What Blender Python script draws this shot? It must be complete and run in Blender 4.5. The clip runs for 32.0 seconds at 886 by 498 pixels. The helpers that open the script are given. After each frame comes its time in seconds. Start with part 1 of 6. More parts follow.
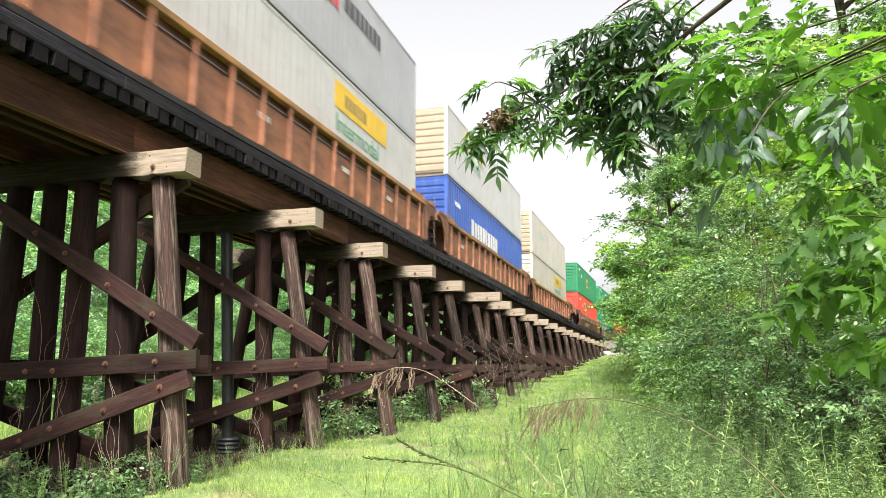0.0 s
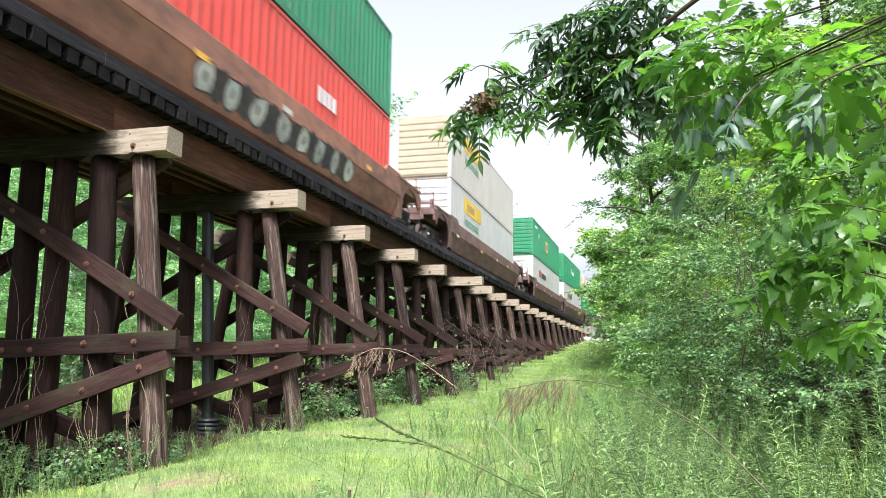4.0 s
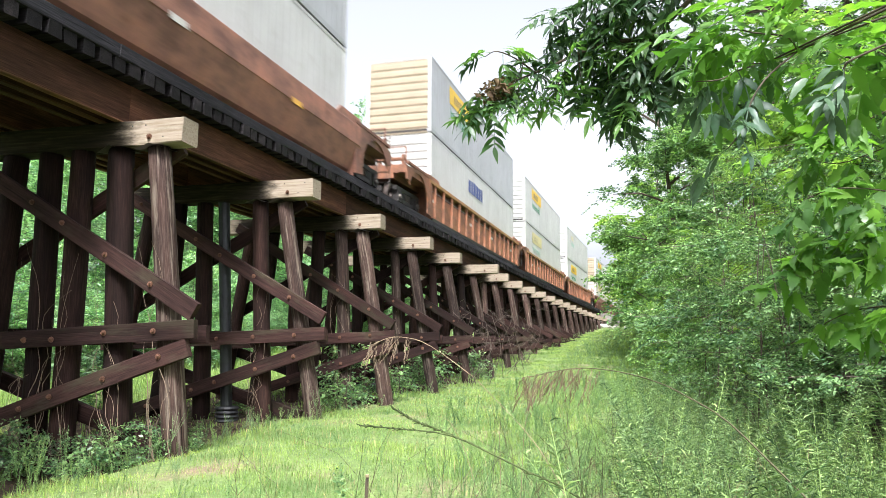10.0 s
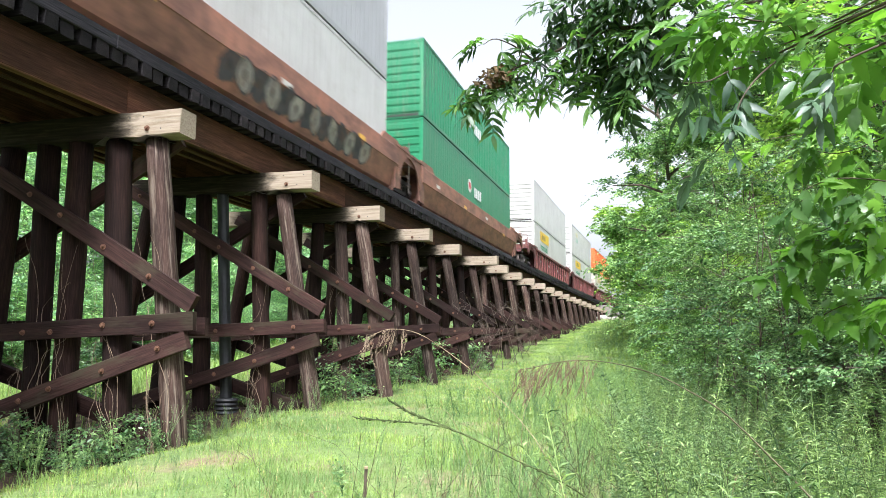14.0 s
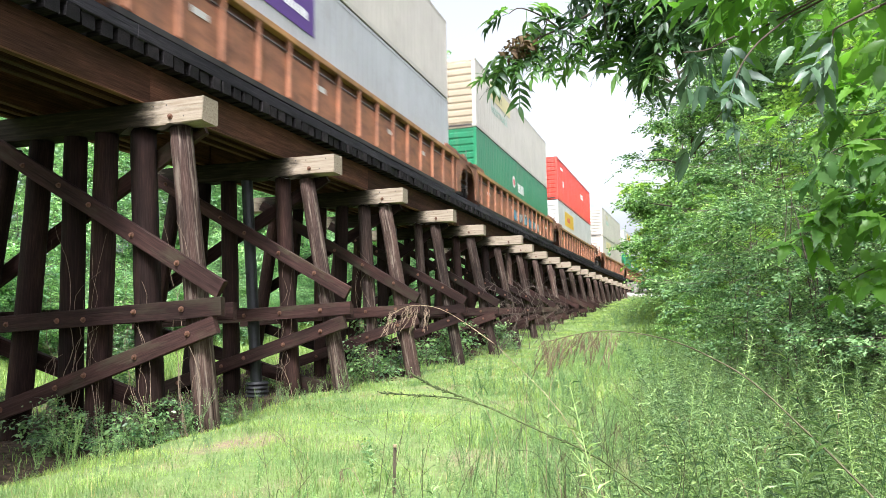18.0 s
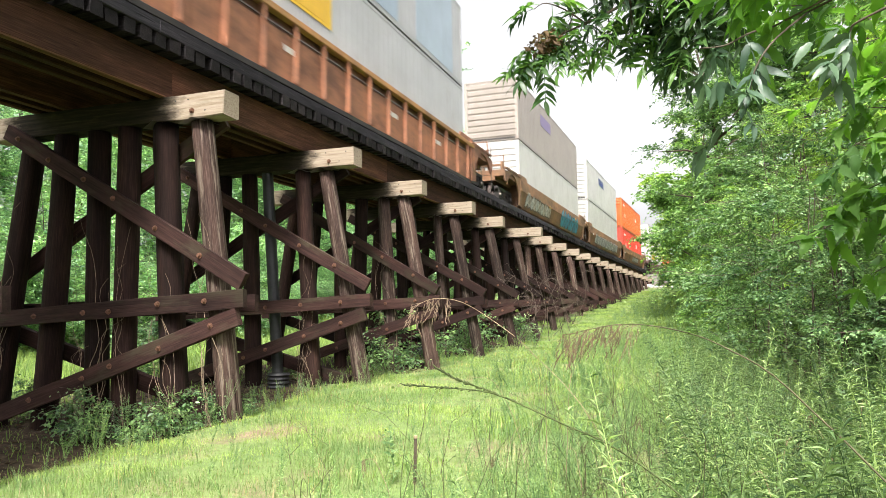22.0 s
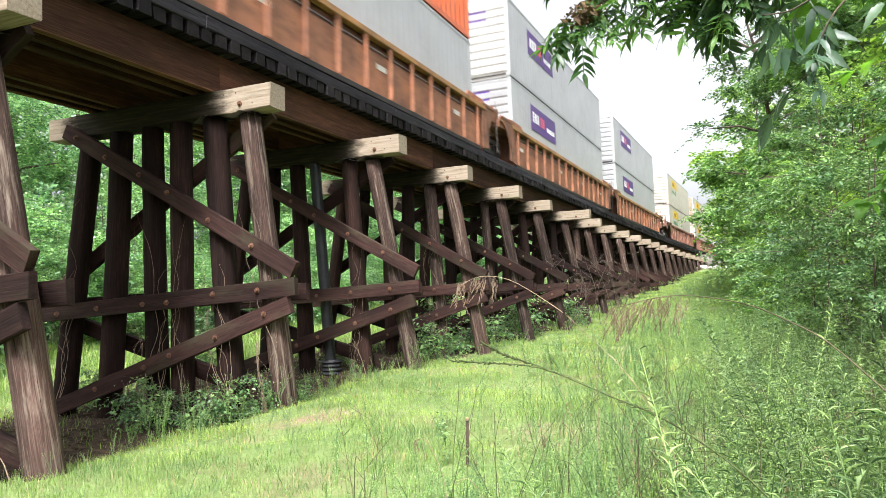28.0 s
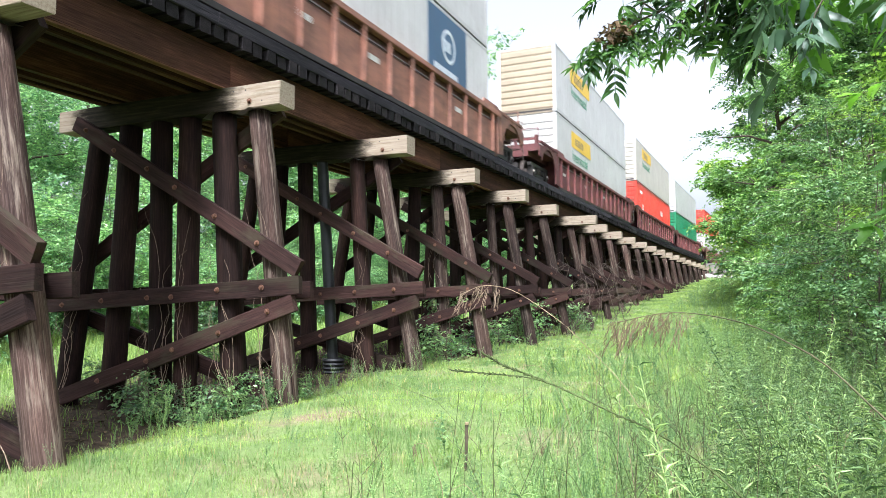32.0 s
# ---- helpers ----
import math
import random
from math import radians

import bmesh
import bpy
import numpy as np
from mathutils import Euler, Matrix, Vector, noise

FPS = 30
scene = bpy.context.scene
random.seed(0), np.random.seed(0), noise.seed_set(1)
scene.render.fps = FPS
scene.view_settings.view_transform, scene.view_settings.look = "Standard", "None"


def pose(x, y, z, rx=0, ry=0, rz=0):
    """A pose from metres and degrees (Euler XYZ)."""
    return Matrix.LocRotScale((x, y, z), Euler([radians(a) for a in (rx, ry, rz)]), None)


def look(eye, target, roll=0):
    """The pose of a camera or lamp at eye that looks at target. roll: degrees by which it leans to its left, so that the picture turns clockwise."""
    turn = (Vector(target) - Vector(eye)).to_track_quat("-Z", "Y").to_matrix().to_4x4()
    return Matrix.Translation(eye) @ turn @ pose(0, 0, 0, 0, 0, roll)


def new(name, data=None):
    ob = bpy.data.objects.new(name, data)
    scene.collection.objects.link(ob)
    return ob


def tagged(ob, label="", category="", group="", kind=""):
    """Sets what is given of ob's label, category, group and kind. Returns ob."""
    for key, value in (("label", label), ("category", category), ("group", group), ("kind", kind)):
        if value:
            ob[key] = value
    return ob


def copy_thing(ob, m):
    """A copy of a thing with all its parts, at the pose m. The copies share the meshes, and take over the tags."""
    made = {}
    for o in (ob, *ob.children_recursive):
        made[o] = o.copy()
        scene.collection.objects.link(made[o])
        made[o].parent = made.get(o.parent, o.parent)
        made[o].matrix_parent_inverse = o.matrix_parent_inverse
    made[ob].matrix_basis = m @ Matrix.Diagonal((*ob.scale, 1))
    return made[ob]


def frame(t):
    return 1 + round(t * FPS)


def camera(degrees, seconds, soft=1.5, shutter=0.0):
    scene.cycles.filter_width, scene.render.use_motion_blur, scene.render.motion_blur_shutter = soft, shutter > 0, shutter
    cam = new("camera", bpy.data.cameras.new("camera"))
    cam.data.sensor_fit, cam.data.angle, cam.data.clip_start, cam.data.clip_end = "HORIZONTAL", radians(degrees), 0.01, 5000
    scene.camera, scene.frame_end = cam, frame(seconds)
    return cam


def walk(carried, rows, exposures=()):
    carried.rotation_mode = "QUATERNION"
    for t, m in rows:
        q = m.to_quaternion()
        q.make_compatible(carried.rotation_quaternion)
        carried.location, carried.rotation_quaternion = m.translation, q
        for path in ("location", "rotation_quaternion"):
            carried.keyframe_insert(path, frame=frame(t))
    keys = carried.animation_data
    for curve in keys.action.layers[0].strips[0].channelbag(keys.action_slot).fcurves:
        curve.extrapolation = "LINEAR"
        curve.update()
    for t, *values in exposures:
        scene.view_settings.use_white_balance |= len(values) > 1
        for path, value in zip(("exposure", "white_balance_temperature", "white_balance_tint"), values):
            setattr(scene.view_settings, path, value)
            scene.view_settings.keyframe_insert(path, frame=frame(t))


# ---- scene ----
# the camera: hand-held, turning slowly left and down
cam = camera(62.67, 32.0, soft=0.5, shutter=0.25)
PATH = [
    (0, pose(-0.038, 0.007, 1.552, 99.40, 0.03, 15.43)),
    (0.5, pose(-0.034, 0.009, 1.554, 99.46, -0.05, 15.70)),
    (1, pose(-0.032, 0.007, 1.553, 99.21, -0.15, 15.41)),
    (1.5, pose(-0.030, 0.004, 1.550, 99.01, -0.05, 15.08)),
    (2, pose(-0.031, 0.007, 1.550, 99.10, 0.06, 14.78)),
    (2.5, pose(-0.028, 0.007, 1.547, 99.20, 0.05, 14.62)),
    (3, pose(-0.028, -0.006, 1.543, 98.99, -0.13, 14.42)),
    (3.5, pose(-0.028, -0.006, 1.543, 98.52, -0.62, 13.96)),
    (5.5, pose(-0.031, 0.004, 1.545, 97.14, -0.17, 14.23)),
    (6, pose(-0.032, 0.006, 1.545, 96.81, 0.01, 14.83)),
    (6.5, pose(-0.031, 0.001, 1.545, 97.02, 0.06, 15.24)),
    (7, pose(-0.032, 0.005, 1.547, 97.47, 0.21, 15.57)),
    (7.5, pose(-0.032, 0.001, 1.546, 97.57, 0.11, 15.56)),
    (8, pose(-0.033, -0.002, 1.546, 97.53, 0.03, 15.56)),
    (8.5, pose(-0.033, -0.004, 1.547, 97.44, -0.09, 15.54)),
    (9, pose(-0.036, -0.018, 1.545, 97.36, -0.29, 15.48)),
    (9.5, pose(-0.033, -0.002, 1.549, 97.30, -0.17, 15.42)),
    (10, pose(-0.030, 0.009, 1.546, 97.21, -0.30, 15.23)),
    (10.5, pose(-0.027, 0.018, 1.545, 97.17, -0.40, 14.90)),
    (11, pose(-0.028, 0.028, 1.550, 96.96, -0.30, 14.74)),
    (11.5, pose(-0.029, 0.009, 1.546, 96.77, -0.06, 14.91)),
    (12, pose(-0.027, 0.002, 1.545, 96.69, -0.09, 15.06)),
    (12.5, pose(-0.026, 0.007, 1.547, 96.61, -0.30, 14.99)),
    (13, pose(-0.024, 0.017, 1.547, 96.59, -0.64, 14.85)),
    (13.5, pose(-0.025, 0.030, 1.547, 96.57, -0.45, 15.06)),
    (15.5, pose(-0.020, 0.021, 1.549, 96.32, 0.60, 15.46)),
    (16, pose(-0.018, 0.022, 1.541, 96.03, 0.81, 15.95)),
    (16.5, pose(-0.014, 0.022, 1.533, 95.72, 0.90, 16.42)),
    (17, pose(-0.011, 0.028, 1.530, 95.42, 0.91, 16.56)),
    (17.5, pose(-0.011, 0.033, 1.526, 95.26, 0.94, 16.81)),
    (18, pose(-0.012, 0.034, 1.526, 95.12, 1.01, 17.29)),
    (18.5, pose(-0.016, 0.033, 1.529, 94.84, 1.03, 17.67)),
    (19, pose(-0.016, 0.029, 1.528, 94.64, 1.24, 17.91)),
    (19.5, pose(-0.015, 0.014, 1.528, 94.53, 1.21, 17.96)),
    (20, pose(-0.013, 0.012, 1.526, 94.32, 1.03, 18.04)),
    (20.5, pose(-0.009, 0.020, 1.520, 94.33, 0.93, 18.39)),
    (21, pose(-0.011, 0.016, 1.521, 94.58, 1.16, 18.67)),
    (21.5, pose(-0.012, 0.004, 1.526, 94.68, 1.30, 18.73)),
    (22, pose(-0.011, 0.005, 1.531, 94.50, 1.00, 18.79)),
    (22.5, pose(-0.008, 0.010, 1.529, 94.34, 1.00, 19.00)),
    (23, pose(-0.004, 0.022, 1.522, 94.09, 1.22, 19.46)),
    (23.5, pose(-0.004, 0.008, 1.515, 93.87, 1.44, 19.94)),
    (24, pose(-0.008, 0.006, 1.518, 93.70, 2.04, 20.55)),
    (24.5, pose(-0.014, -0.004, 1.526, 94.01, 2.47, 21.58)),
    (25, pose(-0.016, -0.003, 1.529, 93.94, 2.38, 22.30)),
    (25.5, pose(-0.017, 0.006, 1.533, 93.61, 2.23, 22.68)),
    (27.5, pose(-0.008, 0.005, 1.515, 93.68, 2.34, 22.62)),
    (28, pose(-0.000, 0.000, 1.500, 93.56, 2.24, 22.66)),
    (28.5, pose(0.007, -0.010, 1.513, 93.53, 2.06, 22.80)),
    (29, pose(0.014, -0.005, 1.516, 93.48, 2.02, 22.91)),
    (29.5, pose(0.015, -0.011, 1.523, 93.31, 1.90, 22.81)),
    (30, pose(0.014, 0.001, 1.518, 93.18, 1.82, 22.64)),
    (30.5, pose(0.016, -0.007, 1.519, 93.23, 1.77, 22.86)),
    (31, pose(0.017, -0.006, 1.510, 93.42, 1.64, 23.14)),
    (31.5, pose(0.012, -0.007, 1.508, 93.49, 1.25, 23.19)),
    (32, pose(0.011, -0.009, 1.527, 93.62, 0.55, 22.97)),
]
# the white balance drifts between warm and cool while the train passes
TINTS = ((0, 6500), (1, 6820), (2, 6070), (3, 5950), (6, 5950), (7, 5950), (8, 6190), (9, 6070), (10, 6010), (13, 5870), (16, 5990), (17, 5950), (19, 5990), (22, 6500), (24, 6520), (25, 6460), (28, 6200), (30, 6440), (31, 5840), (32, 5720))
walk(cam, PATH, [(t, 1.37, kelvin, 12.0) for t, kelvin in TINTS])

# ---- world, sun and exposure: a bright overcast summer day ----
world = bpy.data.worlds.new("sky")
scene.world = world
world.use_nodes = True
wn = world.node_tree.nodes
sky = wn.new("ShaderNodeTexSky")
sky.sky_type, sky.sun_disc = "NISHITA", False
sky.sun_elevation, sky.sun_rotation = radians(54), radians(169)
sky.dust_density, sky.air_density = 6.0, 1.0
grey = wn.new("ShaderNodeHueSaturation")
grey.inputs["Saturation"].default_value = 0.08
world.node_tree.links.new(sky.outputs["Color"], grey.inputs["Color"])
world.node_tree.links.new(grey.outputs["Color"], wn["Background"].inputs["Color"])
wn["Background"].inputs["Strength"].default_value = 0.14

sun = new("sun", bpy.data.lights.new("sun", "SUN"))
sun.data.energy, sun.data.angle, sun.data.color = 3.1, radians(12), (1.0, 0.96, 0.88)
sun.matrix_world = look((2.5, -13, 18), (0, 0, 0))

# ---- plan ----
EYE = 1.5                       # height of the lens over the grass
Y1, BAY = 8.803, 4.130           # first bent and the spacing of the bents
TRACK_X = -8.63                 # centre line of the track at the first bent
CAP_TOP = 3.23 + EYE
TIE_BOTTOM = 3.84 + EYE
RAIL_TOP = 4.25 + EYE
BEND, SAG = 0.000320, -0.000045
SPEED = 26.4                    # metres a second, towards -y


def bend(y):
    """Sideways shift, rise and heading of the line at y."""
    d = min(max(y - Y1, 0.0), 190.0)
    e = max(y - Y1 - 190.0, 0.0)
    slope = 2 * BEND * d
    zd = min(d, 120.0)
    return BEND * d * d + slope * e, SAG * zd * zd, math.atan(slope)


def on_line(y, x=0.0, z=0.0, turn=0.0):
    dx, dz, a = bend(y)
    return pose(TRACK_X + dx, y, dz, 0, 0, -math.degrees(a)) @ pose(x, 0, z, 0, 0, turn)


def smooth(a, b, v):
    v = min(max((v - a) / (b - a), 0.0), 1.0)
    return v * v * (3 - 2 * v)


def ground_z(x, y):
    rise = 0.050 * max(y - 26.0, 0.0) * smooth(18, 40, y)
    rise = min(rise, 3.2)
    dx = bend(min(y, 130))[0]
    under = smooth(-6.0, -7.4, x - dx) * (1 - smooth(10, 14, y)) * -0.30
    bank = 0.22 * max(x - 1.2, 0.0) * smooth(0.5, 8, y) * (1 - smooth(6, 14, x)) + smooth(6, 14, x) * 1.2
    bump = 0.10 * noise.noise((x * 0.35, y * 0.35, 0.3)) + 0.03 * noise.noise((x * 1.7, y * 1.7, 4.0))
    return rise + under + bank + bump


# ---- materials ----
def material(name):
    m = bpy.data.materials.new(name)
    m.use_nodes = True
    nt = m.node_tree
    b = nt.nodes["Principled BSDF"]
    return m, nt, b


def nd(nt, kind, **values):
    n = nt.nodes.new(kind)
    for k, v in values.items():
        n.inputs[k.replace("_", " ")].default_value = v
    return n


def ramp(nt, fac, stops):
    n = nt.nodes.new("ShaderNodeValToRGB")
    while len(n.color_ramp.elements) < len(stops):
        n.color_ramp.elements.new(0.5)
    for e, (p, c) in zip(n.color_ramp.elements, stops):
        e.position, e.color = p, (*c, 1) if len(c) == 3 else c
    nt.links.new(fac, n.inputs["Fac"])
    return n.outputs["Color"]


def mix(nt, fac, a, b, blend="MIX"):
    n = nt.nodes.new("ShaderNodeMix")
    n.data_type, n.blend_type = "RGBA", blend
    for sock, v in ((n.inputs[0], fac), (n.inputs[6], a), (n.inputs[7], b)):
        if isinstance(v, (int, float)):
            sock.default_value = v
        elif isinstance(v, tuple):
            sock.default_value = (*v, 1)
        else:
            nt.links.new(v, sock)
    return n.outputs[2]


def coords(nt, scale=(1, 1, 1), kind="Object"):
    tc = nt.nodes.new("ShaderNodeTexCoord")
    mp = nt.nodes.new("ShaderNodeMapping")
    mp.inputs["Scale"].default_value = scale
    nt.links.new(tc.outputs[kind], mp.inputs["Vector"])
    inf = nt.nodes.new("ShaderNodeObjectInfo")
    mul = nt.nodes.new("ShaderNodeVectorMath")
    mul.operation = "SCALE"
    mul.inputs[0].default_value = (17, 31, 23)
    nt.links.new(inf.outputs["Random"], mul.inputs["Scale"])
    add = nt.nodes.new("ShaderNodeVectorMath")
    nt.links.new(mp.outputs["Vector"], add.inputs[0])
    nt.links.new(mul.outputs["Vector"], add.inputs[1])
    return add.outputs["Vector"], inf


def noise_tex(nt, vec, scale, detail=4.0, rough=0.6):
    n = nd(nt, "ShaderNodeTexNoise", Scale=scale, Detail=detail, Roughness=rough)
    nt.links.new(vec, n.inputs["Vector"])
    return n.outputs["Fac"]


def bump(nt, b, height, strength=0.5, distance=0.02):
    n = nd(nt, "ShaderNodeBump", Strength=strength, Distance=distance)
    nt.links.new(height, n.inputs["Height"])
    nt.links.new(n.outputs["Normal"], b.inputs["Normal"])


def timber(name, dark, mid, light, patch=None, spread=(2.2, 2.2, 0.7)):
    """Weathered timber; the grain runs along the piece's own z axis."""
    m, nt, b = material(name)
    v, inf = coords(nt, (85, 85, 3.2))
    grain = noise_tex(nt, v, 1.0, 6, 0.62)
    w, _ = coords(nt, (1.6, 1.6, 0.5))
    blot = noise_tex(nt, w, 1.0, 4, 0.62)
    c = ramp(nt, grain, [(0.12, dark), (0.48, mid), (0.92, light)])
    k, _ = coords(nt, (46, 46, 0.7))
    crack = noise_tex(nt, k, 1.0, 2, 0.5)
    c = mix(nt, ramp(nt, crack, [(0.265, (0.9, 0.9, 0.9)), (0.30, (0, 0, 0))]), c, tuple(x * 0.4 for x in dark))
    q, _ = coords(nt, (9, 9, 0.35))
    c = mix(nt, 0.7, c, ramp(nt, noise_tex(nt, q, 1.0, 5, 0.6), [(0.32, (0.45, 0.42, 0.42)), (0.55, (1.05, 1.0, 1.0)), (0.75, (1.7, 1.55, 1.5))]), "MULTIPLY")
    c2 = mix(nt, 0.75, c, ramp(nt, blot, [(0.3, (0.42, 0.42, 0.44)), (0.7, (1.5, 1.32, 1.26))]), "MULTIPLY")
    if patch:
        p, _ = coords(nt, spread)
        c2 = mix(nt, ramp(nt, noise_tex(nt, p, 1.0, 5, 0.7), [(0.52, (0, 0, 0)), (0.66, (1, 1, 1))]), c2, patch)
    vary = nt.nodes.new("ShaderNodeMapRange")
    vary.inputs["To Min"].default_value, vary.inputs["To Max"].default_value = 0.42, 1.35
    nt.links.new(inf.outputs["Random"], vary.inputs["Value"])
    hs = nt.nodes.new("ShaderNodeHueSaturation")
    nt.links.new(vary.outputs["Result"], hs.inputs["Value"])
    nt.links.new(c2, hs.inputs["Color"])
    nt.links.new(hs.outputs["Color"], b.inputs["Base Color"])
    b.inputs["Roughness"].default_value, b.inputs["Specular IOR Level"].default_value = 0.85, 0.16
    bump(nt, b, crack, 0.35, 0.02)
    return m


PILE = timber("creosoted_pile", (0.006, 0.0035, 0.0032), (0.022, 0.012, 0.0098), (0.060, 0.037, 0.030))
GREY_PILE = timber("weathered_pile", (0.011, 0.007, 0.006), (0.050, 0.033, 0.027), (0.17, 0.13, 0.11), (0.19, 0.150, 0.118), (15, 15, 0.9))
BRACE = timber("brown_brace", (0.010, 0.0055, 0.005), (0.034, 0.0185, 0.016), (0.074, 0.044, 0.038), (0.046, 0.037, 0.024))
STRINGER = timber("stained_stringer", (0.014, 0.007, 0.005), (0.075, 0.036, 0.022), (0.17, 0.092, 0.056))
# stringer undersides: dry unstained wood, with light from the ground in its tan
LIT_UNDERSIDE = timber("dry_lit_underside", (0.04, 0.022, 0.012), (0.12, 0.066, 0.034), (0.22, 0.135, 0.075))
TIE = timber("oiled_tie", (0.004, 0.004, 0.004), (0.014, 0.013, 0.014), (0.045, 0.042, 0.043))
GUARD = timber("oiled_guard", (0.008, 0.008, 0.010), (0.028, 0.029, 0.035), (0.095, 0.098, 0.115))


def cap_material():
    """A cap beam: bleached where it sticks out into the weather; under the deck its dark colour holds both stain and
    the deck's shade.
    """
    m, nt, b = material("cap_timber")
    v, inf = coords(nt, (30, 30, 1.4))
    grain = noise_tex(nt, v, 1.0, 6, 0.65)
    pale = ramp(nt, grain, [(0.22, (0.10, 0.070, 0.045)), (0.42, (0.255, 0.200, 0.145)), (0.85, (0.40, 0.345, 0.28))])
    # stained timber, darkened further for the shade under the deck
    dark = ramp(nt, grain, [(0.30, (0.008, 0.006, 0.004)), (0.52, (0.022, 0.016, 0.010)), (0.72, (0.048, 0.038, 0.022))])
    tc = nt.nodes.new("ShaderNodeTexCoord")
    sep = nt.nodes.new("ShaderNodeSeparateXYZ")
    nt.links.new(tc.outputs["Object"], sep.inputs["Vector"])
    w, _ = coords(nt, (9, 9, 3.0))
    wob = nt.nodes.new("ShaderNodeMath")
    wob.operation = "MULTIPLY_ADD"
    wob.inputs[1].default_value, wob.inputs[2].default_value = 0.9, -0.45
    nt.links.new(noise_tex(nt, w, 1.0, 6, 0.7), wob.inputs[0])
    add = nt.nodes.new("ShaderNodeMath")
    nt.links.new(sep.outputs["Z"], add.inputs[0])
    nt.links.new(wob.outputs["Value"], add.inputs[1])
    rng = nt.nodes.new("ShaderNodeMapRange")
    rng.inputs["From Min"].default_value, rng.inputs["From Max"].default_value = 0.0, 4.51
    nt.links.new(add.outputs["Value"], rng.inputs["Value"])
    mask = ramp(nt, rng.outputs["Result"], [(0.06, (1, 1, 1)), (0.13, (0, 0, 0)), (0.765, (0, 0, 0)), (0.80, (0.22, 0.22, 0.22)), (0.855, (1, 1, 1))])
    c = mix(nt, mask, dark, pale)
    p, _ = coords(nt, (2.0, 2.0, 0.9))
    c = mix(nt, ramp(nt, noise_tex(nt, p, 1.2, 5, 0.7), [(0.56, (0, 0, 0)), (0.72, (0.4, 0.4, 0.4))]), c, (0.07, 0.068, 0.030))
    nt.links.new(c, b.inputs["Base Color"])
    b.inputs["Roughness"].default_value, b.inputs["Specular IOR Level"].default_value = 0.85, 0.2
    bump(nt, b, grain, 0.35, 0.012)
    return m


CAP = cap_material()


def painted(name, rough=0.5, rust=0.35, streak=0.5, dirt=(0.10, 0.055, 0.03), fade=0.0):
    """Painted steel in the piece's own colour, with rust, dust and rain streaks."""
    m, nt, b = material(name)
    v, inf = coords(nt, (0.5, 0.5, 0.5))
    big = noise_tex(nt, v, 1.3, 6, 0.65)
    s, _ = coords(nt, (5, 5, 0.35))
    run = noise_tex(nt, s, 1.6, 5, 0.6)
    q, _ = coords(nt, (1.1, 1.1, 1.6))
    mottle = noise_tex(nt, q, 1.5, 7, 0.72)
    f, _ = coords(nt, (9, 9, 9))
    fine = noise_tex(nt, f, 2.0, 4, 0.6)
    base = mix(nt, 0.5, inf.outputs["Color"], ramp(nt, big, [(0.3, (0.72, 0.70, 0.68)), (0.7, (1.12, 1.1, 1.08))]), "MULTIPLY")
    if fade:
        h, _ = coords(nt, (0.9, 0.55, 1.4))
        base = mix(nt, fade, base, ramp(nt, noise_tex(nt, h, 1.4, 7, 0.68), [(0.34, (0.42, 0.40, 0.42)), (0.50, (1.0, 0.98, 0.97)), (0.64, (1.45, 1.30, 1.22))]), "MULTIPLY")
    base = mix(nt, ramp(nt, run, [(0.50, (0, 0, 0)), (0.74, (streak, streak, streak))]), base, dirt)
    base = mix(nt, ramp(nt, mottle, [(0.55, (0, 0, 0)), (0.70, (rust, rust, rust))]), base, (0.16, 0.06, 0.025))
    base = mix(nt, 0.12, base, ramp(nt, fine, [(0.3, (0.5, 0.5, 0.5)), (0.7, (1.3, 1.3, 1.3))]), "MULTIPLY")
    nt.links.new(base, b.inputs["Base Color"])
    b.inputs["Roughness"].default_value = rough
    bump(nt, b, fine, 0.15, 0.004)
    return m


PAINT = painted("container_paint", 0.45, 0.16, 0.30, (0.24, 0.20, 0.15))
CAR_PAINT = painted("wagon_paint", 0.65, 0.72, 0.62, (0.085, 0.050, 0.034), 0.85)
SPRAY = painted("sprayed_paint", 0.6, 0.75, 0.9, (0.15, 0.085, 0.06), 0.6)
DECAL = painted("sign_paint", 0.5, 0.05, 0.15)


def plain(name, colour, rough=0.6, metal=0.0, vary=0.35, scale=6.0):
    m, nt, b = material(name)
    v, _ = coords(nt)
    n = noise_tex(nt, v, scale, 6, 0.65)
    lo, hi = tuple(c * (1 - vary) for c in colour), tuple(min(c * (1 + vary), 1) for c in colour)
    nt.links.new(ramp(nt, n, [(0.3, lo), (0.7, hi)]), b.inputs["Base Color"])
    b.inputs["Roughness"].default_value, b.inputs["Metallic"].default_value = rough, metal
    bump(nt, b, n, 0.3, 0.01)
    return m


TIN = plain("dull_tin", (0.16, 0.14, 0.12), 0.7, 0.3)
STEEL = plain("rail_steel", (0.20, 0.17, 0.15), 0.45, 0.8)
DARK_STEEL = plain("greasy_steel", (0.020, 0.016, 0.014), 0.6, 0.0)
WHEEL = plain("wheel_steel", (0.05, 0.036, 0.030), 0.5, 0.3)
BOLT = plain("rusty_bolt", (0.13, 0.06, 0.035), 0.8, 0.2)
RUBBER = plain("black_gasket", (0.02, 0.02, 0.02), 0.7)
BALLAST = plain("ballast", (0.22, 0.20, 0.18), 0.95, 0, 0.6, 30)
PIPE = plain("black_pipe", (0.02, 0.02, 0.022), 0.45, 0.2)
BARK = plain("bark", (0.085, 0.065, 0.048), 0.9, 0, 0.5, 14)
TWIG = plain("twig_bark", (0.060, 0.044, 0.030), 0.85, 0, 0.4, 20)
DRY = plain("dry_stalk", (0.36, 0.27, 0.17), 0.85, 0, 0.35, 20)
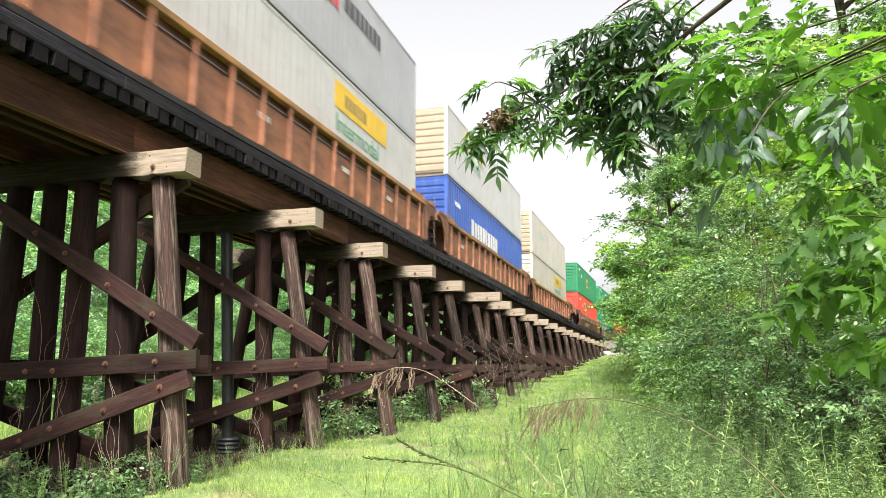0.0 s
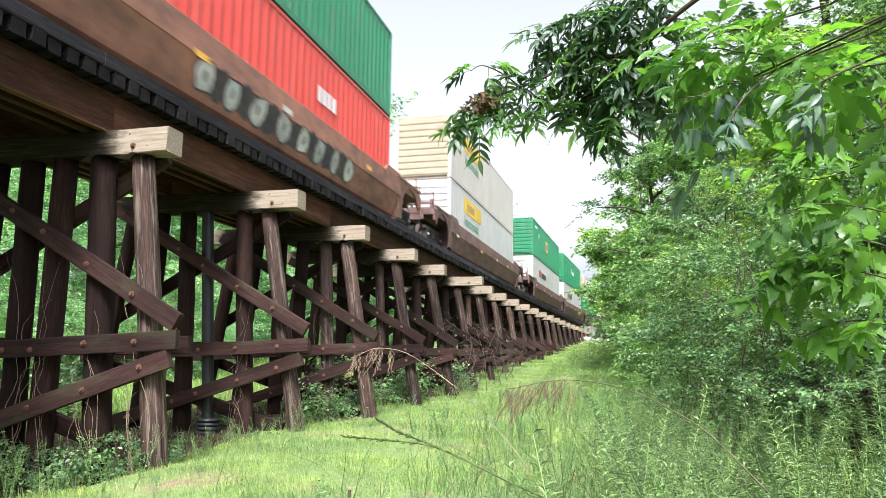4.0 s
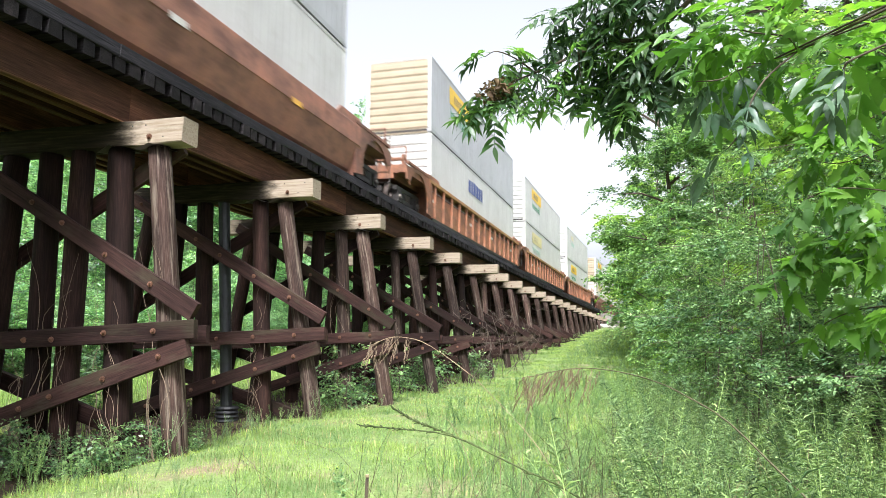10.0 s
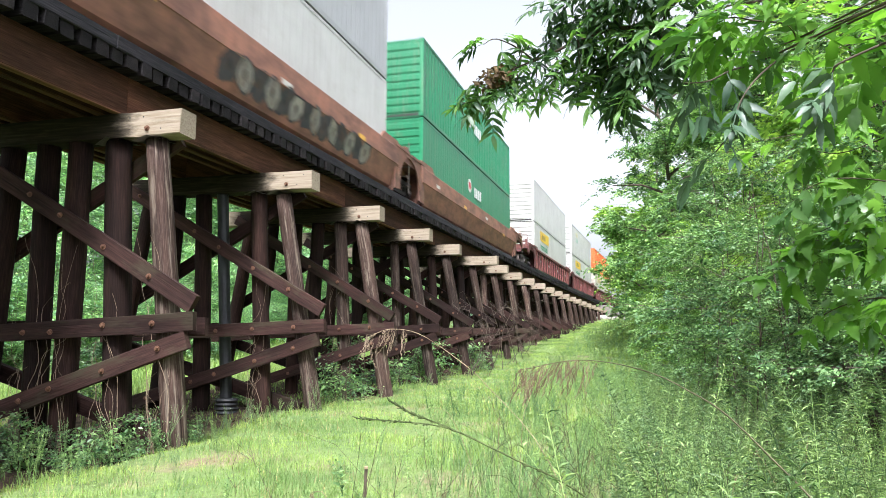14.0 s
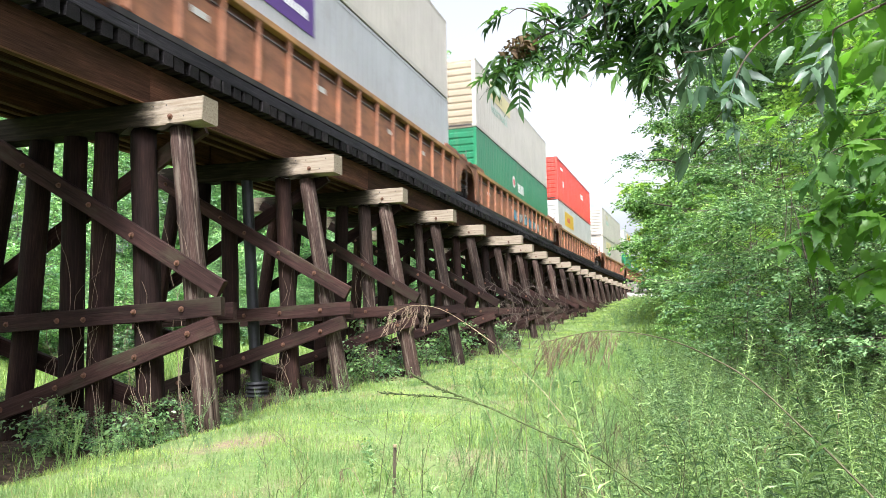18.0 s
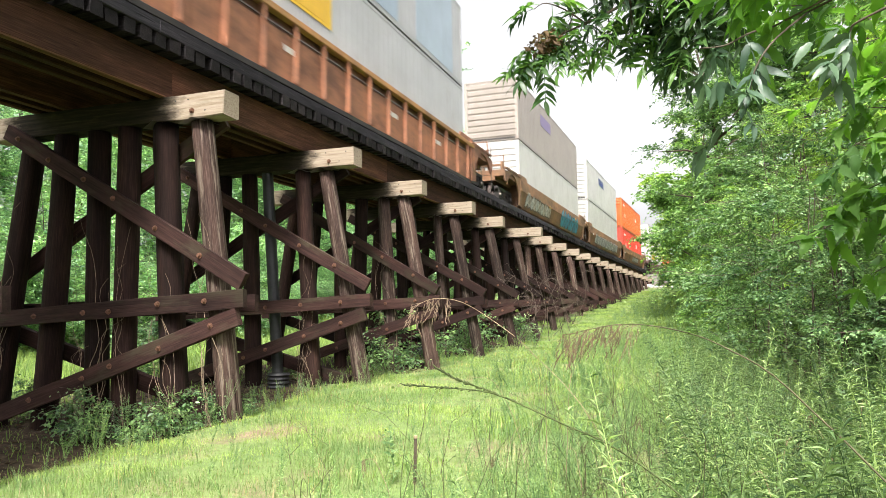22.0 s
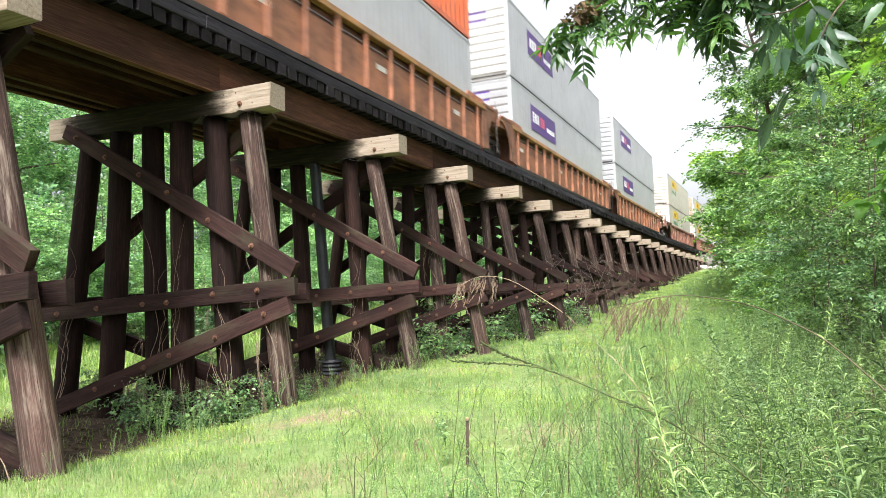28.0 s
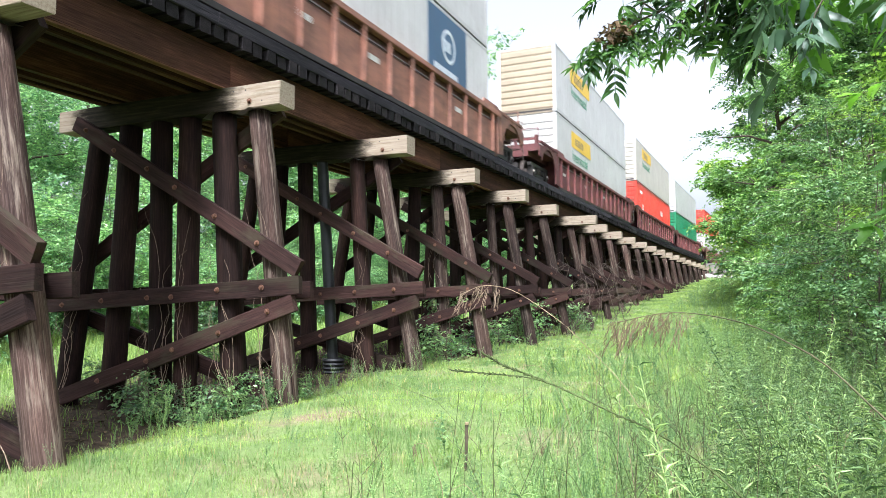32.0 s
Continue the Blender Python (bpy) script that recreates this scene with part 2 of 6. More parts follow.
VINE = plain("dry_vine", (0.22, 0.16, 0.11), 0.9, 0, 0.4, 20)
DEADWOOD = plain("dead_wood", (0.085, 0.064, 0.050), 0.9, 0, 0.4, 20)
ROCK = plain("pale_rock", (0.45, 0.42, 0.39), 0.95, 0, 0.35, 5)


def foliage(name, dark, light, trans=0.45, rough=0.5, gloss=0.5):
    """Leaves that let light through; every leaf differs a little."""
    m, nt, b = material(name)
    g = nt.nodes.new("ShaderNodeNewGeometry")
    c = ramp(nt, g.outputs["Random Per Island"], [(0.0, dark), (0.55, tuple((x + y) / 2 for x, y in zip(dark, light))), (1.0, light)])
    v, _ = coords(nt, (1, 1, 1))
    big = noise_tex(nt, v, 0.45, 3, 0.5)
    c = mix(nt, 0.8, c, ramp(nt, big, [(0.3, (0.66, 0.72, 0.72)), (0.7, (1.3, 1.22, 0.95))]), "MULTIPLY")
    tuft = noise_tex(nt, v, 1.9, 2, 0.5)
    c = mix(nt, 0.75, c, ramp(nt, tuft, [(0.32, (0.58, 0.66, 0.72)), (0.68, (1.38, 1.30, 1.05))]), "MULTIPLY")
    nt.links.new(c, b.inputs["Base Color"])
    b.inputs["Roughness"].default_value, b.inputs["Specular IOR Level"].default_value = rough, gloss
    t = nt.nodes.new("ShaderNodeBsdfTranslucent")
    bright = mix(nt, 1.0, c, (1.15, 1.3, 0.75), "MULTIPLY")
    nt.links.new(bright, t.inputs["Color"])
    ms = nt.nodes.new("ShaderNodeMixShader")
    ms.inputs["Fac"].default_value = trans
    nt.links.new(b.outputs["BSDF"], ms.inputs[1])
    nt.links.new(t.outputs["BSDF"], ms.inputs[2])
    nt.links.new(ms.outputs["Shader"], nt.nodes["Material Output"].inputs["Surface"])
    return m


LEAF = foliage("summer_leaves", (0.060, 0.155, 0.055), (0.38, 0.58, 0.25), 0.40, 0.36)
LEAF_DEEP = foliage("deep_leaves", (0.040, 0.110, 0.054), (0.30, 0.47, 0.235), 0.36, 0.34)
LEAF_PALE = foliage("pale_leaves", (0.13, 0.26, 0.055), (0.46, 0.64, 0.19), 0.44, 0.40)
LEAF_VINE = foliage("vine_leaves", (0.10, 0.24, 0.13), (0.46, 0.67, 0.43), 0.40, 0.36)
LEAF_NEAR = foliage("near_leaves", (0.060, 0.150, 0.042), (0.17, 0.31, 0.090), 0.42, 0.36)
# brighter copy of the near leaves: light shining through is put into the green
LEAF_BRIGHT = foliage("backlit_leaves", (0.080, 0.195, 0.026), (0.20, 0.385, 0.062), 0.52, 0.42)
# darker copy of the near leaves, with the bough's shade in its colour
LEAF_NEAR_SHADED = foliage("near_shaded_leaves", (0.022, 0.058, 0.026), (0.070, 0.135, 0.060), 0.30, 0.42)
LEAF_GLOSS = foliage("glossy_leaves", (0.040, 0.085, 0.055), (0.085, 0.15, 0.095), 0.22, 0.40)
GRASS = foliage("grass_blades", (0.215, 0.325, 0.115), (0.38, 0.475, 0.225), 0.46, 0.7, 0.15)
TALL_GRASS = foliage("tall_grass_blades", (0.18, 0.30, 0.090), (0.34, 0.46, 0.18), 0.45, 0.7, 0.15)
STRAW = foliage("straw_blades", (0.36, 0.28, 0.17), (0.58, 0.46, 0.31), 0.3, 0.7, 0.15)
WEED = foliage("weed_leaves", (0.030, 0.085, 0.030), (0.34, 0.48, 0.24), 0.28, 0.42)
WEED_PALE = foliage("verge_leaves", (0.060, 0.15, 0.050), (0.38, 0.54, 0.27), 0.32, 0.45)
DEAD = foliage("dead_leaves", (0.05, 0.030, 0.020), (0.17, 0.115, 0.075), 0.15, 0.8)
REED = plain("brown_reed", (0.085, 0.074, 0.036), 0.8, 0, 0.4, 30)
SEED = plain("seed_heads", (0.15, 0.105, 0.062), 0.9, 0, 0.4, 60)
STEM = plain("green_stem", (0.062, 0.085, 0.022), 0.92, 0, 0.35, 20)
STAKE = plain("rusty_stake", (0.10, 0.075, 0.055), 0.8, 0.3)


def ground_material():
    m, nt, b = material("grassy_soil")
    v, _ = coords(nt)
    n1, n2 = noise_tex(nt, v, 0.5, 5, 0.6), noise_tex(nt, v, 9.0, 5, 0.7)
    c = ramp(nt, n1, [(0.33, (0.125, 0.19, 0.062)), (0.55, (0.18, 0.235, 0.085)), (0.70, (0.25, 0.19, 0.125))])
    # bare brown soil in the strip under the trestle
    tc = nt.nodes.new("ShaderNodeTexCoord")
    sep = nt.nodes.new("ShaderNodeSeparateXYZ")
    nt.links.new(tc.outputs["Object"], sep.inputs["Vector"])
    wob = nt.nodes.new("ShaderNodeMath")
    wob.operation = "MULTIPLY_ADD"
    wob.inputs[1].default_value = 3.0
    nt.links.new(noise_tex(nt, v, 0.9, 4, 0.6), wob.inputs[0])
    nt.links.new(sep.outputs["X"], wob.inputs[2])
    rng = nt.nodes.new("ShaderNodeMapRange")
    rng.inputs["From Min"].default_value, rng.inputs["From Max"].default_value = -14.0, -4.0
    nt.links.new(wob.outputs["Value"], rng.inputs["Value"])
    bare = ramp(nt, rng.outputs["Result"], [(0.28, (0, 0, 0)), (0.40, (1, 1, 1)), (0.80, (1, 1, 1)), (0.90, (0, 0, 0))])
    c = mix(nt, bare, c, ramp(nt, n2, [(0.35, (0.030, 0.021, 0.014)), (0.65, (0.085, 0.060, 0.040))]))
    # brown littered soil under the thicket, its colour darkened to stand for shade
    deep = nt.nodes.new("ShaderNodeMapRange")
    deep.inputs["From Min"].default_value, deep.inputs["From Max"].default_value = 2.6, 4.2
    nt.links.new(wob.outputs["Value"], deep.inputs["Value"])
    c = mix(nt, deep.outputs["Result"], c, ramp(nt, n2, [(0.35, (0.022, 0.016, 0.011)), (0.65, (0.070, 0.050, 0.033))]))
    c = mix(nt, 0.6, c, ramp(nt, n2, [(0.3, (0.5, 0.5, 0.5)), (0.7, (1.3, 1.3, 1.3))]), "MULTIPLY")
    nt.links.new(c, b.inputs["Base Color"])
    b.inputs["Roughness"].default_value, b.inputs["Specular IOR Level"].default_value = 0.95, 0.12
    bump(nt, b, n2, 0.8, 0.05)
    return m


SOIL = ground_material()


# ---- building helpers ----
def thing(name, label, category, group="", kind="", m=None):
    ob = new(name)
    ob.empty_display_size = 0.2
    if m is not None:
        ob.matrix_basis = m
    return tagged(ob, label, category, group, kind)


def to_mesh(bm, name, mat, soft=False):
    me = bpy.data.meshes.new(name)
    bm.to_mesh(me)
    bm.free()
    me.materials.append(mat)
    if soft:
        me.shade_smooth()
    return me


def part(name, bm, mat, parent, label="", m=None, colour=None, soft=False):
    """One mesh object under a thing or a part; bm may be a bmesh or a ready mesh."""
    me = bm if isinstance(bm, bpy.types.Mesh) else to_mesh(bm, name, mat, soft)
    ob = new(name, me)
    ob.parent = parent
    if m is not None:
        ob.matrix_basis = m
    if colour:
        ob.color = (*colour, 1)
    if label:
        ob["label"] = label
    return ob


def inside(owner, m):
    """The pose m of a thing's space, given in the space of its part."""
    return owner.matrix_basis.inverted() @ m


def add_box(bm, x0, x1, y0, y1, z0, z1):
    vs = [bm.verts.new((x, y, z)) for z in (z0, z1) for x, y in ((x0, y0), (x1, y0), (x1, y1), (x0, y1))]
    for f in ((3, 2, 1, 0), (4, 5, 6, 7), (0, 1, 5, 4), (1, 2, 6, 5), (2, 3, 7, 6), (3, 0, 4, 7)):
        bm.faces.new([vs[i] for i in f])
    return vs


def box(x0, x1, y0, y1, z0, z1, bevel=0.0):
    bm = bmesh.new()
    add_box(bm, x0, x1, y0, y1, z0, z1)
    if bevel:
        bmesh.ops.bevel(bm, geom=bm.edges[:], offset=bevel, segments=1, affect="EDGES")
    return bm


def beam(length, w, d, bevel=0.012, rough=0.006, cuts=6, seed=0):
    """A sawn timber along z from 0 to length, with eased, slightly uneven edges."""
    rnd = random.Random(seed)
    bm = bmesh.new()
    rings = []
    e = bevel
    outline = [(-w / 2 + e, -d / 2), (w / 2 - e, -d / 2), (w / 2, -d / 2 + e), (w / 2, d / 2 - e), (w / 2 - e, d / 2), (-w / 2 + e, d / 2), (-w / 2, d / 2 - e), (-w / 2, -d / 2 + e)]
    for i in range(cuts + 1):
        z = length * i / cuts
        rings.append([bm.verts.new((x + rnd.uniform(-rough, rough), y + rnd.uniform(-rough, rough), z + (rnd.uniform(-rough, rough) if i in (0, cuts) else 0))) for x, y in outline])
    for a, b in zip(rings, rings[1:]):
        for i in range(8):
            bm.faces.new((a[i], a[(i + 1) % 8], b[(i + 1) % 8], b[i]))
    bm.faces.new(rings[0][::-1])
    bm.faces.new(rings[-1])
    return bm


def log(length, r0, r1, seed=0, sides=14, cuts=12, rough=0.03):
    """A round pile along z: tapered, a little crooked, fluted by weather."""
    rnd = random.Random(seed)
    bm = bmesh.new()
    flute = [1 + rnd.uniform(-rough, rough) * 2 for _ in range(sides)]
    ax, ay = rnd.uniform(-0.02, 0.02), rnd.uniform(-0.02, 0.02)
    rings = []
    for i in range(cuts + 1):
        t = i / cuts
        r = r0 + (r1 - r0) * t
        bx, by = ax * math.sin(t * 3.1), ay * math.sin(t * 3.1)
        rings.append([bm.verts.new((bx + r * flute[j] * (1 + rnd.uniform(-rough, rough)) * math.cos(j * math.tau / sides), by + r * flute[j] * (1 + rnd.uniform(-rough, rough)) * math.sin(j * math.tau / sides), length * t)) for j in range(sides)])
    for a, b in zip(rings, rings[1:]):
        for j in range(sides):
            bm.faces.new((a[j], a[(j + 1) % sides], b[(j + 1) % sides], b[j]))
    bm.faces.new(rings[0][::-1])
    bm.faces.new(rings[-1])
    return bm


def between(a, b, roll=0.0):
    """A pose whose z axis runs from a to b."""
    a, b = Vector(a), Vector(b)
    return Matrix.Translation(a) @ (b - a).to_track_quat("Z", "Y").to_matrix().to_4x4() @ pose(0, 0, 0, 0, 0, roll)


def tube(bm, pts, r0, r1, sides=6):
    """A tapering tube along points."""
    rings = []
    n = len(pts)
    for i, p in enumerate(pts):
        d = (Vector(pts[min(i + 1, n - 1)]) - Vector(pts[max(i - 1, 0)])).normalized()
        u = d.orthogonal().normalized()
        w = d.cross(u)
        r = r0 + (r1 - r0) * i / max(n - 1, 1)
        rings.append([bm.verts.new(Vector(p) + r * (math.cos(a) * u + math.sin(a) * w)) for a in (j * math.tau / sides for j in range(sides))])
    for k in range(n - 1):
        a, b = rings[k], rings[k + 1]
        # turn the next ring to the nearest start, so that the tube does not twist
        j0 = min(range(sides), key=lambda j: (b[j].co - a[0].co).length)
        b = b[j0:] + b[:j0]
        rings[k + 1] = b
        for j in range(sides):
            bm.faces.new((a[j], a[(j + 1) % sides], b[(j + 1) % sides], b[j]))
    if n > 1:
        bm.faces.new(rings[-1])
        bm.faces.new(rings[0][::-1])


def raw_mesh(name, verts, faces, mat):
    """A mesh from arrays; all faces have the same number of corners."""
    verts, faces = np.asarray(verts, np.float32), np.asarray(faces, np.int32)
    me = bpy.data.meshes.new(name)
    me.vertices.add(len(verts))
    me.vertices.foreach_set("co", verts.ravel())
    k = faces.shape[1]
    me.loops.add(faces.size)
    me.loops.foreach_set("vertex_index", faces.ravel())
    me.polygons.add(len(faces))
    me.polygons.foreach_set("loop_start", np.arange(0, faces.size, k, dtype=np.int32))
    me.update(calc_edges=True)
    me.materials.append(mat)
    return me


def leaf_arrays(p, axis, up, size, width=0.42, fold=0.16, droop=0.15):
    """Folded six-cornered leaves at p, pointing along axis; returns vertices and triangles."""
    axis = axis / (np.linalg.norm(axis, axis=1, keepdims=True) + 1e-9)
    side = np.cross(axis, up)
    side /= np.linalg.norm(side, axis=1, keepdims=True) + 1e-9
    nrm = np.cross(side, axis)
    s = np.asarray(size).reshape(-1, 1)
    base, tip = p, p + axis * s - nrm * s * droop
    mid = p + axis * s * 0.45 - nrm * s * fold * 0.5
    l = p + axis * s * 0.42 + side * s * width * 0.5 + nrm * s * fold * 0.4
    r = p + axis * s * 0.42 - side * s * width * 0.5 + nrm * s * fold * 0.4
    v = np.stack([base, l, mid, r, tip], 1).reshape(-1, 3)
    o = np.arange(len(p)).reshape(-1, 1) * 5
    f = np.concatenate([o + np.array([[0, 2, 1]]), o + np.array([[0, 3, 2]]), o + np.array([[1, 2, 4]]), o + np.array([[2, 3, 4]])])
    return v, f


# ---- ground ----
def ground():
    xs = np.concatenate([[-3000, -900, -300, -140, -90, -60, -45], np.arange(-36, -12, 1.0), np.arange(-12, 6, 0.3), np.arange(6, 24, 1.0), [24, 32, 45, 70, 120, 300, 900, 3000]])
    ys = np.concatenate([[-3000, -1000, -400, -150, -60, -30, -16], np.arange(-10, 0, 1.0), np.arange(0, 30, 0.3), np.arange(30, 110, 1.5), [110, 120, 140, 170, 220, 300, 500, 1000, 3000]])
    verts = [(x, y, ground_z(x, y)) for y in ys for x in xs]
    n = len(xs)
    faces = [(j * n + i, j * n + i + 1, (j + 1) * n + i + 1, (j + 1) * n + i) for j in range(len(ys) - 1) for i in range(n - 1)]
    me = raw_mesh("ground", verts, faces, SOIL)
    me.shade_smooth()
    return tagged(new("ground", me), "grassy ground rising gently beside the trestle", "ground", kind="structure")


ground()


def embankment(name, y0, y1, step):
    """The earth bank that carries the line beyond the trestle."""
    bm = bmesh.new()
    ys = [y0 + (y1 - y0) * i / step for i in range(step + 1)]
    prof = [(-9.5, -6.5), (-2.6, -0.42), (2.6, -0.42), (9.5, -6.5)]
    rings = [[bm.verts.new(on_line(y, x, RAIL_TOP + z).translation) for x, z in prof] for y in ys]
    for a, b in zip(rings, rings[1:]):
        for i in range(3):
            bm.faces.new((a[i], a[i + 1], b[i + 1], b[i]))
    for r in (rings[0][::-1], rings[-1]):
        bm.faces.new(r)
    bmesh.ops.recalc_face_normals(bm, faces=bm.faces)
    ob = new(name, to_mesh(bm, name, BALLAST))
    return tagged(ob, "earth bank with grey ballast that carries the line", "embankment", kind="structure")


N_FIRST, N_LAST = -8, 21
DECK0, DECK1 = Y1 + (N_FIRST - 1) * BAY - 0.4, Y1 + (N_LAST - 1) * BAY + 0.6
embankment("embankment", DECK1, 950, 60)
embankment("embankment", DECK0, -950, 30)


# ---- the timber trestle ----
def bolt_mesh():
    bm = bmesh.new()
    bmesh.ops.create_cone(bm, cap_ends=True, segments=10, radius1=0.042, radius2=0.042, depth=0.012, matrix=pose(0, -0.006, 0, 90))
    bmesh.ops.create_cone(bm, cap_ends=True, segments=6, radius1=0.026, radius2=0.022, depth=0.035, matrix=pose(0, -0.028, 0, 90))
    return to_mesh(bm, "bolt", BOLT)


BOLT_MESH = bolt_mesh()
PIN_MESH = to_mesh(box(-0.009, 0.009, -0.004, 0.004, -0.009, 0.009), "pin", RUBBER)
TOPS = (-1.42, -0.76, -0.11, 0.49, 1.15, 1.81)
FEET = (-2.15, -1.12, -0.06, 0.43, 1.42, 2.37)


PIPED = (2, 4)                  # bents whose fourth pile is a steel pipe


def bent(seed, longer=0.0):
    """One pile bent: cap, six piles, sash and sway timbers on both faces. Its origin is on the line, at the front face of the cap."""
    rnd = random.Random(seed)
    b = thing("trestle_bent", "dark creosoted timber pile bent with bleached cap beam", "trestle bent", "bents of the trestle")
    zt, zb = CAP_TOP - 0.36, -0.9
    right, left = 2.325 + longer, -2.22
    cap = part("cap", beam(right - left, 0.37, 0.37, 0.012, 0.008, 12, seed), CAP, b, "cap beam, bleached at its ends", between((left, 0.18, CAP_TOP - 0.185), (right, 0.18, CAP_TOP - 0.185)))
    for i, (u, v) in enumerate(((0.18, 0.10), (0.32, -0.09), (0.62, 0.10), (0.85, 0.10)) if seed < 100 else ()):
        part("pin", PIN_MESH, None, cap, "", inside(cap, pose(right - u, -0.006, CAP_TOP - 0.185 + v)))
    part("bolt", BOLT_MESH, None, cap, "", inside(cap, pose(right - 0.55, -0.004, CAP_TOP - 0.26)))
    lean = rnd.uniform(-0.04, 0.04)
    for i, (a, c) in enumerate(zip(TOPS, FEET)):
        if seed in PIPED and i == 3:
            continue
        a += rnd.uniform(-0.05, 0.05) if seed != 1 else 0
        c += rnd.uniform(-0.07, 0.07) + lean if seed != 1 else 0
        if seed != 1 and i == 5:
            a, c = (1.63, 2.62) if seed == 0 else (a - 0.13, c + 0.12)
        k = (zb - (-0.25)) / (zt + 0.25)
        foot = c + (c - a) * -k * 0.9
        grey = i == 4 and rnd.random() < 0.25
        r = rnd.uniform(0.165, 0.195) if seed == 1 else rnd.uniform(0.150, 0.178)
        post = part("timber_post", log(zt - zb, r * 1.04, r * 0.96, seed * 31 + i), GREY_PILE if i == 5 or grey else PILE, b, "bleached, split timber post" if i == 5 else "", between((foot, 0.18, zb), (a, 0.18, zt)), soft=True)
        if i >= 4 and seed < 100:
            bm = bmesh.new()
            vs = [bm.verts.new((a + u * 0.21 + (rnd.uniform(-0.02, 0.02)), 0.18 + v * 0.24 - 0.02, zt - w + rnd.uniform(-0.02, 0.015))) for u, v, w in ((-1, -1, 0.09), (0, -1, 0.01), (1, -1, 0.07), (-1, 1, 0.03), (0, 1, 0.0), (1, 1, 0.04))]
            for q in ((0, 1, 4, 3), (1, 2, 5, 4)):
                bm.faces.new([vs[n] for n in q])
            bmesh.ops.solidify(bm, geom=bm.faces[:], thickness=0.006)
            part("flashing", bm, TIN, post, "torn grey metal flashing", inside(post, Matrix.Identity(4)))
    # sash and sway timbers: x and z of the two ends, and the face they lie on (0 near, 1 far)
    j = lambda s=0.05: rnd.uniform(-s, s) if seed != 1 else 0
    rows = [("sash_brace", -2.30, 1.42, 2.74, 1.69, 0), ("sash_brace", -2.45, 1.55, 2.60, 1.62, 1),
            ("sway_brace", -1.72, 4.46, 2.72, 1.92, 0), ("sway_brace", 2.05, 4.40, -2.35, 1.95, 1),
            ("sway_brace", 2.64, 1.44, -1.95, -0.10, 0), ("sway_brace", -2.45, 1.35, 2.10, 0.0, 1)]
    for n, (name, x0, z0, x1, z1, face) in enumerate(rows):
        y = -0.075 if face == 0 else 0.435
        z0, z1, x0, x1 = z0 + j(), z1 + j(), x0 + j(), x1 + j()
        a, c = Vector((x0, y, z0)), Vector((x1, y, z1))
        L = (c - a).length
        zd = (c - a).normalized()
        xd = Vector((0, 1, 0))
        m = Matrix.Translation(a) @ Matrix((xd, zd.cross(xd), zd)).transposed().to_4x4()
        brace = part(name, beam(L, 0.10, 0.255, 0.008, 0.007, 8, seed * 17 + n), BRACE, b, "", m)
        if face == 0 and seed < 100:
            for a0, c0 in zip(TOPS, FEET):
                for t in np.linspace(0.03, 0.97, 60):
                    p = a.lerp(c, t)
                    xp = a0 + (c0 - a0) * (zt - p.z) / (zt + 0.25)
                    if abs(p.x - xp) < L / 120:
                        part("bolt", BOLT_MESH, None, brace, "", inside(brace, pose(p.x, y - 0.052, p.z + rnd.uniform(-0.03, 0.03))))
                        break
    return b


protos = {}
for k in range(N_FIRST, N_LAST + 1):
    y = Y1 + (k - 1) * BAY
    key = k if 0 <= k <= 7 else 100 + k % 4
    place = on_line(y)
    if key not in protos:
        protos[key] = bent(key, 0.45 if k == 6 else (0.04 * ((k * 7) % 5 - 2) if k > 1 else 0))
        protos[key].matrix_basis = place
    else:
        copy_thing(protos[key], place)


def pipe_pile(y):
    """A steel pipe pile on a ribbed footing, in the place of a rotten one; it leans a little."""
    z = ground_z(TRACK_X + 0.6, y)
    p = thing("pipe_pile", "black steel pipe pile on a ribbed round footing", "pile", "steel pipe piles", m=on_line(y, 0.59, z - 0.1))
    bm = bmesh.new()
    tall = CAP_TOP - 0.36 - z + 0.1
    bmesh.ops.create_cone(bm, cap_ends=True, segments=20, radius1=0.115, radius2=0.115, depth=math.hypot(tall, 0.27), matrix=between((0, 0, 0), (-0.27, 0, tall)) @ pose(0, 0, math.hypot(tall, 0.27) / 2))
    part("pipe", bm, PIPE, p, "", soft=False)
    bm = bmesh.new()
    tubes = [(0.205 if i % 2 else 0.235, 0.040 * i + 0.02) for i in range(10)]
    rings = [[bm.verts.new((r * math.cos(a), r * math.sin(a), z0)) for a in (q * math.tau / 24 for q in range(24))] for r, z0 in tubes]
    for a, c in zip(rings, rings[1:]):
        for q in range(24):
            bm.faces.new((a[q], a[(q + 1) % 24], c[(q + 1) % 24], c[q]))
    bm.faces.new(rings[-1])
    part("footing", bm, PIPE, p, "ribbed black plastic footing")


for k in PIPED:
    pipe_pile(Y1 + (k - 1) * BAY + 0.18)


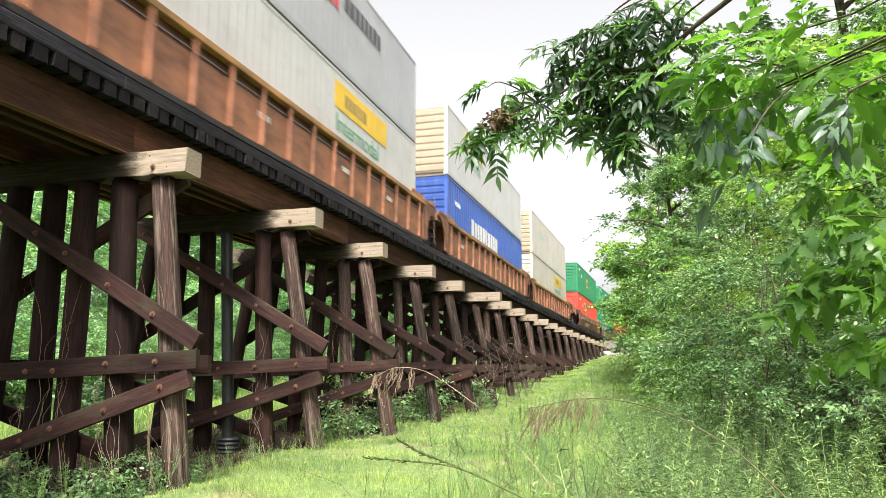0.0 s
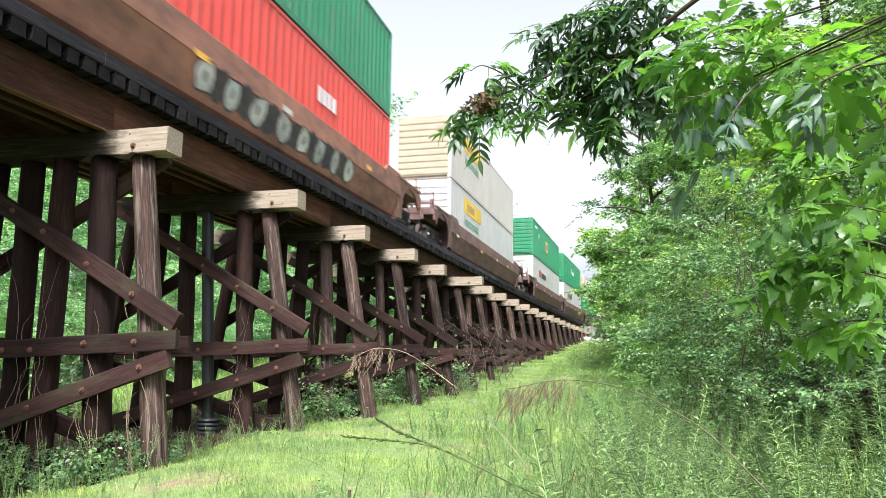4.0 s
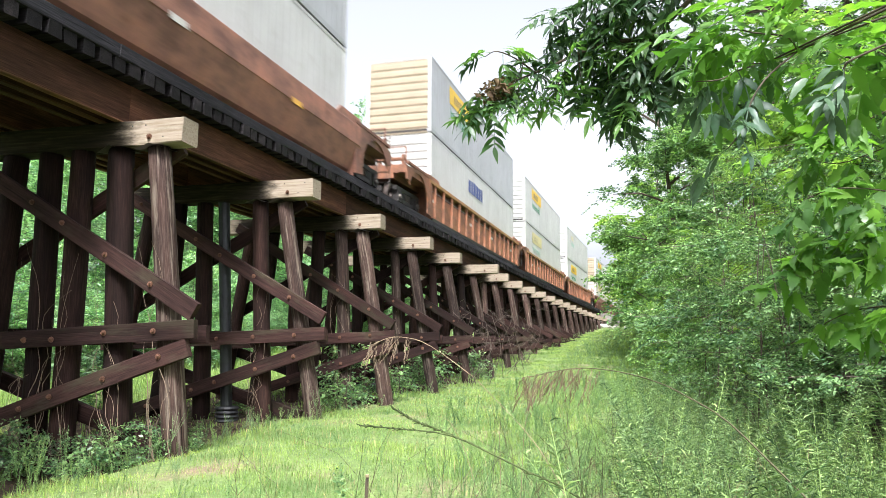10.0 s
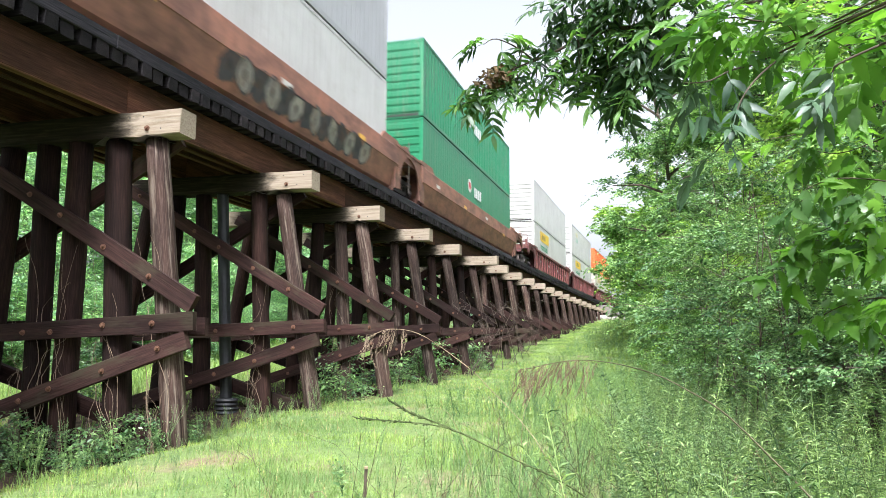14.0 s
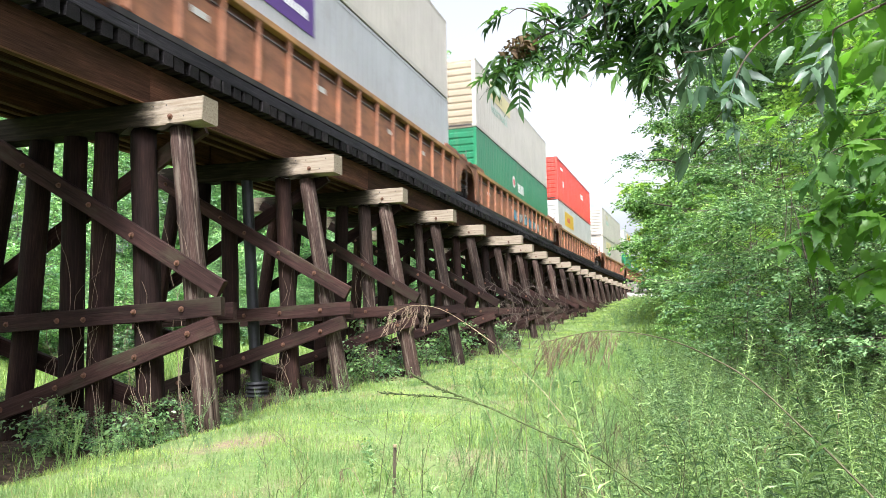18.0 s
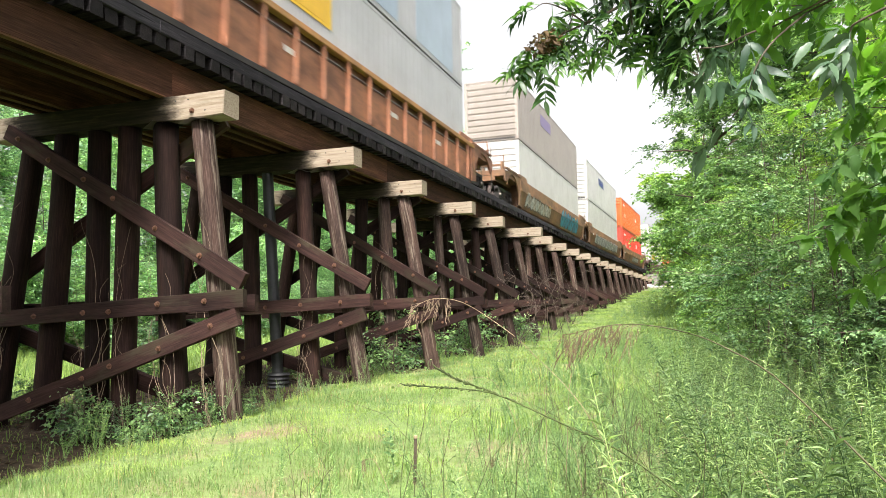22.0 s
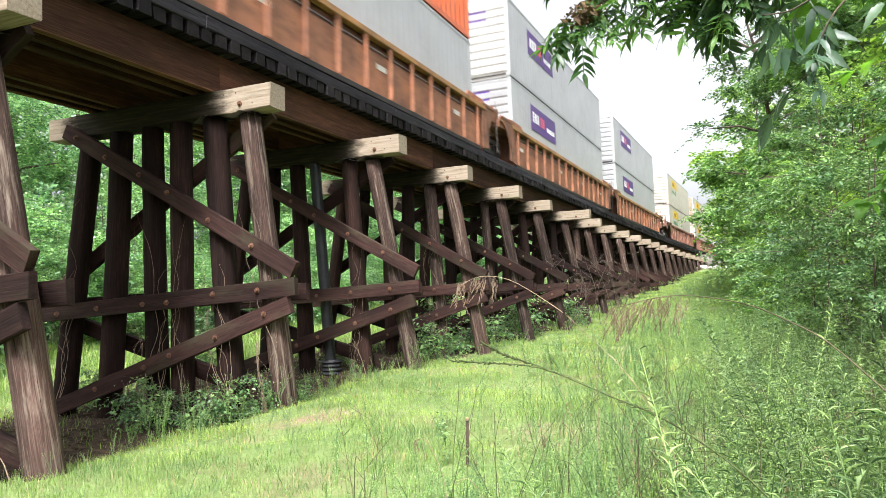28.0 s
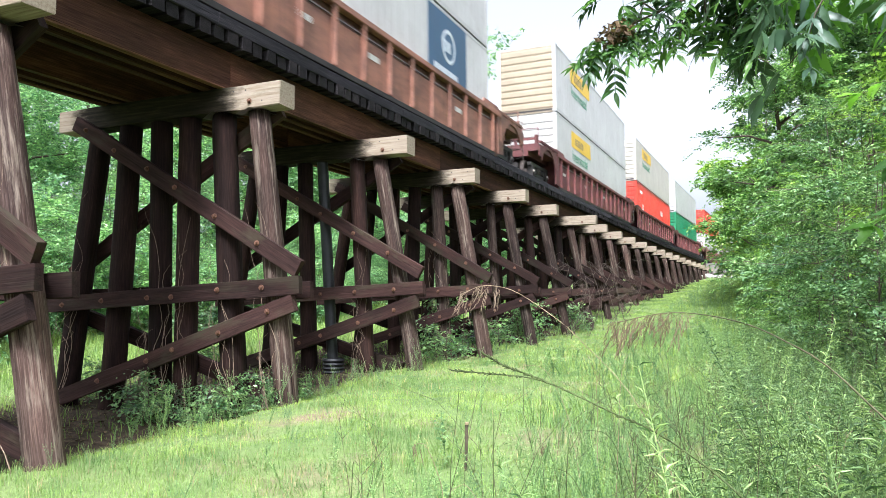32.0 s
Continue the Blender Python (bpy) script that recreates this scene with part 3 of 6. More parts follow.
# ---- deck: stringers, ties, guard timbers, rails ----
deck = thing("trestle_deck", "timber deck of stringers, ties and guard timbers", "bridge deck", kind="structure")
ST_X = (-1.217, -0.93, -0.62, 0.62, 0.93, 1.217)
# thin strips added below the stringers to show their undersides dry and lit
underside_mesh = to_mesh(beam(BAY * 2 - 0.02, 0.115, 0.022, 0.004, 0.004, 6, 890), "ledger", LIT_UNDERSIDE)
stringer_mesh = [to_mesh(beam(BAY * 2 - 0.01, 0.10, TIE_BOTTOM - CAP_TOP - 0.024, 0.01, 0.006, 6, 900 + i), "stringer", STRINGER) for i in range(3)]
for k in range(N_FIRST, N_LAST):
    for n, x in enumerate(ST_X):
        if (k + n) % 2 == 0:
            y = Y1 + (k - 1) * BAY + 0.18
            p = on_line(y, x, (CAP_TOP + TIE_BOTTOM) / 2).translation
            q = on_line(y + BAY * 2, x, (CAP_TOP + TIE_BOTTOM) / 2).translation
            d = q - p
            turn = pose(0, 0, 0, 0, 0, math.degrees(-math.atan2(d.x, d.y))) @ pose(0, 0, 0, -90)
            part("stringer", stringer_mesh[(k + n) % 3], None, deck, "", Matrix.Translation(p + Vector((0, 0, 0.012))) @ turn)
            part("ledger", underside_mesh, None, deck, "added tan strip for the dry, ground-lit underside of a stringer", Matrix.Translation(p - Vector((0, 0, (TIE_BOTTOM - CAP_TOP) / 2 - 0.012))) @ turn)

TIE_H, TIE_GAP = 0.205, 0.310
tie_mesh = [to_mesh(beam(3.04, 0.222, TIE_H, 0.012, 0.01, 6, 950 + i), "tie", TIE) for i in range(4)]
y, i, rest = DECK0, 0, bmesh.new()
while y < DECK1:
    r = random.Random(i)
    m = on_line(y + r.uniform(-0.02, 0.02), -1.52 + r.uniform(-0.03, 0.03), TIE_BOTTOM + TIE_H / 2) @ pose(0, 0, 0, 0, 90, 0) @ pose(0, 0, 0, 0, 0, 90)
    if -2 < y < 76:
        part("tie", tie_mesh[i % 4], None, deck, "", m)
    else:
        for v in add_box(rest, -TIE_H / 2, TIE_H / 2, -0.11, 0.11, 0, 3.04):
            v.co = m @ Vector((v.co.y, v.co.x, v.co.z))
    y, i = y + TIE_GAP, i + 1
tagged(part("tie_row", rest, TIE, deck), kind="stuff")
TIE_TOP = TIE_BOTTOM + TIE_H
guard_mesh = [to_mesh(beam(BAY * 1.5 - 0.012, 0.205, 0.20, 0.012, 0.008, 8, 970 + i), "guard_timber", GUARD) for i in range(3)]
rail_len = BAY * 1.5


def rail_mesh(length):
    bm = bmesh.new()
    prof = [(-0.075, 0), (0.075, 0), (0.075, 0.012), (0.012, 0.03), (0.010, 0.135), (0.036, 0.145), (0.034, 0.185), (-0.034, 0.185), (-0.036, 0.145), (-0.010, 0.135), (-0.012, 0.03), (-0.075, 0.012)]
    a = [bm.verts.new((x, 0, z)) for x, z in prof]
    b = [bm.verts.new((x, length, z)) for x, z in prof]
    for i in range(12):
        bm.faces.new((a[i], b[i], b[(i + 1) % 12], a[(i + 1) % 12]))
    bm.faces.new(a[::-1])
    bm.faces.new(b)
    bmesh.ops.recalc_face_normals(bm, faces=bm.faces)
    return to_mesh(bm, "rail", STEEL)


RAIL_MESH = rail_mesh(rail_len)
y, i = DECK0, 0
while y < DECK1 - 1:
    yaw = -math.degrees(bend(y + rail_len / 2)[2])
    for x in (-1.42, 1.42):
        part("guard_timber", guard_mesh[i % 3], None, deck, "", Matrix.Translation(on_line(y, x, TIE_TOP + 0.10).translation) @ pose(0, 0, 0, 0, 0, yaw) @ pose(0, 0, 0, -90))
    for x in (-0.755, 0.755):
        part("rail", RAIL_MESH, None, deck, "worn steel rail", Matrix.Translation(on_line(y, x, TIE_TOP).translation) @ pose(0, 0, 0, 0, 0, yaw))
    y, i = y + rail_len, i + 1


def far_rails(y0, y1, step):
    for x in (-0.755, 0.755):
        bm = bmesh.new()
        pts = [y0 + (y1 - y0) * i / step for i in range(step + 1)]
        a = [[bm.verts.new(on_line(y, x + u, RAIL_TOP + z).translation) for u, z in ((-0.05, -0.42), (0.05, -0.42), (0.035, 0), (-0.035, 0))] for y in pts]
        for p, q in zip(a, a[1:]):
            for j in range(4):
                bm.faces.new((p[j], p[(j + 1) % 4], q[(j + 1) % 4], q[j]))
        bmesh.ops.recalc_face_normals(bm, faces=bm.faces)
        part("rail", bm, STEEL, deck)


far_rails(DECK1, 950, 60)
far_rails(DECK0, -950, 10)


# ---- the train ----
BOX_L, BOX_W, BOX_H = 16.15, 2.59, 2.885
LOW_Z, HIGH_Z = 0.50, 3.43


def profile_side(length, z0, z1, period, depth, flat, x):
    """A ribbed steel sheet in the plane x, along y, between two heights."""
    bm = bmesh.new()
    pts, y = [], -length / 2
    n = int(length / period)
    p = length / n
    for i in range(n):
        y0 = -length / 2 + i * p
        pts += [(y0, 0), (y0 + p * flat, 0), (y0 + p * (flat + 0.12), -depth), (y0 + p * 0.88, -depth)]
    pts.append((length / 2, 0))
    lo = [bm.verts.new((x + d * (1 if x > 0 else -1), yy, z0)) for yy, d in pts]
    hi = [bm.verts.new((x + d * (1 if x > 0 else -1), yy, z1)) for yy, d in pts]
    for i in range(len(pts) - 1):
        bm.faces.new((lo[i], lo[i + 1], hi[i + 1], hi[i]) if x > 0 else (lo[i + 1], lo[i], hi[i], hi[i + 1]))
    return bm


def container_meshes(style):
    """Meshes of the parts of a 53-foot box: its origin is the middle of its base."""
    hw, hl, h = BOX_W / 2, BOX_L / 2, BOX_H
    out = {}
    per, dep, flat = {"sheet": (0.31, 0.010, 0.70), "ribbed": (0.36, 0.036, 0.38)}[style]
    out["side_right"] = to_mesh(profile_side(BOX_L - 0.30, 0.15, h - 0.10, per, dep, flat, hw - 0.004), "side_panel", PAINT)
    out["side_left"] = to_mesh(profile_side(BOX_L - 0.30, 0.15, h - 0.10, per, dep, flat, -hw + 0.004), "side_panel", PAINT)
    out["roof"] = to_mesh(box(-hw + 0.05, hw - 0.05, -hl + 0.05, hl - 0.05, h - 0.06, h - 0.015), "roof", PAINT)
    out["floor"] = to_mesh(box(-hw + 0.05, hw - 0.05, -hl + 0.05, hl - 0.05, 0.06, 0.14), "floor", DARK_STEEL)
    for sgn, nm in ((1, "top_rail"), (1, "bottom_rail")):
        z0, z1 = (h - 0.105, h - 0.005) if nm == "top_rail" else (0.005, 0.155)
        out[nm] = to_mesh(box(-0.05, 0.05, -hl + 0.08, hl - 0.08, z0, z1, 0.008), nm, PAINT)
    out["post"] = to_mesh(box(-0.075, 0.075, -0.075, 0.075, 0.11, h - 0.11, 0.012), "corner_post", PAINT)
    out["casting"] = to_mesh(box(-0.09, 0.09, -0.09, 0.09, -0.059, 0.059, 0.012), "corner_casting", PAINT)
    # leading end: horizontal louvre-like swages between the posts
    bm = bmesh.new()
    z, prof = 0.14, []
    n = 9
    step = (h - 0.28) / n
    for i in range(n):
        z0 = 0.14 + i * step
        prof += [(0, z0), (0, z0 + step * 0.16), (-0.032, z0 + step * 0.26), (-0.032, z0 + step * 0.88), (0, z0 + step * 0.97)]
    prof.append((0, h - 0.14))
    a = [bm.verts.new((-hw + 0.14, -hl + 0.06 + y, zz)) for y, zz in prof]
    b = [bm.verts.new((hw - 0.14, -hl + 0.06 + y, zz)) for y, zz in prof]
    for i in range(len(prof) - 1):
        bm.faces.new((a[i], b[i], b[i + 1], a[i + 1]))
    add_box(bm, -hw + 0.14, hw - 0.14, -hl + 0.065, -hl + 0.10, 0.0, 0.14)
    add_box(bm, -hw + 0.14, hw - 0.14, -hl + 0.065, -hl + 0.10, h - 0.14, h)
    out["front"] = to_mesh(bm, "front_wall", PAINT)
    out["doors"] = to_mesh(box(-hw + 0.08, hw - 0.08, hl - 0.10, hl - 0.05, 0.0, h), "door_wall", PAINT)
    return out


BOX_MESHES = {s: container_meshes(s) for s in ("sheet", "ribbed")}

YELLOW, GREEN_T, RED_T, DARK_T, BLUE_T, PURPLE, WHITE_T, NAVY = (0.78, 0.50, 0.02), (0.02, 0.26, 0.12), (0.62, 0.04, 0.06), (0.06, 0.06, 0.07), (0.03, 0.06, 0.24), (0.075, 0.02, 0.20), (0.80, 0.80, 0.80), (0.03, 0.09, 0.17)


def word_mesh(text, height):
    cu = bpy.data.curves.new("word", "FONT")
    cu.body, cu.size, cu.extrude = text, height * 1.38, 0.002
    ob = bpy.data.objects.new("word", cu)
    scene.collection.objects.link(ob)
    me = bpy.data.meshes.new_from_object(ob.evaluated_get(bpy.context.evaluated_depsgraph_get()))
    bpy.data.objects.remove(ob)
    xs = [v.co.x for v in me.vertices]
    for v in me.vertices:
        v.co.x -= min(xs)
    me.materials.clear()
    me.materials.append(DECAL)
    return me


WORD = word_mesh("Intermodal", 0.50)
FRONT_SIGN = to_mesh(box(-0.85, 0.45, -0.004, 0.004, 0, 0.5), "plate", DECAL)


def plate_mesh(w, h):
    return to_mesh(box(0, 0.006, 0, w, 0, h), "plate", DECAL)


PLATES = {}


def plate(b, y, z, w, h, colour, name="sign_panel", depth=0.003, side=1, label=""):
    """A flat painted panel on the box's right side, its lower corner nearest the leading end at y, z."""
    key = (round(w, 2), round(h, 2))
    if key not in PLATES:
        PLATES[key] = plate_mesh(*key)
    return part(name, PLATES[key], None, b, label, pose(BOX_W / 2 + depth, y, z), colour)


def letters(b, y, z, h, n, colour, name="lettering", slant=0.0, seed=3):
    """Unreadable lettering: a row of n plain bars of one height."""
    rnd = random.Random(seed)
    bm = bmesh.new()
    yy = 0.0
    for i in range(n):
        w = h * rnd.uniform(0.42, 0.66)
        add_box(bm, 0, 0.005, yy, yy + w, 0, h * rnd.uniform(0.88, 1.0))
        yy += w + h * 0.2
    m = pose(BOX_W / 2 + 0.010, y, z)
    return part(name, bm, DECAL, b, "", inside(b, m) if b.name.startswith("sign_panel") else m, colour)


def container(colour, style, deco, label, group, seed, front=None):
    m = BOX_MESHES[style]
    hw, hl, h = BOX_W / 2, BOX_L / 2, BOX_H
    b = thing("shipping_container", label, "container", group)
    rail = tuple(c * 0.86 for c in colour)
    for key, nm in (("side_right", "side_panel"), ("side_left", "side_panel"), ("roof", "roof"), ("floor", "floor"), ("doors", "door_wall")):
        part(nm, m[key], None, b, "", None, colour)
    # front colour is lowered to offset the sun that falls straight on it
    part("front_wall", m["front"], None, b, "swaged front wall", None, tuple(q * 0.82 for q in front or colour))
    for x in (-hw + 0.05, hw - 0.048):
        part("top_rail", m["top_rail"], None, b, "", pose(x, 0, 0), rail)
        part("bottom_rail", m["bottom_rail"], None, b, "", pose(x, 0, 0), rail)
        for y in (-hl + 0.075, hl - 0.075):
            corner = part("corner_post", m["post"], None, b, "", pose(x - 0.024 * (1 if x > 0 else -1), y, 0), colour)
            for z in (0.059, h - 0.059):
                part("corner_casting", m["casting"], None, corner, "", inside(corner, pose(x - 0.038 * (1 if x > 0 else -1), y + (0.014 if y < 0 else -0.014), z)), rail)
    if deco in ("yellow", "yellow_rear", "faded"):      # a yellow panel with dark marks, a green word under it
        y0 = 1.4 if deco == "yellow_rear" else -5.6
        sign, mark, word = (YELLOW, (0.30, 0.20, 0.05), GREEN_T) if deco != "faded" else ((0.62, 0.54, 0.26), (0.45, 0.38, 0.20), (0.30, 0.46, 0.38))
        sheet = plate(b, y0, 1.87, 3.8, 0.72, sign, label="yellow sign panel")
        letters(sheet, y0 + 0.65, 2.04, 0.36, 6, mark, seed=seed)
        part("word", WORD, None, b, "green lettering", pose(hw + 0.006, y0 + 0.15, 1.27, 90, 0, 90), word)
    elif deco == "yellow_sign":
        sheet = plate(b, -5.5, 1.42, 3.8, 1.0, YELLOW, label="yellow sign panel")
        plate(b, -5.4, 1.50, 3.6, 0.84, (0.70, 0.42, 0.02), depth=0.008)
        letters(sheet, -4.6, 1.75, 0.36, 5, RED_T, seed=seed)
    elif deco == "red_grey":        # red mark followed by dark lettering
        letters(b, -5.1, 1.55, 0.55, 3, RED_T, "mark", seed=seed)
        letters(b, -3.75, 1.55, 0.46, 8, DARK_T, seed=seed + 1)
    elif deco == "red_grey_rear":
        letters(b, 0.4, 1.55, 0.55, 3, RED_T, "mark", seed=seed)
        letters(b, 1.9, 1.75, 0.50, 8, DARK_T, seed=seed + 1)
    elif deco == "blue_word":
        letters(b, -2.5, 1.80, 0.62, 6, BLUE_T, seed=seed)
    elif deco == "white_word":
        letters(b, -4.3, 1.15, 0.75, 10, WHITE_T, seed=seed)
        letters(b, -7.0, 1.9, 0.2, 6, WHITE_T, seed=seed + 1)
    elif deco == "small_white":
        letters(b, -6.9, 2.2, 0.2, 7, WHITE_T, seed=seed)
        letters(b, 2.4, 1.5, 0.42, 4, WHITE_T, seed=seed + 3)
        plate(b, -6.0, 1.1, 0.42, 0.42, WHITE_T)
    elif deco in ("gold_square", "gold_square_high"):
        y0, z0 = (-3.85, 1.40) if deco == "gold_square" else (-1.2, 1.12)
        sheet = plate(b, y0, z0, 1.5, 0.92, (0.72, 0.42, 0.08), label="gold square sign")
        letters(sheet, y0 + 0.25, z0 + 0.26, 0.42, 3, BLUE_T, seed=seed)
        letters(b, -6.9, 2.3, 0.17, 8, WHITE_T, seed=seed + 2)
        plate(b, -5.1, 1.75, 0.30, 0.30, WHITE_T)
    elif deco == "purple":
        sheet = plate(b, -5.75, 1.45, 3.65, 0.98, PURPLE, label="purple sign panel")
        letters(sheet, -5.5, 1.78, 0.42, 3, WHITE_T, seed=seed)
        letters(sheet, -4.4, 1.78, 0.42, 2, (0.62, 0.06, 0.12), seed=seed + 1)
        letters(sheet, -3.5, 1.74, 0.20, 8, WHITE_T, seed=seed + 2)
        part("front_sign", FRONT_SIGN, None, b, "purple sign on the front wall", pose(0, -hl + 0.052, h - 0.85), PURPLE)
    elif deco == "purple_pale":
        plate(b, -3.2, 1.75, 2.6, 0.6, (0.22, 0.17, 0.34), label="faded purple panel")
    elif deco == "green_word":
        letters(b, -0.45, 1.38, 0.48, 4, WHITE_T, seed=seed)
        bm = bmesh.new()
        ring(bm, 0.02, 0.30, 0.006, 18)
        part("mark", bm, DECAL, b, "red and white round mark", pose(hw + 0.006, -1.3, 1.75), (0.72, 0.70, 0.68))
        bm = bmesh.new()
        ring(bm, 0.01, 0.17, 0.006, 14)
        part("mark", bm, DECAL, b, "", pose(hw + 0.014, -1.3, 1.75), RED_T)
    elif deco == "navy":
        letters(b, -7.4, 1.9, 0.30, 16, (0.10, 0.30, 0.52), seed=seed)
        letters(b, -7.4, 1.35, 0.30, 14, (0.20, 0.22, 0.50), seed=seed + 1)
        sheet = plate(b, 3.55, 0.35, 2.65, 2.42, NAVY, label="dark blue panel with a ring emblem")
        bm = bmesh.new()
        ring(bm, 0.36, 0.46, 0.006)
        part("emblem", bm, DECAL, b, "", pose(hw + 0.010, 4.9, 1.95), (0.6, 0.66, 0.7))
        letters(sheet, 4.62, 1.78, 0.34, 2, (0.6, 0.66, 0.7), seed=seed + 3)
        letters(sheet, 3.9, 1.15, 0.16, 14, (0.6, 0.66, 0.7), seed=seed + 2)
        letters(sheet, 3.9, 0.85, 0.16, 13, (0.6, 0.66, 0.7), seed=seed + 5)
    elif deco == "steel_panel":
        # three flat blue-grey panels, paler towards the rear
        plate(b, -6.2, 0.15, 3.4, 2.55, (0.13, 0.19, 0.26), label="dark blue-grey panel")
        plate(b, -1.2, 0.15, 3.4, 2.55, (0.30, 0.38, 0.47))
        plate(b, 3.6, 0.15, 3.4, 2.55, (0.36, 0.44, 0.52))
    elif deco == "green_mark":
        letters(b, -5.2, 2.0, 0.42, 5, (0.62, 0.56, 0.34), seed=seed)
        letters(b, -5.2, 1.45, 0.36, 7, (0.36, 0.52, 0.44), seed=seed + 1)
    elif deco == "front_unit":      # a refrigerated box: cooling unit on its leading end
        bm = box(-0.9, 0.9, -hl - 0.35, -hl + 0.05, 0.5, 2.4, 0.08)
        part("cooling_unit", bm, RUBBER, b, "black cooling unit")
        plate(b, -6.6, 0.15, 4.6, 2.55, (0.13, 0.20, 0.26), label="dark panel")
        plate(b, -0.6, 0.15, 4.0, 2.55, (0.30, 0.36, 0.40))
    return b


def ring(bm, r0, r1, t, n=28):
    v = [[bm.verts.new((x, r * math.cos(a), r * math.sin(a))) for a in (i * math.tau / n for i in range(n))] for r, x in ((r0, 0), (r1, 0), (r1, t), (r0, t))]
    for k in range(4):
        for i in range(n):
            bm.faces.new((v[k][i], v[k][(i + 1) % n], v[(k + 1) % 4][(i + 1) % n], v[(k + 1) % 4][i]))
    bmesh.ops.recalc_face_normals(bm, faces=bm.faces)


# ---- well wagons ----
HALF = 1.47


def wagon_meshes():
    o = {}
    o["plate"] = to_mesh(box(-0.03, 0.03, -8.55, 8.55, 0.16, 1.10, 0.01), "side_plate", CAR_PAINT)
    o["top_chord"] = to_mesh(box(-0.085, 0.085, -8.75, 8.75, 1.36, 1.50, 0.015), "top_chord", CAR_PAINT)
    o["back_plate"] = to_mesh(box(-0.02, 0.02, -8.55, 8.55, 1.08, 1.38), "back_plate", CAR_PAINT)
    o["bottom_chord"] = to_mesh(box(-0.10, 0.07, -8.3, 8.3, 0.06, 0.18, 0.012), "bottom_chord", DARK_STEEL)
    o["tie_bar"] = to_mesh(box(-0.015, 0.015, -8.4, 8.4, -0.015, 0.015), "rod", STEEL)
    o["rib"] = to_mesh(box(-0.055, 0.055, -0.036, 0.036, 0.18, 1.37, 0.012), "rib", CAR_PAINT)
    bm = bmesh.new()
    prof = [(-0.06, 1.44), (0.02, 1.44), (0.03, 1.42), (0.03, 0.92), (0.015, 0.90), (-0.13, 0.32), (-0.135, 0.30), (-0.16, 0.22), (-0.24, 0.14), (-0.42, 0.10), (-0.50, 0.10), (-0.50, 0.18), (-0.22, 0.34), (-0.06, 0.94)]
    a = [bm.verts.new((x, -8.7, z)) for x, z in prof]
    b = [bm.verts.new((x, 8.7, z)) for x, z in prof]
    for i in range(len(prof)):
        bm.faces.new((a[i], b[i], b[(i + 1) % len(prof)], a[(i + 1) % len(prof)]))
    bm.faces.new(a[::-1])
    bm.faces.new(b)
    bmesh.ops.recalc_face_normals(bm, faces=bm.faces)
    o["smooth_side"] = to_mesh(bm, "side_shell", CAR_PAINT)
    bm = bmesh.new()
    pts = [(7.15, 1.42), (7.45, 1.66), (8.75, 1.66), (8.75, 1.42)]
    p0, p1 = [bm.verts.new((-0.02, y, z)) for y, z in pts], [bm.verts.new((0.03, y, z)) for y, z in pts]
    bm.faces.new(p0[::-1])
    bm.faces.new(p1)
    for i in range(4):
        bm.faces.new((p0[i], p0[(i + 1) % 4], p1[(i + 1) % 4], p1[i]))
    bmesh.ops.recalc_face_normals(bm, faces=bm.faces)
    o["flap"] = to_mesh(bm, "end_flap", CAR_PAINT)
    o["floor"] = to_mesh(box(-1.3, 1.3, -8.2, 8.2, 0.30, 0.44), "floor", DARK_STEEL)
    # end shoulders: the side plates run on over the truck, with a wheel arch cut from them
    arch = [(10.0 - 1.04 * math.cos(a), 0.42 + 0.98 * math.sin(a)) for a in (radians(d) for d in range(-12, 91, 12))]
    inner = [(8.45, 1.50), (8.45, 0.16)] + arch[:-1] + [(9.95, 1.40), (9.95, 1.52), (9.1, 1.56)]
    outer = [(8.45, 1.50), (8.45, 0.16)] + arch + [(20.0 - y, z) for y, z in arch[-2:2:-1]] + [(11.02, 0.98), (11.25, 0.98), (11.25, 1.34), (10.4, 1.52), (9.1, 1.56)]
    for key, out in (("shoulder", inner), ("end_shoulder", outer)):
        bm = bmesh.new()
        far = out[-3][0] if key == "shoulder" else 11.2
        for x in (-HALF, HALF - 0.05):
            p0 = [bm.verts.new((x, y, z)) for y, z in out]
            p1 = [bm.verts.new((x + 0.05, y, z)) for y, z in out]
            bm.faces.new(p0)
            bm.faces.new(p1[::-1])
            for i in range(len(out)):
                bm.faces.new((p0[i], p0[(i + 1) % len(out)], p1[(i + 1) % len(out)], p1[i]))
            add_box(bm, x - 0.02, x + 0.07, 8.45, far - 0.1, 1.50, 1.58)
            for y in (8.75, 9.35) if key == "shoulder" else (8.75, 9.35, 9.9, 10.5):
                add_box(bm, x - 0.015, x + 0.065, y - 0.03, y + 0.03, 1.42 if y > 9 else 0.6, 1.51)
        add_box(bm, -HALF + 0.05, HALF - 0.05, 8.5, far, 1.20, 1.46)
        add_box(bm, -1.0, 1.0, 8.6, far, 1.02, 1.20)
        for x in (-1.3, -0.5, 0.5, 1.3):
            add_box(bm, x - 0.05, x + 0.05, far - 0.12, far - 0.02, 1.32, 1.80)
        add_box(bm, -1.35, 1.35, far - 0.13, far - 0.01, 1.62, 1.70)
        add_box(bm, -0.35, 0.35, far - 0.3, far, 0.62, 1.02)
        add_box(bm, -HALF + 0.07, HALF - 0.07, 8.42, 8.48, 0.08, 1.44)
        bmesh.ops.recalc_face_normals(bm, faces=bm.faces)
        o[key] = to_mesh(bm, "end_shoulder", CAR_PAINT)
    bm = bmesh.new()
    for i in range(5):
        add_box(bm, -0.20, 0.20, -0.012, 0.012, 0.5 + i * 0.32, 0.525 + i * 0.32)
    add_box(bm, -0.215, -0.19, -0.015, 0.015, 0.3, 1.95)
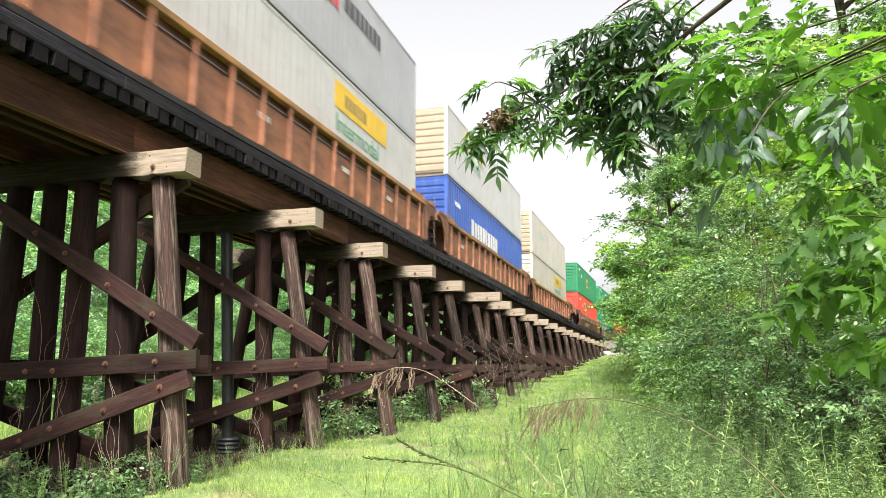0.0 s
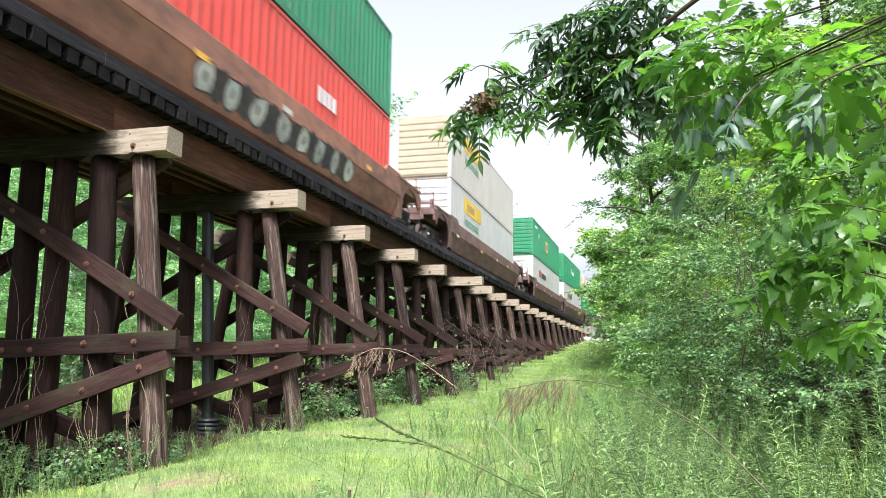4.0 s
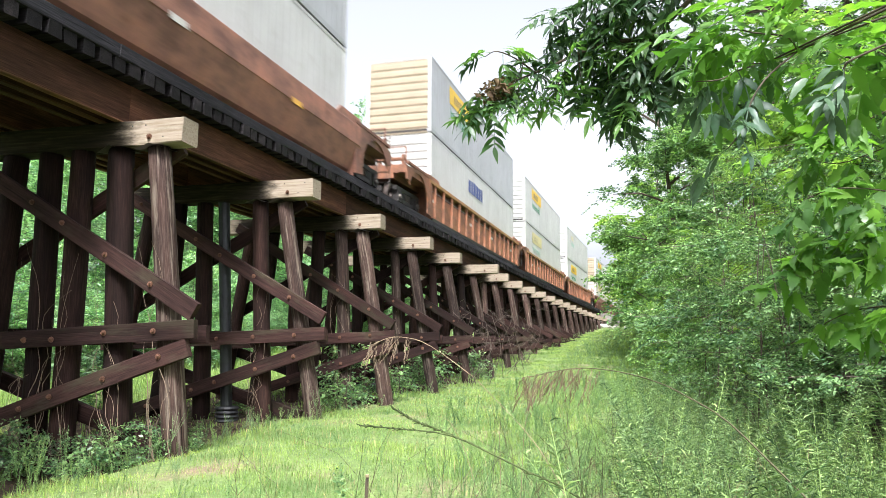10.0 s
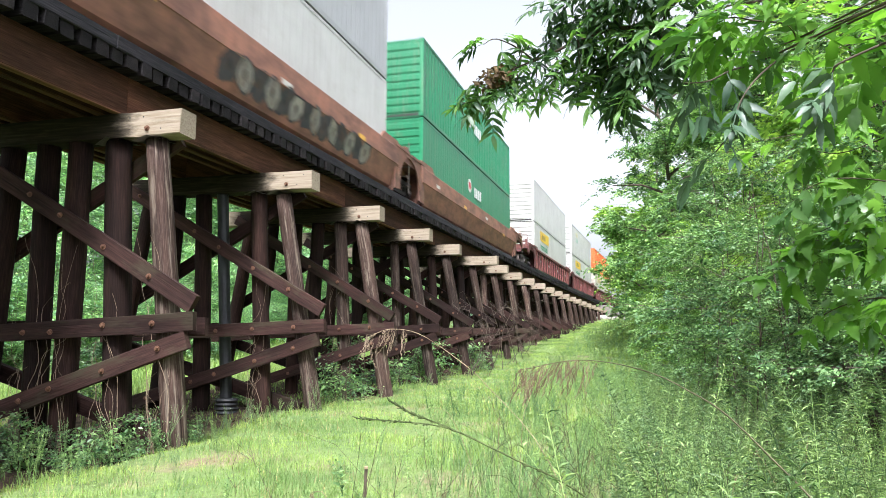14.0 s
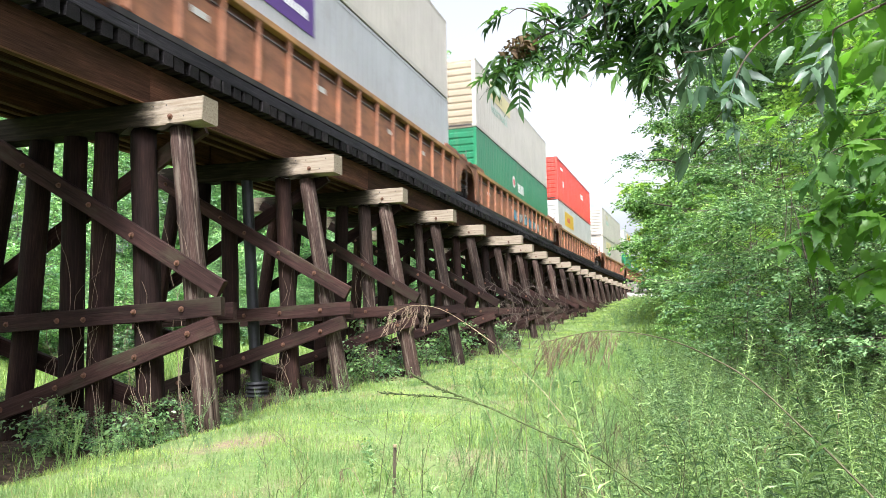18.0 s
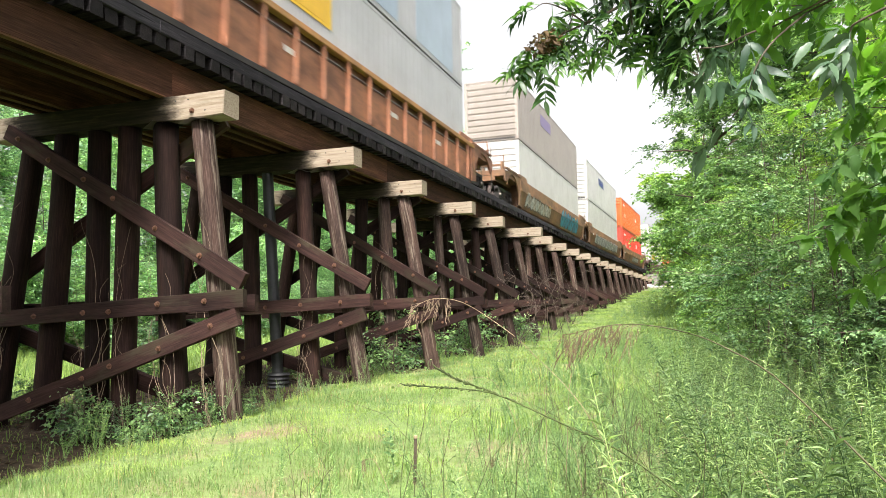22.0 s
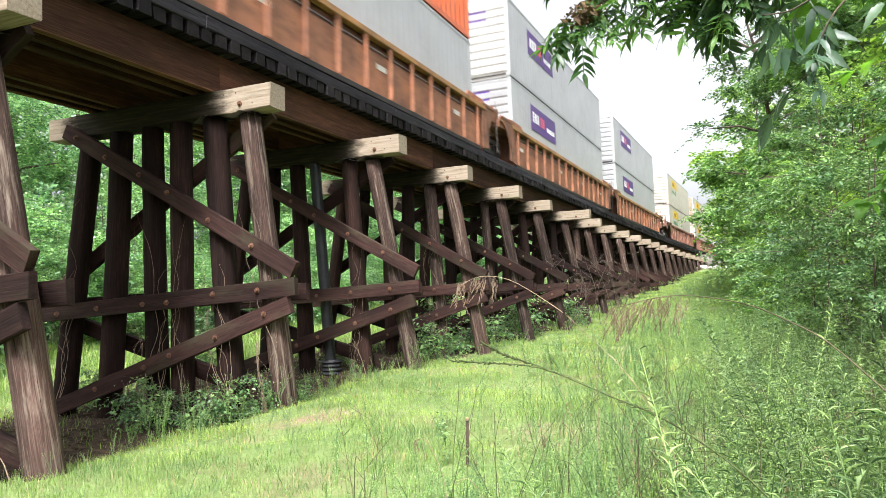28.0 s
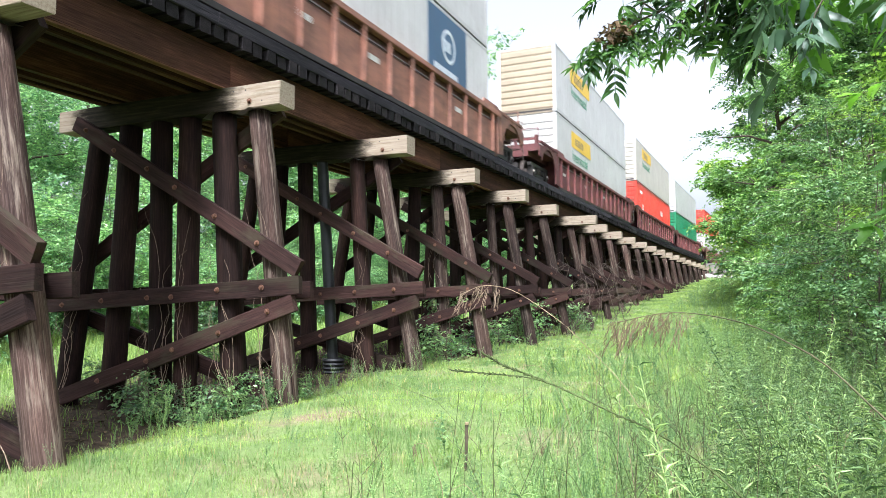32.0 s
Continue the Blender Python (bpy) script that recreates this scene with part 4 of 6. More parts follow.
    add_box(bm, 0.19, 0.215, -0.015, 0.015, 0.3, 1.95)
    o["ladder"] = to_mesh(bm, "ladder", STEEL)
    bm = bmesh.new()
    add_box(bm, -1.35, 1.35, -0.02, 0.02, 1.2, 1.23)
    for x in (-1.35, -0.7, 0, 0.7, 1.35):
        add_box(bm, x - 0.018, x + 0.018, -0.02, 0.02, 0.9, 2.0)
    for z in (1.55, 1.97):
        add_box(bm, -1.35, 1.35, -0.018, 0.018, z, z + 0.03)
    o["railing"] = to_mesh(bm, "end_railing", CAR_PAINT)
    bm = bmesh.new()
    r = 0.45
    prof = [(-0.07, r), (0.05, r - 0.01), (0.075, r + 0.025), (0.075, r - 0.09), (0.03, r - 0.10), (0.02, 0.16), (0.06, 0.14), (0.06, 0.0), (-0.09, 0.0), (-0.09, 0.14), (-0.03, 0.17), (-0.03, r - 0.1), (-0.07, r - 0.08)]
    n = 28
    rg = [[bm.verts.new((x, q * math.cos(a), q * math.sin(a))) for x, q in [(x, max(q, 0.001)) for x, q in prof]] for a in (i * math.tau / n for i in range(n))]
    for a, b in zip(rg, rg[1:] + rg[:1]):
        for i in range(len(prof)):
            bm.faces.new((a[i], a[(i + 1) % len(prof)], b[(i + 1) % len(prof)], b[i]))
    bmesh.ops.recalc_face_normals(bm, faces=bm.faces)
    o["wheel"] = to_mesh(bm, "wheel", WHEEL)
    bm = bmesh.new()
    for z0, z1, l0, l1 in ((0.68, 0.80, -1.15, 1.15), (0.30, 0.42, -0.55, 0.55)):
        add_box(bm, -0.07, 0.07, l0, l1, z0, z1)
    for s in (-1, 1):
        add_box(bm, -0.10, 0.10, s * 0.9 - 0.14, s * 0.9 + 0.14, 0.30, 0.70)
        add_box(bm, -0.05, 0.05, s * 0.32 - 0.05, s * 0.32 + 0.05, 0.40, 0.70)
        vs = add_box(bm, -0.06, 0.06, s * 0.55 - 0.07, s * 0.55 + 0.07, 0.35, 0.75)
    o["frame"] = to_mesh(bm, "side_frame", DARK_STEEL)
    bm = bmesh.new()
    coil = [(0.055 if k % 2 else 0.078, 0.42 + k * 0.018) for k in range(15)]
    for d in (-0.12, 0.12):
        rg = [[bm.verts.new((r * math.cos(a), d + r * math.sin(a), z)) for a in (i * math.tau / 10 for i in range(10))] for r, z in coil]
        for a, b in zip(rg, rg[1:]):
            for i in range(10):
                bm.faces.new((a[i], a[(i + 1) % 10], b[(i + 1) % 10], b[i]))
    o["spring"] = to_mesh(bm, "spring", STEEL)
    bm = bmesh.new()
    bmesh.ops.create_cone(bm, cap_ends=True, segments=12, radius1=0.07, radius2=0.07, depth=1.9, matrix=pose(0, 0, 0, 0, 90, 0))
    o["axle"] = to_mesh(bm, "axle", DARK_STEEL)
    bm = box(-1.05, 1.05, -0.2, 0.2, 0.5, 0.72, 0.02)
    for y in (-0.48, 0.48):
        add_box(bm, -0.95, 0.95, y - 0.06, y + 0.06, 0.36, 0.56)
    add_box(bm, -0.62, 0.62, -1.25, 1.25, 0.62, 0.78)
    add_box(bm, -0.45, 0.45, -0.45, 0.45, 0.72, 1.02)
    o["bolster"] = to_mesh(bm, "bolster", DARK_STEEL)
    bm = bmesh.new()
    bmesh.ops.create_cone(bm, cap_ends=True, segments=14, radius1=0.09, radius2=0.07, depth=0.07, matrix=pose(0, 0, 0, 0, 90, 0))
    o["cap"] = to_mesh(bm, "bearing_cap", STEEL)
    bm = bmesh.new()
    add_box(bm, -0.12, 0.12, 0, 1.1, 0.72, 0.98)
    add_box(bm, -0.2, 0.2, 0.85, 1.25, 0.66, 1.04)
    o["coupler"] = to_mesh(bm, "coupler", DARK_STEEL)
    o["small_plate"] = to_mesh(box(0, 0.006, 0, 0.45, 0, 0.12), "plate", DECAL)
    return o


WM = wagon_meshes()


def truck(wagon_body, y):
    w = part("truck", WM["bolster"], None, wagon_body, "dark greasy steel truck", pose(0, y, 0))
    y = 0.0
    for s in (-1, 1):
        part("side_frame", WM["frame"], None, w, "", pose(s * 1.02, y, 0))
        part("spring", WM["spring"], None, w, "", pose(s * 1.02, y, 0))
        for d in (-0.9, 0.9):
            part("wheel", WM["wheel"], None, w, "", pose(s * 0.78, y + d, 0.45, 0, 0, 0 if s < 0 else 180))
            part("bearing_cap", WM["cap"], None, w, "", pose(s * 1.13, y + d, 0.46, 0, 0, 0 if s > 0 else 180))
    for d in (-0.9, 0.9):
        part("axle", WM["axle"], None, w, "", pose(0, y + d, 0.45))


def skin_x(style, z):
    """How far the right side stands out at height z."""
    if style == "ribbed":
        return HALF - 0.066
    for (x0, z0), (x1, z1) in (((-0.24, 0.14), (-0.135, 0.30)), ((-0.135, 0.30), (0.015, 0.90)), ((0.015, 0.90), (0.03, 0.93)), ((0.03, 0.93), (0.03, 1.5))):
        if z <= z1:
            return HALF + x0 + (x1 - x0) * (max(z, z0) - z0) / (z1 - z0)
    return HALF + 0.03


def sprayed(w, style, y0, y1, z0, z1, colour, lift, seed, round_ends=True):
    """One patch of sprayed paint with a wavy, rounded outline."""
    rnd = random.Random(seed)
    cols, rows = max(int((y1 - y0) / 0.12), 6), 9
    ph = [rnd.uniform(0, 6) for _ in range(4)]
    V, F = [], []
    for i in range(cols + 1):
        t = i / cols
        e = (1 - abs(2 * t - 1) ** 3.5) ** 0.5 if round_ends else 1.0
        mid, half = (z0 + z1) / 2, (z1 - z0) / 2 * max(e, 0.05)
        hi = mid + half * (1 - 0.13 * (1 + math.sin(ph[0] + t * 5)) * (1 if round_ends else 0.3))
        lo = mid - half * (1 - 0.13 * (1 + math.sin(ph[1] + t * 6)) * (1 if round_ends else 0.3))
        for j in range(rows + 1):
            z = lo + (hi - lo) * j / rows
            V.append((skin_x(style, z) + lift, y0 + (y1 - y0) * t + 0.18 * (z - mid) * math.sin(ph[2]), z))
    for i in range(cols):
        for j in range(rows):
            k = i * (rows + 1) + j
            F.append((k, k + rows + 1, k + rows + 2, k + 1))
    part("graffiti", raw_mesh("graffiti", V, F, SPRAY), None, w, "", None, colour)


def graffiti(w, style, spec, seed):
    """A sprayed tag: rounded letter shapes on dark outlines, in the colours given; a fifth value is the colour of its ground."""
    y0, length, colours, tall, *ground = spec
    rnd = random.Random(seed)
    base = 0.16 if tall > 0.9 else (0.30 if style == "smooth" else 0.24)
    top = min(base + tall * 1.18, 1.42 if style == "smooth" else 1.07)
    if ground:
        sprayed(w, style, y0 - 0.3, y0 + length + 0.4, 0.15, 1.42 if style == "smooth" else 1.08, ground[0], 0.004, seed + 1, False)
    y, i = y0, 0
    while y < y0 + length:
        wd = rnd.uniform(0.75, 1.15) * tall
        if tall > 0.45:
            sprayed(w, style, y - 0.05, y + wd + 0.07, base, top, INK, 0.006 + 0.001 * (i % 2), seed * 9 + i)
        c = colours[i % len(colours)]
        sprayed(w, style, y, y + wd, base + 0.05, top - 0.05, c, 0.009 + 0.001 * (i % 2), seed * 9 + i)
        if tall > 0.45:
            sprayed(w, style, y + wd * 0.38, y + wd * 0.58, base + (top - base) * 0.35, base + (top - base) * 0.66, tuple(q * 0.35 for q in c), 0.012, seed * 9 + i + 50)
        y, i = y + wd * 0.93, i + 1


def wagon(style, colour, first, last, group, seed, tags=()):
    kind = "ribbed side plates" if style == "ribbed" else "smooth folded sides"
    tone = "rust-orange" if colour[0] > 0.28 else ("maroon" if colour[2] > 0.05 else "brown")
    w = thing("well_wagon", f"{tone} steel well wagon with {kind}", "railway wagon", group)
    part("floor", WM["floor"], None, w)
    for s in (-1, 1):
        x = s * HALF
        if style == "ribbed":
            part("side_plate", WM["plate"], None, w, "", pose(x - s * 0.10, 0, 0), colour)
            part("top_chord", WM["top_chord"], None, w, "ochre top chord" if colour[0] > 0.28 else "", pose(x - s * 0.06, 0, 0), (0.36, 0.19, 0.065) if colour[0] > 0.28 else colour)
            # half the wagon's colour: the shade inside the slot is painted in
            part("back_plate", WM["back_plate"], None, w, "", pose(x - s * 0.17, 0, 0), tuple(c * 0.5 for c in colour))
            part("bottom_chord", WM["bottom_chord"], None, w, "", pose(x - s * 0.10, 0, 0))
            part("rod", WM["tie_bar"], None, w, "thin steel rod", pose(x - s * 0.07, 0, 1.16))
            for rz in (0, 180):
                part("end_flap", WM["flap"], None, w, "", pose(x - s * 0.09, 0, 0.04, 0, 0, rz), colour)
            for i in range(15):
                part("rib", WM["rib"], None, w, "", pose(x - s * 0.035, -8.05 + i * 1.15, 0), colour)
        else:
            part("side_shell", WM["smooth_side"], None, w, "", pose(x, 0, 0) if s > 0 else pose(x, 0, 0, 0, 0, 180), colour)
            part("end_flap", WM["flap"], None, w, "", pose(x - s * 0.03, 0, 0), colour)
            part("end_flap", WM["flap"], None, w, "", pose(x - s * 0.03, 0, 0, 0, 0, 180), colour)
        if s > 0:
            rnd = random.Random(seed)
            for i in range(4):
                part("plate", WM["small_plate"], None, w, "", pose(x + (0.026 if style == "smooth" else -0.066), -7.4 + i * 4.3 + rnd.uniform(-1, 1), 1.0 + rnd.uniform(-0.2, 0.1) if style == "smooth" else 0.75), (0.75, 0.40, 0.05) if style == "smooth" and i % 2 else (0.6, 0.58, 0.55))
    grimy = tuple(0.72 * q for q in colour)
    for rz, end in ((0, last), (180, first)):
        part("end_shoulder", WM["end_shoulder" if end else "shoulder"], None, w, "grimy end platform over the truck", pose(0, 0, 0, 0, 0, rz), grimy)
        part("ladder", WM["ladder"], None, w, "", pose(0, 0, 0, 0, 0, rz) @ pose(1.2, 11.3 if end else 9.98, 0, 0, 0, 0))
    if last:
        truck(w, 10.0)
        part("coupler", WM["coupler"], None, w, "", pose(0, 11.1, 0))
        part("end_railing", WM["railing"], None, w, "", pose(0, 11.0, 0.1), grimy)
    else:
        truck(w, 10.05)
    if first:
        truck(w, -10.0)
        part("coupler", WM["coupler"], None, w, "", pose(0, -11.1, 0, 0, 0, 180))
        part("end_railing", WM["railing"], None, w, "", pose(0, -11.0, 0.1), grimy)
    for i, tag in enumerate(tags):
        graffiti(w, style, tag, seed * 7 + i)
    return w


# paint colours
WHITE, CREAM, SILVER = (0.53, 0.525, 0.51), (0.53, 0.49, 0.43), (0.40, 0.41, 0.425)
GREEN, RED, ORANGE, BLUE, TAN = (0.012, 0.20, 0.085), (0.62, 0.055, 0.035), (0.66, 0.13, 0.03), (0.028, 0.09, 0.36), (0.33, 0.29, 0.26)
RUSTY = (0.42, 0.34, 0.24)
WELL_TAN = (0.26, 0.140, 0.070)
WELL_ORANGE, WELL_BROWN, WELL_MAROON, WELL_RED = (0.30, 0.130, 0.070), (0.28, 0.132, 0.092), (0.175, 0.098, 0.090), (0.155, 0.045, 0.045)
NAMES = {WHITE: "white", CREAM: "cream", SILVER: "silver-grey", GREEN: "green", RED: "red", ORANGE: "orange", BLUE: "blue", TAN: "brownish grey"}
DECO = {"yellow": "yellow panel and green word", "yellow_sign": "a yellow sign panel", "yellow_rear": "yellow panel and green word", "red_grey_rear": "red and dark lettering", "gold_square_high": "a gold square sign", "faded": "a faded yellow panel", "red_grey": "red and dark lettering", "blue_word": "blue lettering", "white_word": "large white lettering", "small_white": "small white markings", "gold_square": "a gold square sign", "purple": "a purple sign panel", "purple_pale": "a faded purple panel", "green_word": "white lettering", "navy": "a dark blue panel", "steel_panel": "dark and paler blue-grey panels", "green_mark": "pale green lettering", "front_unit": "a black cooling unit", "": "plain sides"}
LILAC = (0.46, 0.27, 0.60)
PURP, TEAL, LIME, SKY, PALE, INK = (0.30, 0.16, 0.55), (0.06, 0.42, 0.34), (0.50, 0.48, 0.05), (0.05, 0.30, 0.48), (0.55, 0.56, 0.56), (0.05, 0.05, 0.06)

# every wagon: style, colour, then for each unit the far end of its boxes along the train, lower box, upper box, tags
R, M = "ribbed", "smooth"
CONSIST = (
    (R, WELL_ORANGE, (22.8, (WHITE, "sheet", "yellow_rear"), (SILVER, "sheet", "red_grey_rear")), (43.0, (BLUE, "ribbed", "white_word"), (WHITE, "sheet", "faded"), RUSTY), (63.0, (CREAM, "sheet", "yellow_rear"), (CREAM, "sheet", "green_mark"), RUSTY)),
    (M, WELL_BROWN, (87.3, (RED, "ribbed", "gold_square"), (GREEN, "ribbed", "gold_square_high"), None, (-4, 3, (PALE,), 0.4)), (107.5, (GREEN, "ribbed", "gold_square"), (GREEN, "ribbed", "gold_square_high"), None, (-8.2, 8.6, (PURP, LIME, LIME, PURP, LIME, PURP, LILAC), 1.1, (0.42, 0.62, 0.66)), (1.2, 3.0, ((0.52, 0.24, 0.13), (0.45, 0.19, 0.10)), 1.0), (4.6, 1.2, (PALE,), 0.4)), (127.4, (RED, "ribbed", "small_white"), (GREEN, "ribbed", "gold_square_high"), None, (-3, 7, (PALE, INK), 0.6))),
    (M, WELL_MAROON, (151.8, (WHITE, "sheet", "yellow"), (CREAM, "sheet", "yellow"), RUSTY)),
    (M, WELL_MAROON, (176.6, (WHITE, "sheet", "red_grey"), (GREEN, "ribbed", "gold_square_high")), (196.3, (WHITE, "sheet", "red_grey"), (GREEN, "ribbed", "green_word")), (216.8, (GREEN, "ribbed", "green_word"), (CREAM, "sheet", "green_mark"), RUSTY, (-3, 10, (PALE, TEAL, PALE, (0.25, 0.27, 0.25)), 0.8))),
    (M, WELL_BROWN, (241.2, (CREAM, "sheet", "yellow"), (WHITE, "sheet", "green_mark"), None, (2, 6, ((0.35, 0.35, 0.36), PALE), 0.75)), (260.8, (WHITE, "sheet", "yellow"), (SILVER, "sheet", "yellow"), None, (-1.5, 1.6, ((0.46, 0.10, 0.10),), 0.44), (5, 2.5, (PALE, (0.45, 0.42, 0.40)), 0.8)), (281.0, (WHITE, "sheet", "faded"), (SILVER, "sheet", ""), None, (-7, 4, (PALE,), 0.3))),
    (R, WELL_ORANGE, (305.0, (WHITE, "sheet", "blue_word"), (SILVER, "sheet", "yellow"), RUSTY), (325.1, (WHITE, "sheet", "faded"), (WHITE, "sheet", "yellow")), (345.5, (WHITE, "sheet", "yellow"), (WHITE, "sheet", "green_mark"))),
    (M, WELL_BROWN, (369.6, (CREAM, "sheet", "faded"), (WHITE, "sheet", "yellow"), RUSTY, (1, 5, (TEAL, (0.08, 0.3, 0.25)), 0.7)), (389.8, (WHITE, "sheet", "faded"), (SILVER, "sheet", "yellow"), None, (-1, 7, (INK, (0.3, 0.28, 0.26)), 0.6)), (409.7, (GREEN, "sheet", "green_word"), (GREEN, "ribbed", "green_word"))),
    (R, WELL_RED, (434.2, (WHITE, "sheet", "yellow"), (WHITE, "sheet", "")), (454.6, (WHITE, "sheet", "yellow"), (WHITE, "sheet", "green_mark")), (474.6, (CREAM, "sheet", "faded"), (ORANGE, "ribbed", ""))),
    (R, WELL_ORANGE, (499.6, (SILVER, "sheet", "purple"), (CREAM, "sheet", "yellow"), RUSTY), (519.6, (GREEN, "sheet", "green_word"), (CREAM, "sheet", "faded"), RUSTY, (-2, 6, (SKY, PALE), 0.5)), (539.7, (WHITE, "sheet", "yellow_sign"), (RED, "ribbed", "small_white"))),
    (R, WELL_ORANGE, (564.2, (CREAM, "sheet", "faded"), (CREAM, "sheet", "green_mark")), (584.6, (GREEN, "sheet", "green_word"), (WHITE, "sheet", "yellow")), (604.7, (SILVER, "sheet", "yellow_sign"), (SILVER, "sheet", "steel_panel"), WHITE)),
    (M, WELL_TAN, (629.2, (WHITE, "sheet", ""), (TAN, "sheet", "purple_pale"), None, (-7.5, 5, (PALE, (0.5, 0.45, 0.4)), 0.6), (1.0, 5, (SKY, (0.04, 0.22, 0.36)), 0.95)), (649.4, (WHITE, "sheet", ""), (WHITE, "sheet", "blue_word"), None, (-6, 12, (PALE, (0.4, 0.42, 0.45)), 0.7)), (669.4, (RED, "ribbed", "small_white"), (ORANGE, "ribbed", "small_white"), None, (-2, 5, (PALE, (0.35, 0.33, 0.3)), 0.5))),
    (M, WELL_MAROON, (694.3, (WHITE, "sheet", "yellow_sign"), (WHITE, "sheet", "green_mark")), (714.6, (ORANGE, "ribbed", ""), (SILVER, "sheet", "front_unit"), WHITE), (734.8, (SILVER, "sheet", "purple"), (RED, "ribbed", ""))),
    (R, WELL_ORANGE, (759.6, (SILVER, "sheet", "purple_pale"), (ORANGE, "ribbed", "small_white")), (779.8, (SILVER, "sheet", "purple"), (SILVER, "sheet", "purple"), WHITE), (800.0, (SILVER, "sheet", "purple"), (SILVER, "sheet", "purple"))),
    (R, WELL_BROWN, (824.8, (CREAM, "sheet", "yellow"), (CREAM, "sheet", "yellow")), (845.4, (CREAM, "sheet", "yellow"), (CREAM, "sheet", "yellow"), RUSTY), (865.8, (WHITE, "sheet", "navy"), (WHITE, "sheet", "green_mark"))),
    (R, WELL_RED, (890.3, (WHITE, "sheet", "yellow"), (WHITE, "sheet", "yellow"), RUSTY), (910.4, (RED, "ribbed", "small_white"), (CREAM, "sheet", "yellow")), (930.5, (GREEN, "ribbed", ""), (WHITE, "sheet", ""))),
    (M, WELL_BROWN, (955.0, (WHITE, "sheet", ""), (RED, "ribbed", "")), (975.2, (TAN, "sheet", ""), (WHITE, "sheet", "")), (995.3, (ORANGE, "ribbed", ""), (ORANGE, "ribbed", ""))),
)
MOVING = []                     # thing, its place along the train, its height over the rail
number = 0
for style, colour, *units in CONSIST:
    for i, (end, low, high, *rest) in enumerate(units):
        number += 1
        mid = end - BOX_L / 2
        front = rest[0] if rest else None
        first, last = i == 0, i == len(units) - 1
        w = wagon(style, colour, first, last, "well wagons of the train", number, rest[1:])
        MOVING.append((w, mid, 0.0))
        for (c, st, deco), z, f, where in ((low, LOW_Z, None, "in a wagon"), (high, HIGH_Z, front, "stacked on another")):
            label = f"{NAMES[c]} container with {DECO[deco]}, {where}"
            b = container(c, st, deco, label, "containers on the train", number * 3 + int(z), f)
            MOVING.append((b, mid, z))


def motions():
    """The train runs past at an even speed along the line."""
    for ob, mid, z in MOVING:
        walk(ob, [(t, on_line(mid - SPEED * t, 0.0, RAIL_TOP + z)) for t in range(0, 33, 2)])
    for group, drift in SWAY:
        for ob in group:
            home = ob.matrix_basis.copy()
            walk(ob, [(t, Matrix.Translation((x, y, z)) @ home) for t, x, y, z in drift])


# ---- plants ----
def simple_leaves(p, axis, up, size, width=0.5, fold=0.18):
    """Folded four-cornered leaves for trees farther off."""
    axis = axis / (np.linalg.norm(axis, axis=1, keepdims=True) + 1e-9)
    side = np.cross(axis, up)
    side /= np.linalg.norm(side, axis=1, keepdims=True) + 1e-9
    nrm = np.cross(side, axis)
    s = np.asarray(size).reshape(-1, 1)
    v = np.stack([p, p + axis * s * 0.45 + side * s * width * 0.5 + nrm * s * fold, p + axis * s, p + axis * s * 0.45 - side * s * width * 0.5 + nrm * s * fold], 1).reshape(-1, 3)
    o = np.arange(len(p)).reshape(-1, 1) * 4
    return v, np.concatenate([o + np.array([[0, 2, 1]]), o + np.array([[0, 3, 2]])])


def crown_sprays(rng, clumps, per, spread, size, droop=0.25, twigs=4):
    """Sprays of leaves on short twigs round the clump centres: leaf positions, directions, sizes, and the twigs."""
    c = np.asarray(clumps, float)
    n = len(c)
    out = c * np.array([1, 1, 0])
    out /= np.linalg.norm(out, axis=1, keepdims=True) + 1e-6
    c = np.repeat(c, twigs, axis=0) + rng.normal(0, 0.28 * spread, (n * twigs, 3))
    way = np.repeat(out, twigs, axis=0) * 0.7 + rng.normal(0, 0.75, c.shape) * np.array([1, 1, 0.45]) + np.array([0, 0, 0.12])
    way /= np.linalg.norm(way, axis=1, keepdims=True)
    long = spread * rng.uniform(1.0, 2.9, (len(c), 1))
    k = max(per // twigs, 3)
    t = np.tile(np.linspace(0.12, 1.0, k), len(c))[:, None]
    W, L = np.repeat(way, k, axis=0), np.repeat(long, k, axis=0)
    p = np.repeat(c, k, axis=0) + W * t * L + rng.normal(0, 0.10 * spread, (len(t), 3))
    p[:, 2] -= (droop * t * t * L)[:, 0]
    side = np.cross(W, np.array([0, 0, 1.0]))
    side /= np.linalg.norm(side, axis=1, keepdims=True) + 1e-6
    sgn = np.tile(np.where(np.arange(k) % 2, 1.0, -1.0), len(c))[:, None]
    axis = W * 0.65 + side * sgn * 0.85 + rng.normal(0, 0.33, W.shape)
    axis[:, 2] -= droop
    up = rng.normal(0, 0.52, W.shape) + np.array([0, 0, 1.0])
    big = np.repeat(rng.uniform(0.7, 1.3, len(c)), k)
    return p, axis, up, rng.uniform(0.65, 1.25, len(p)) * size * big, (c, c + way * long * np.array([1, 1, 0.75]))


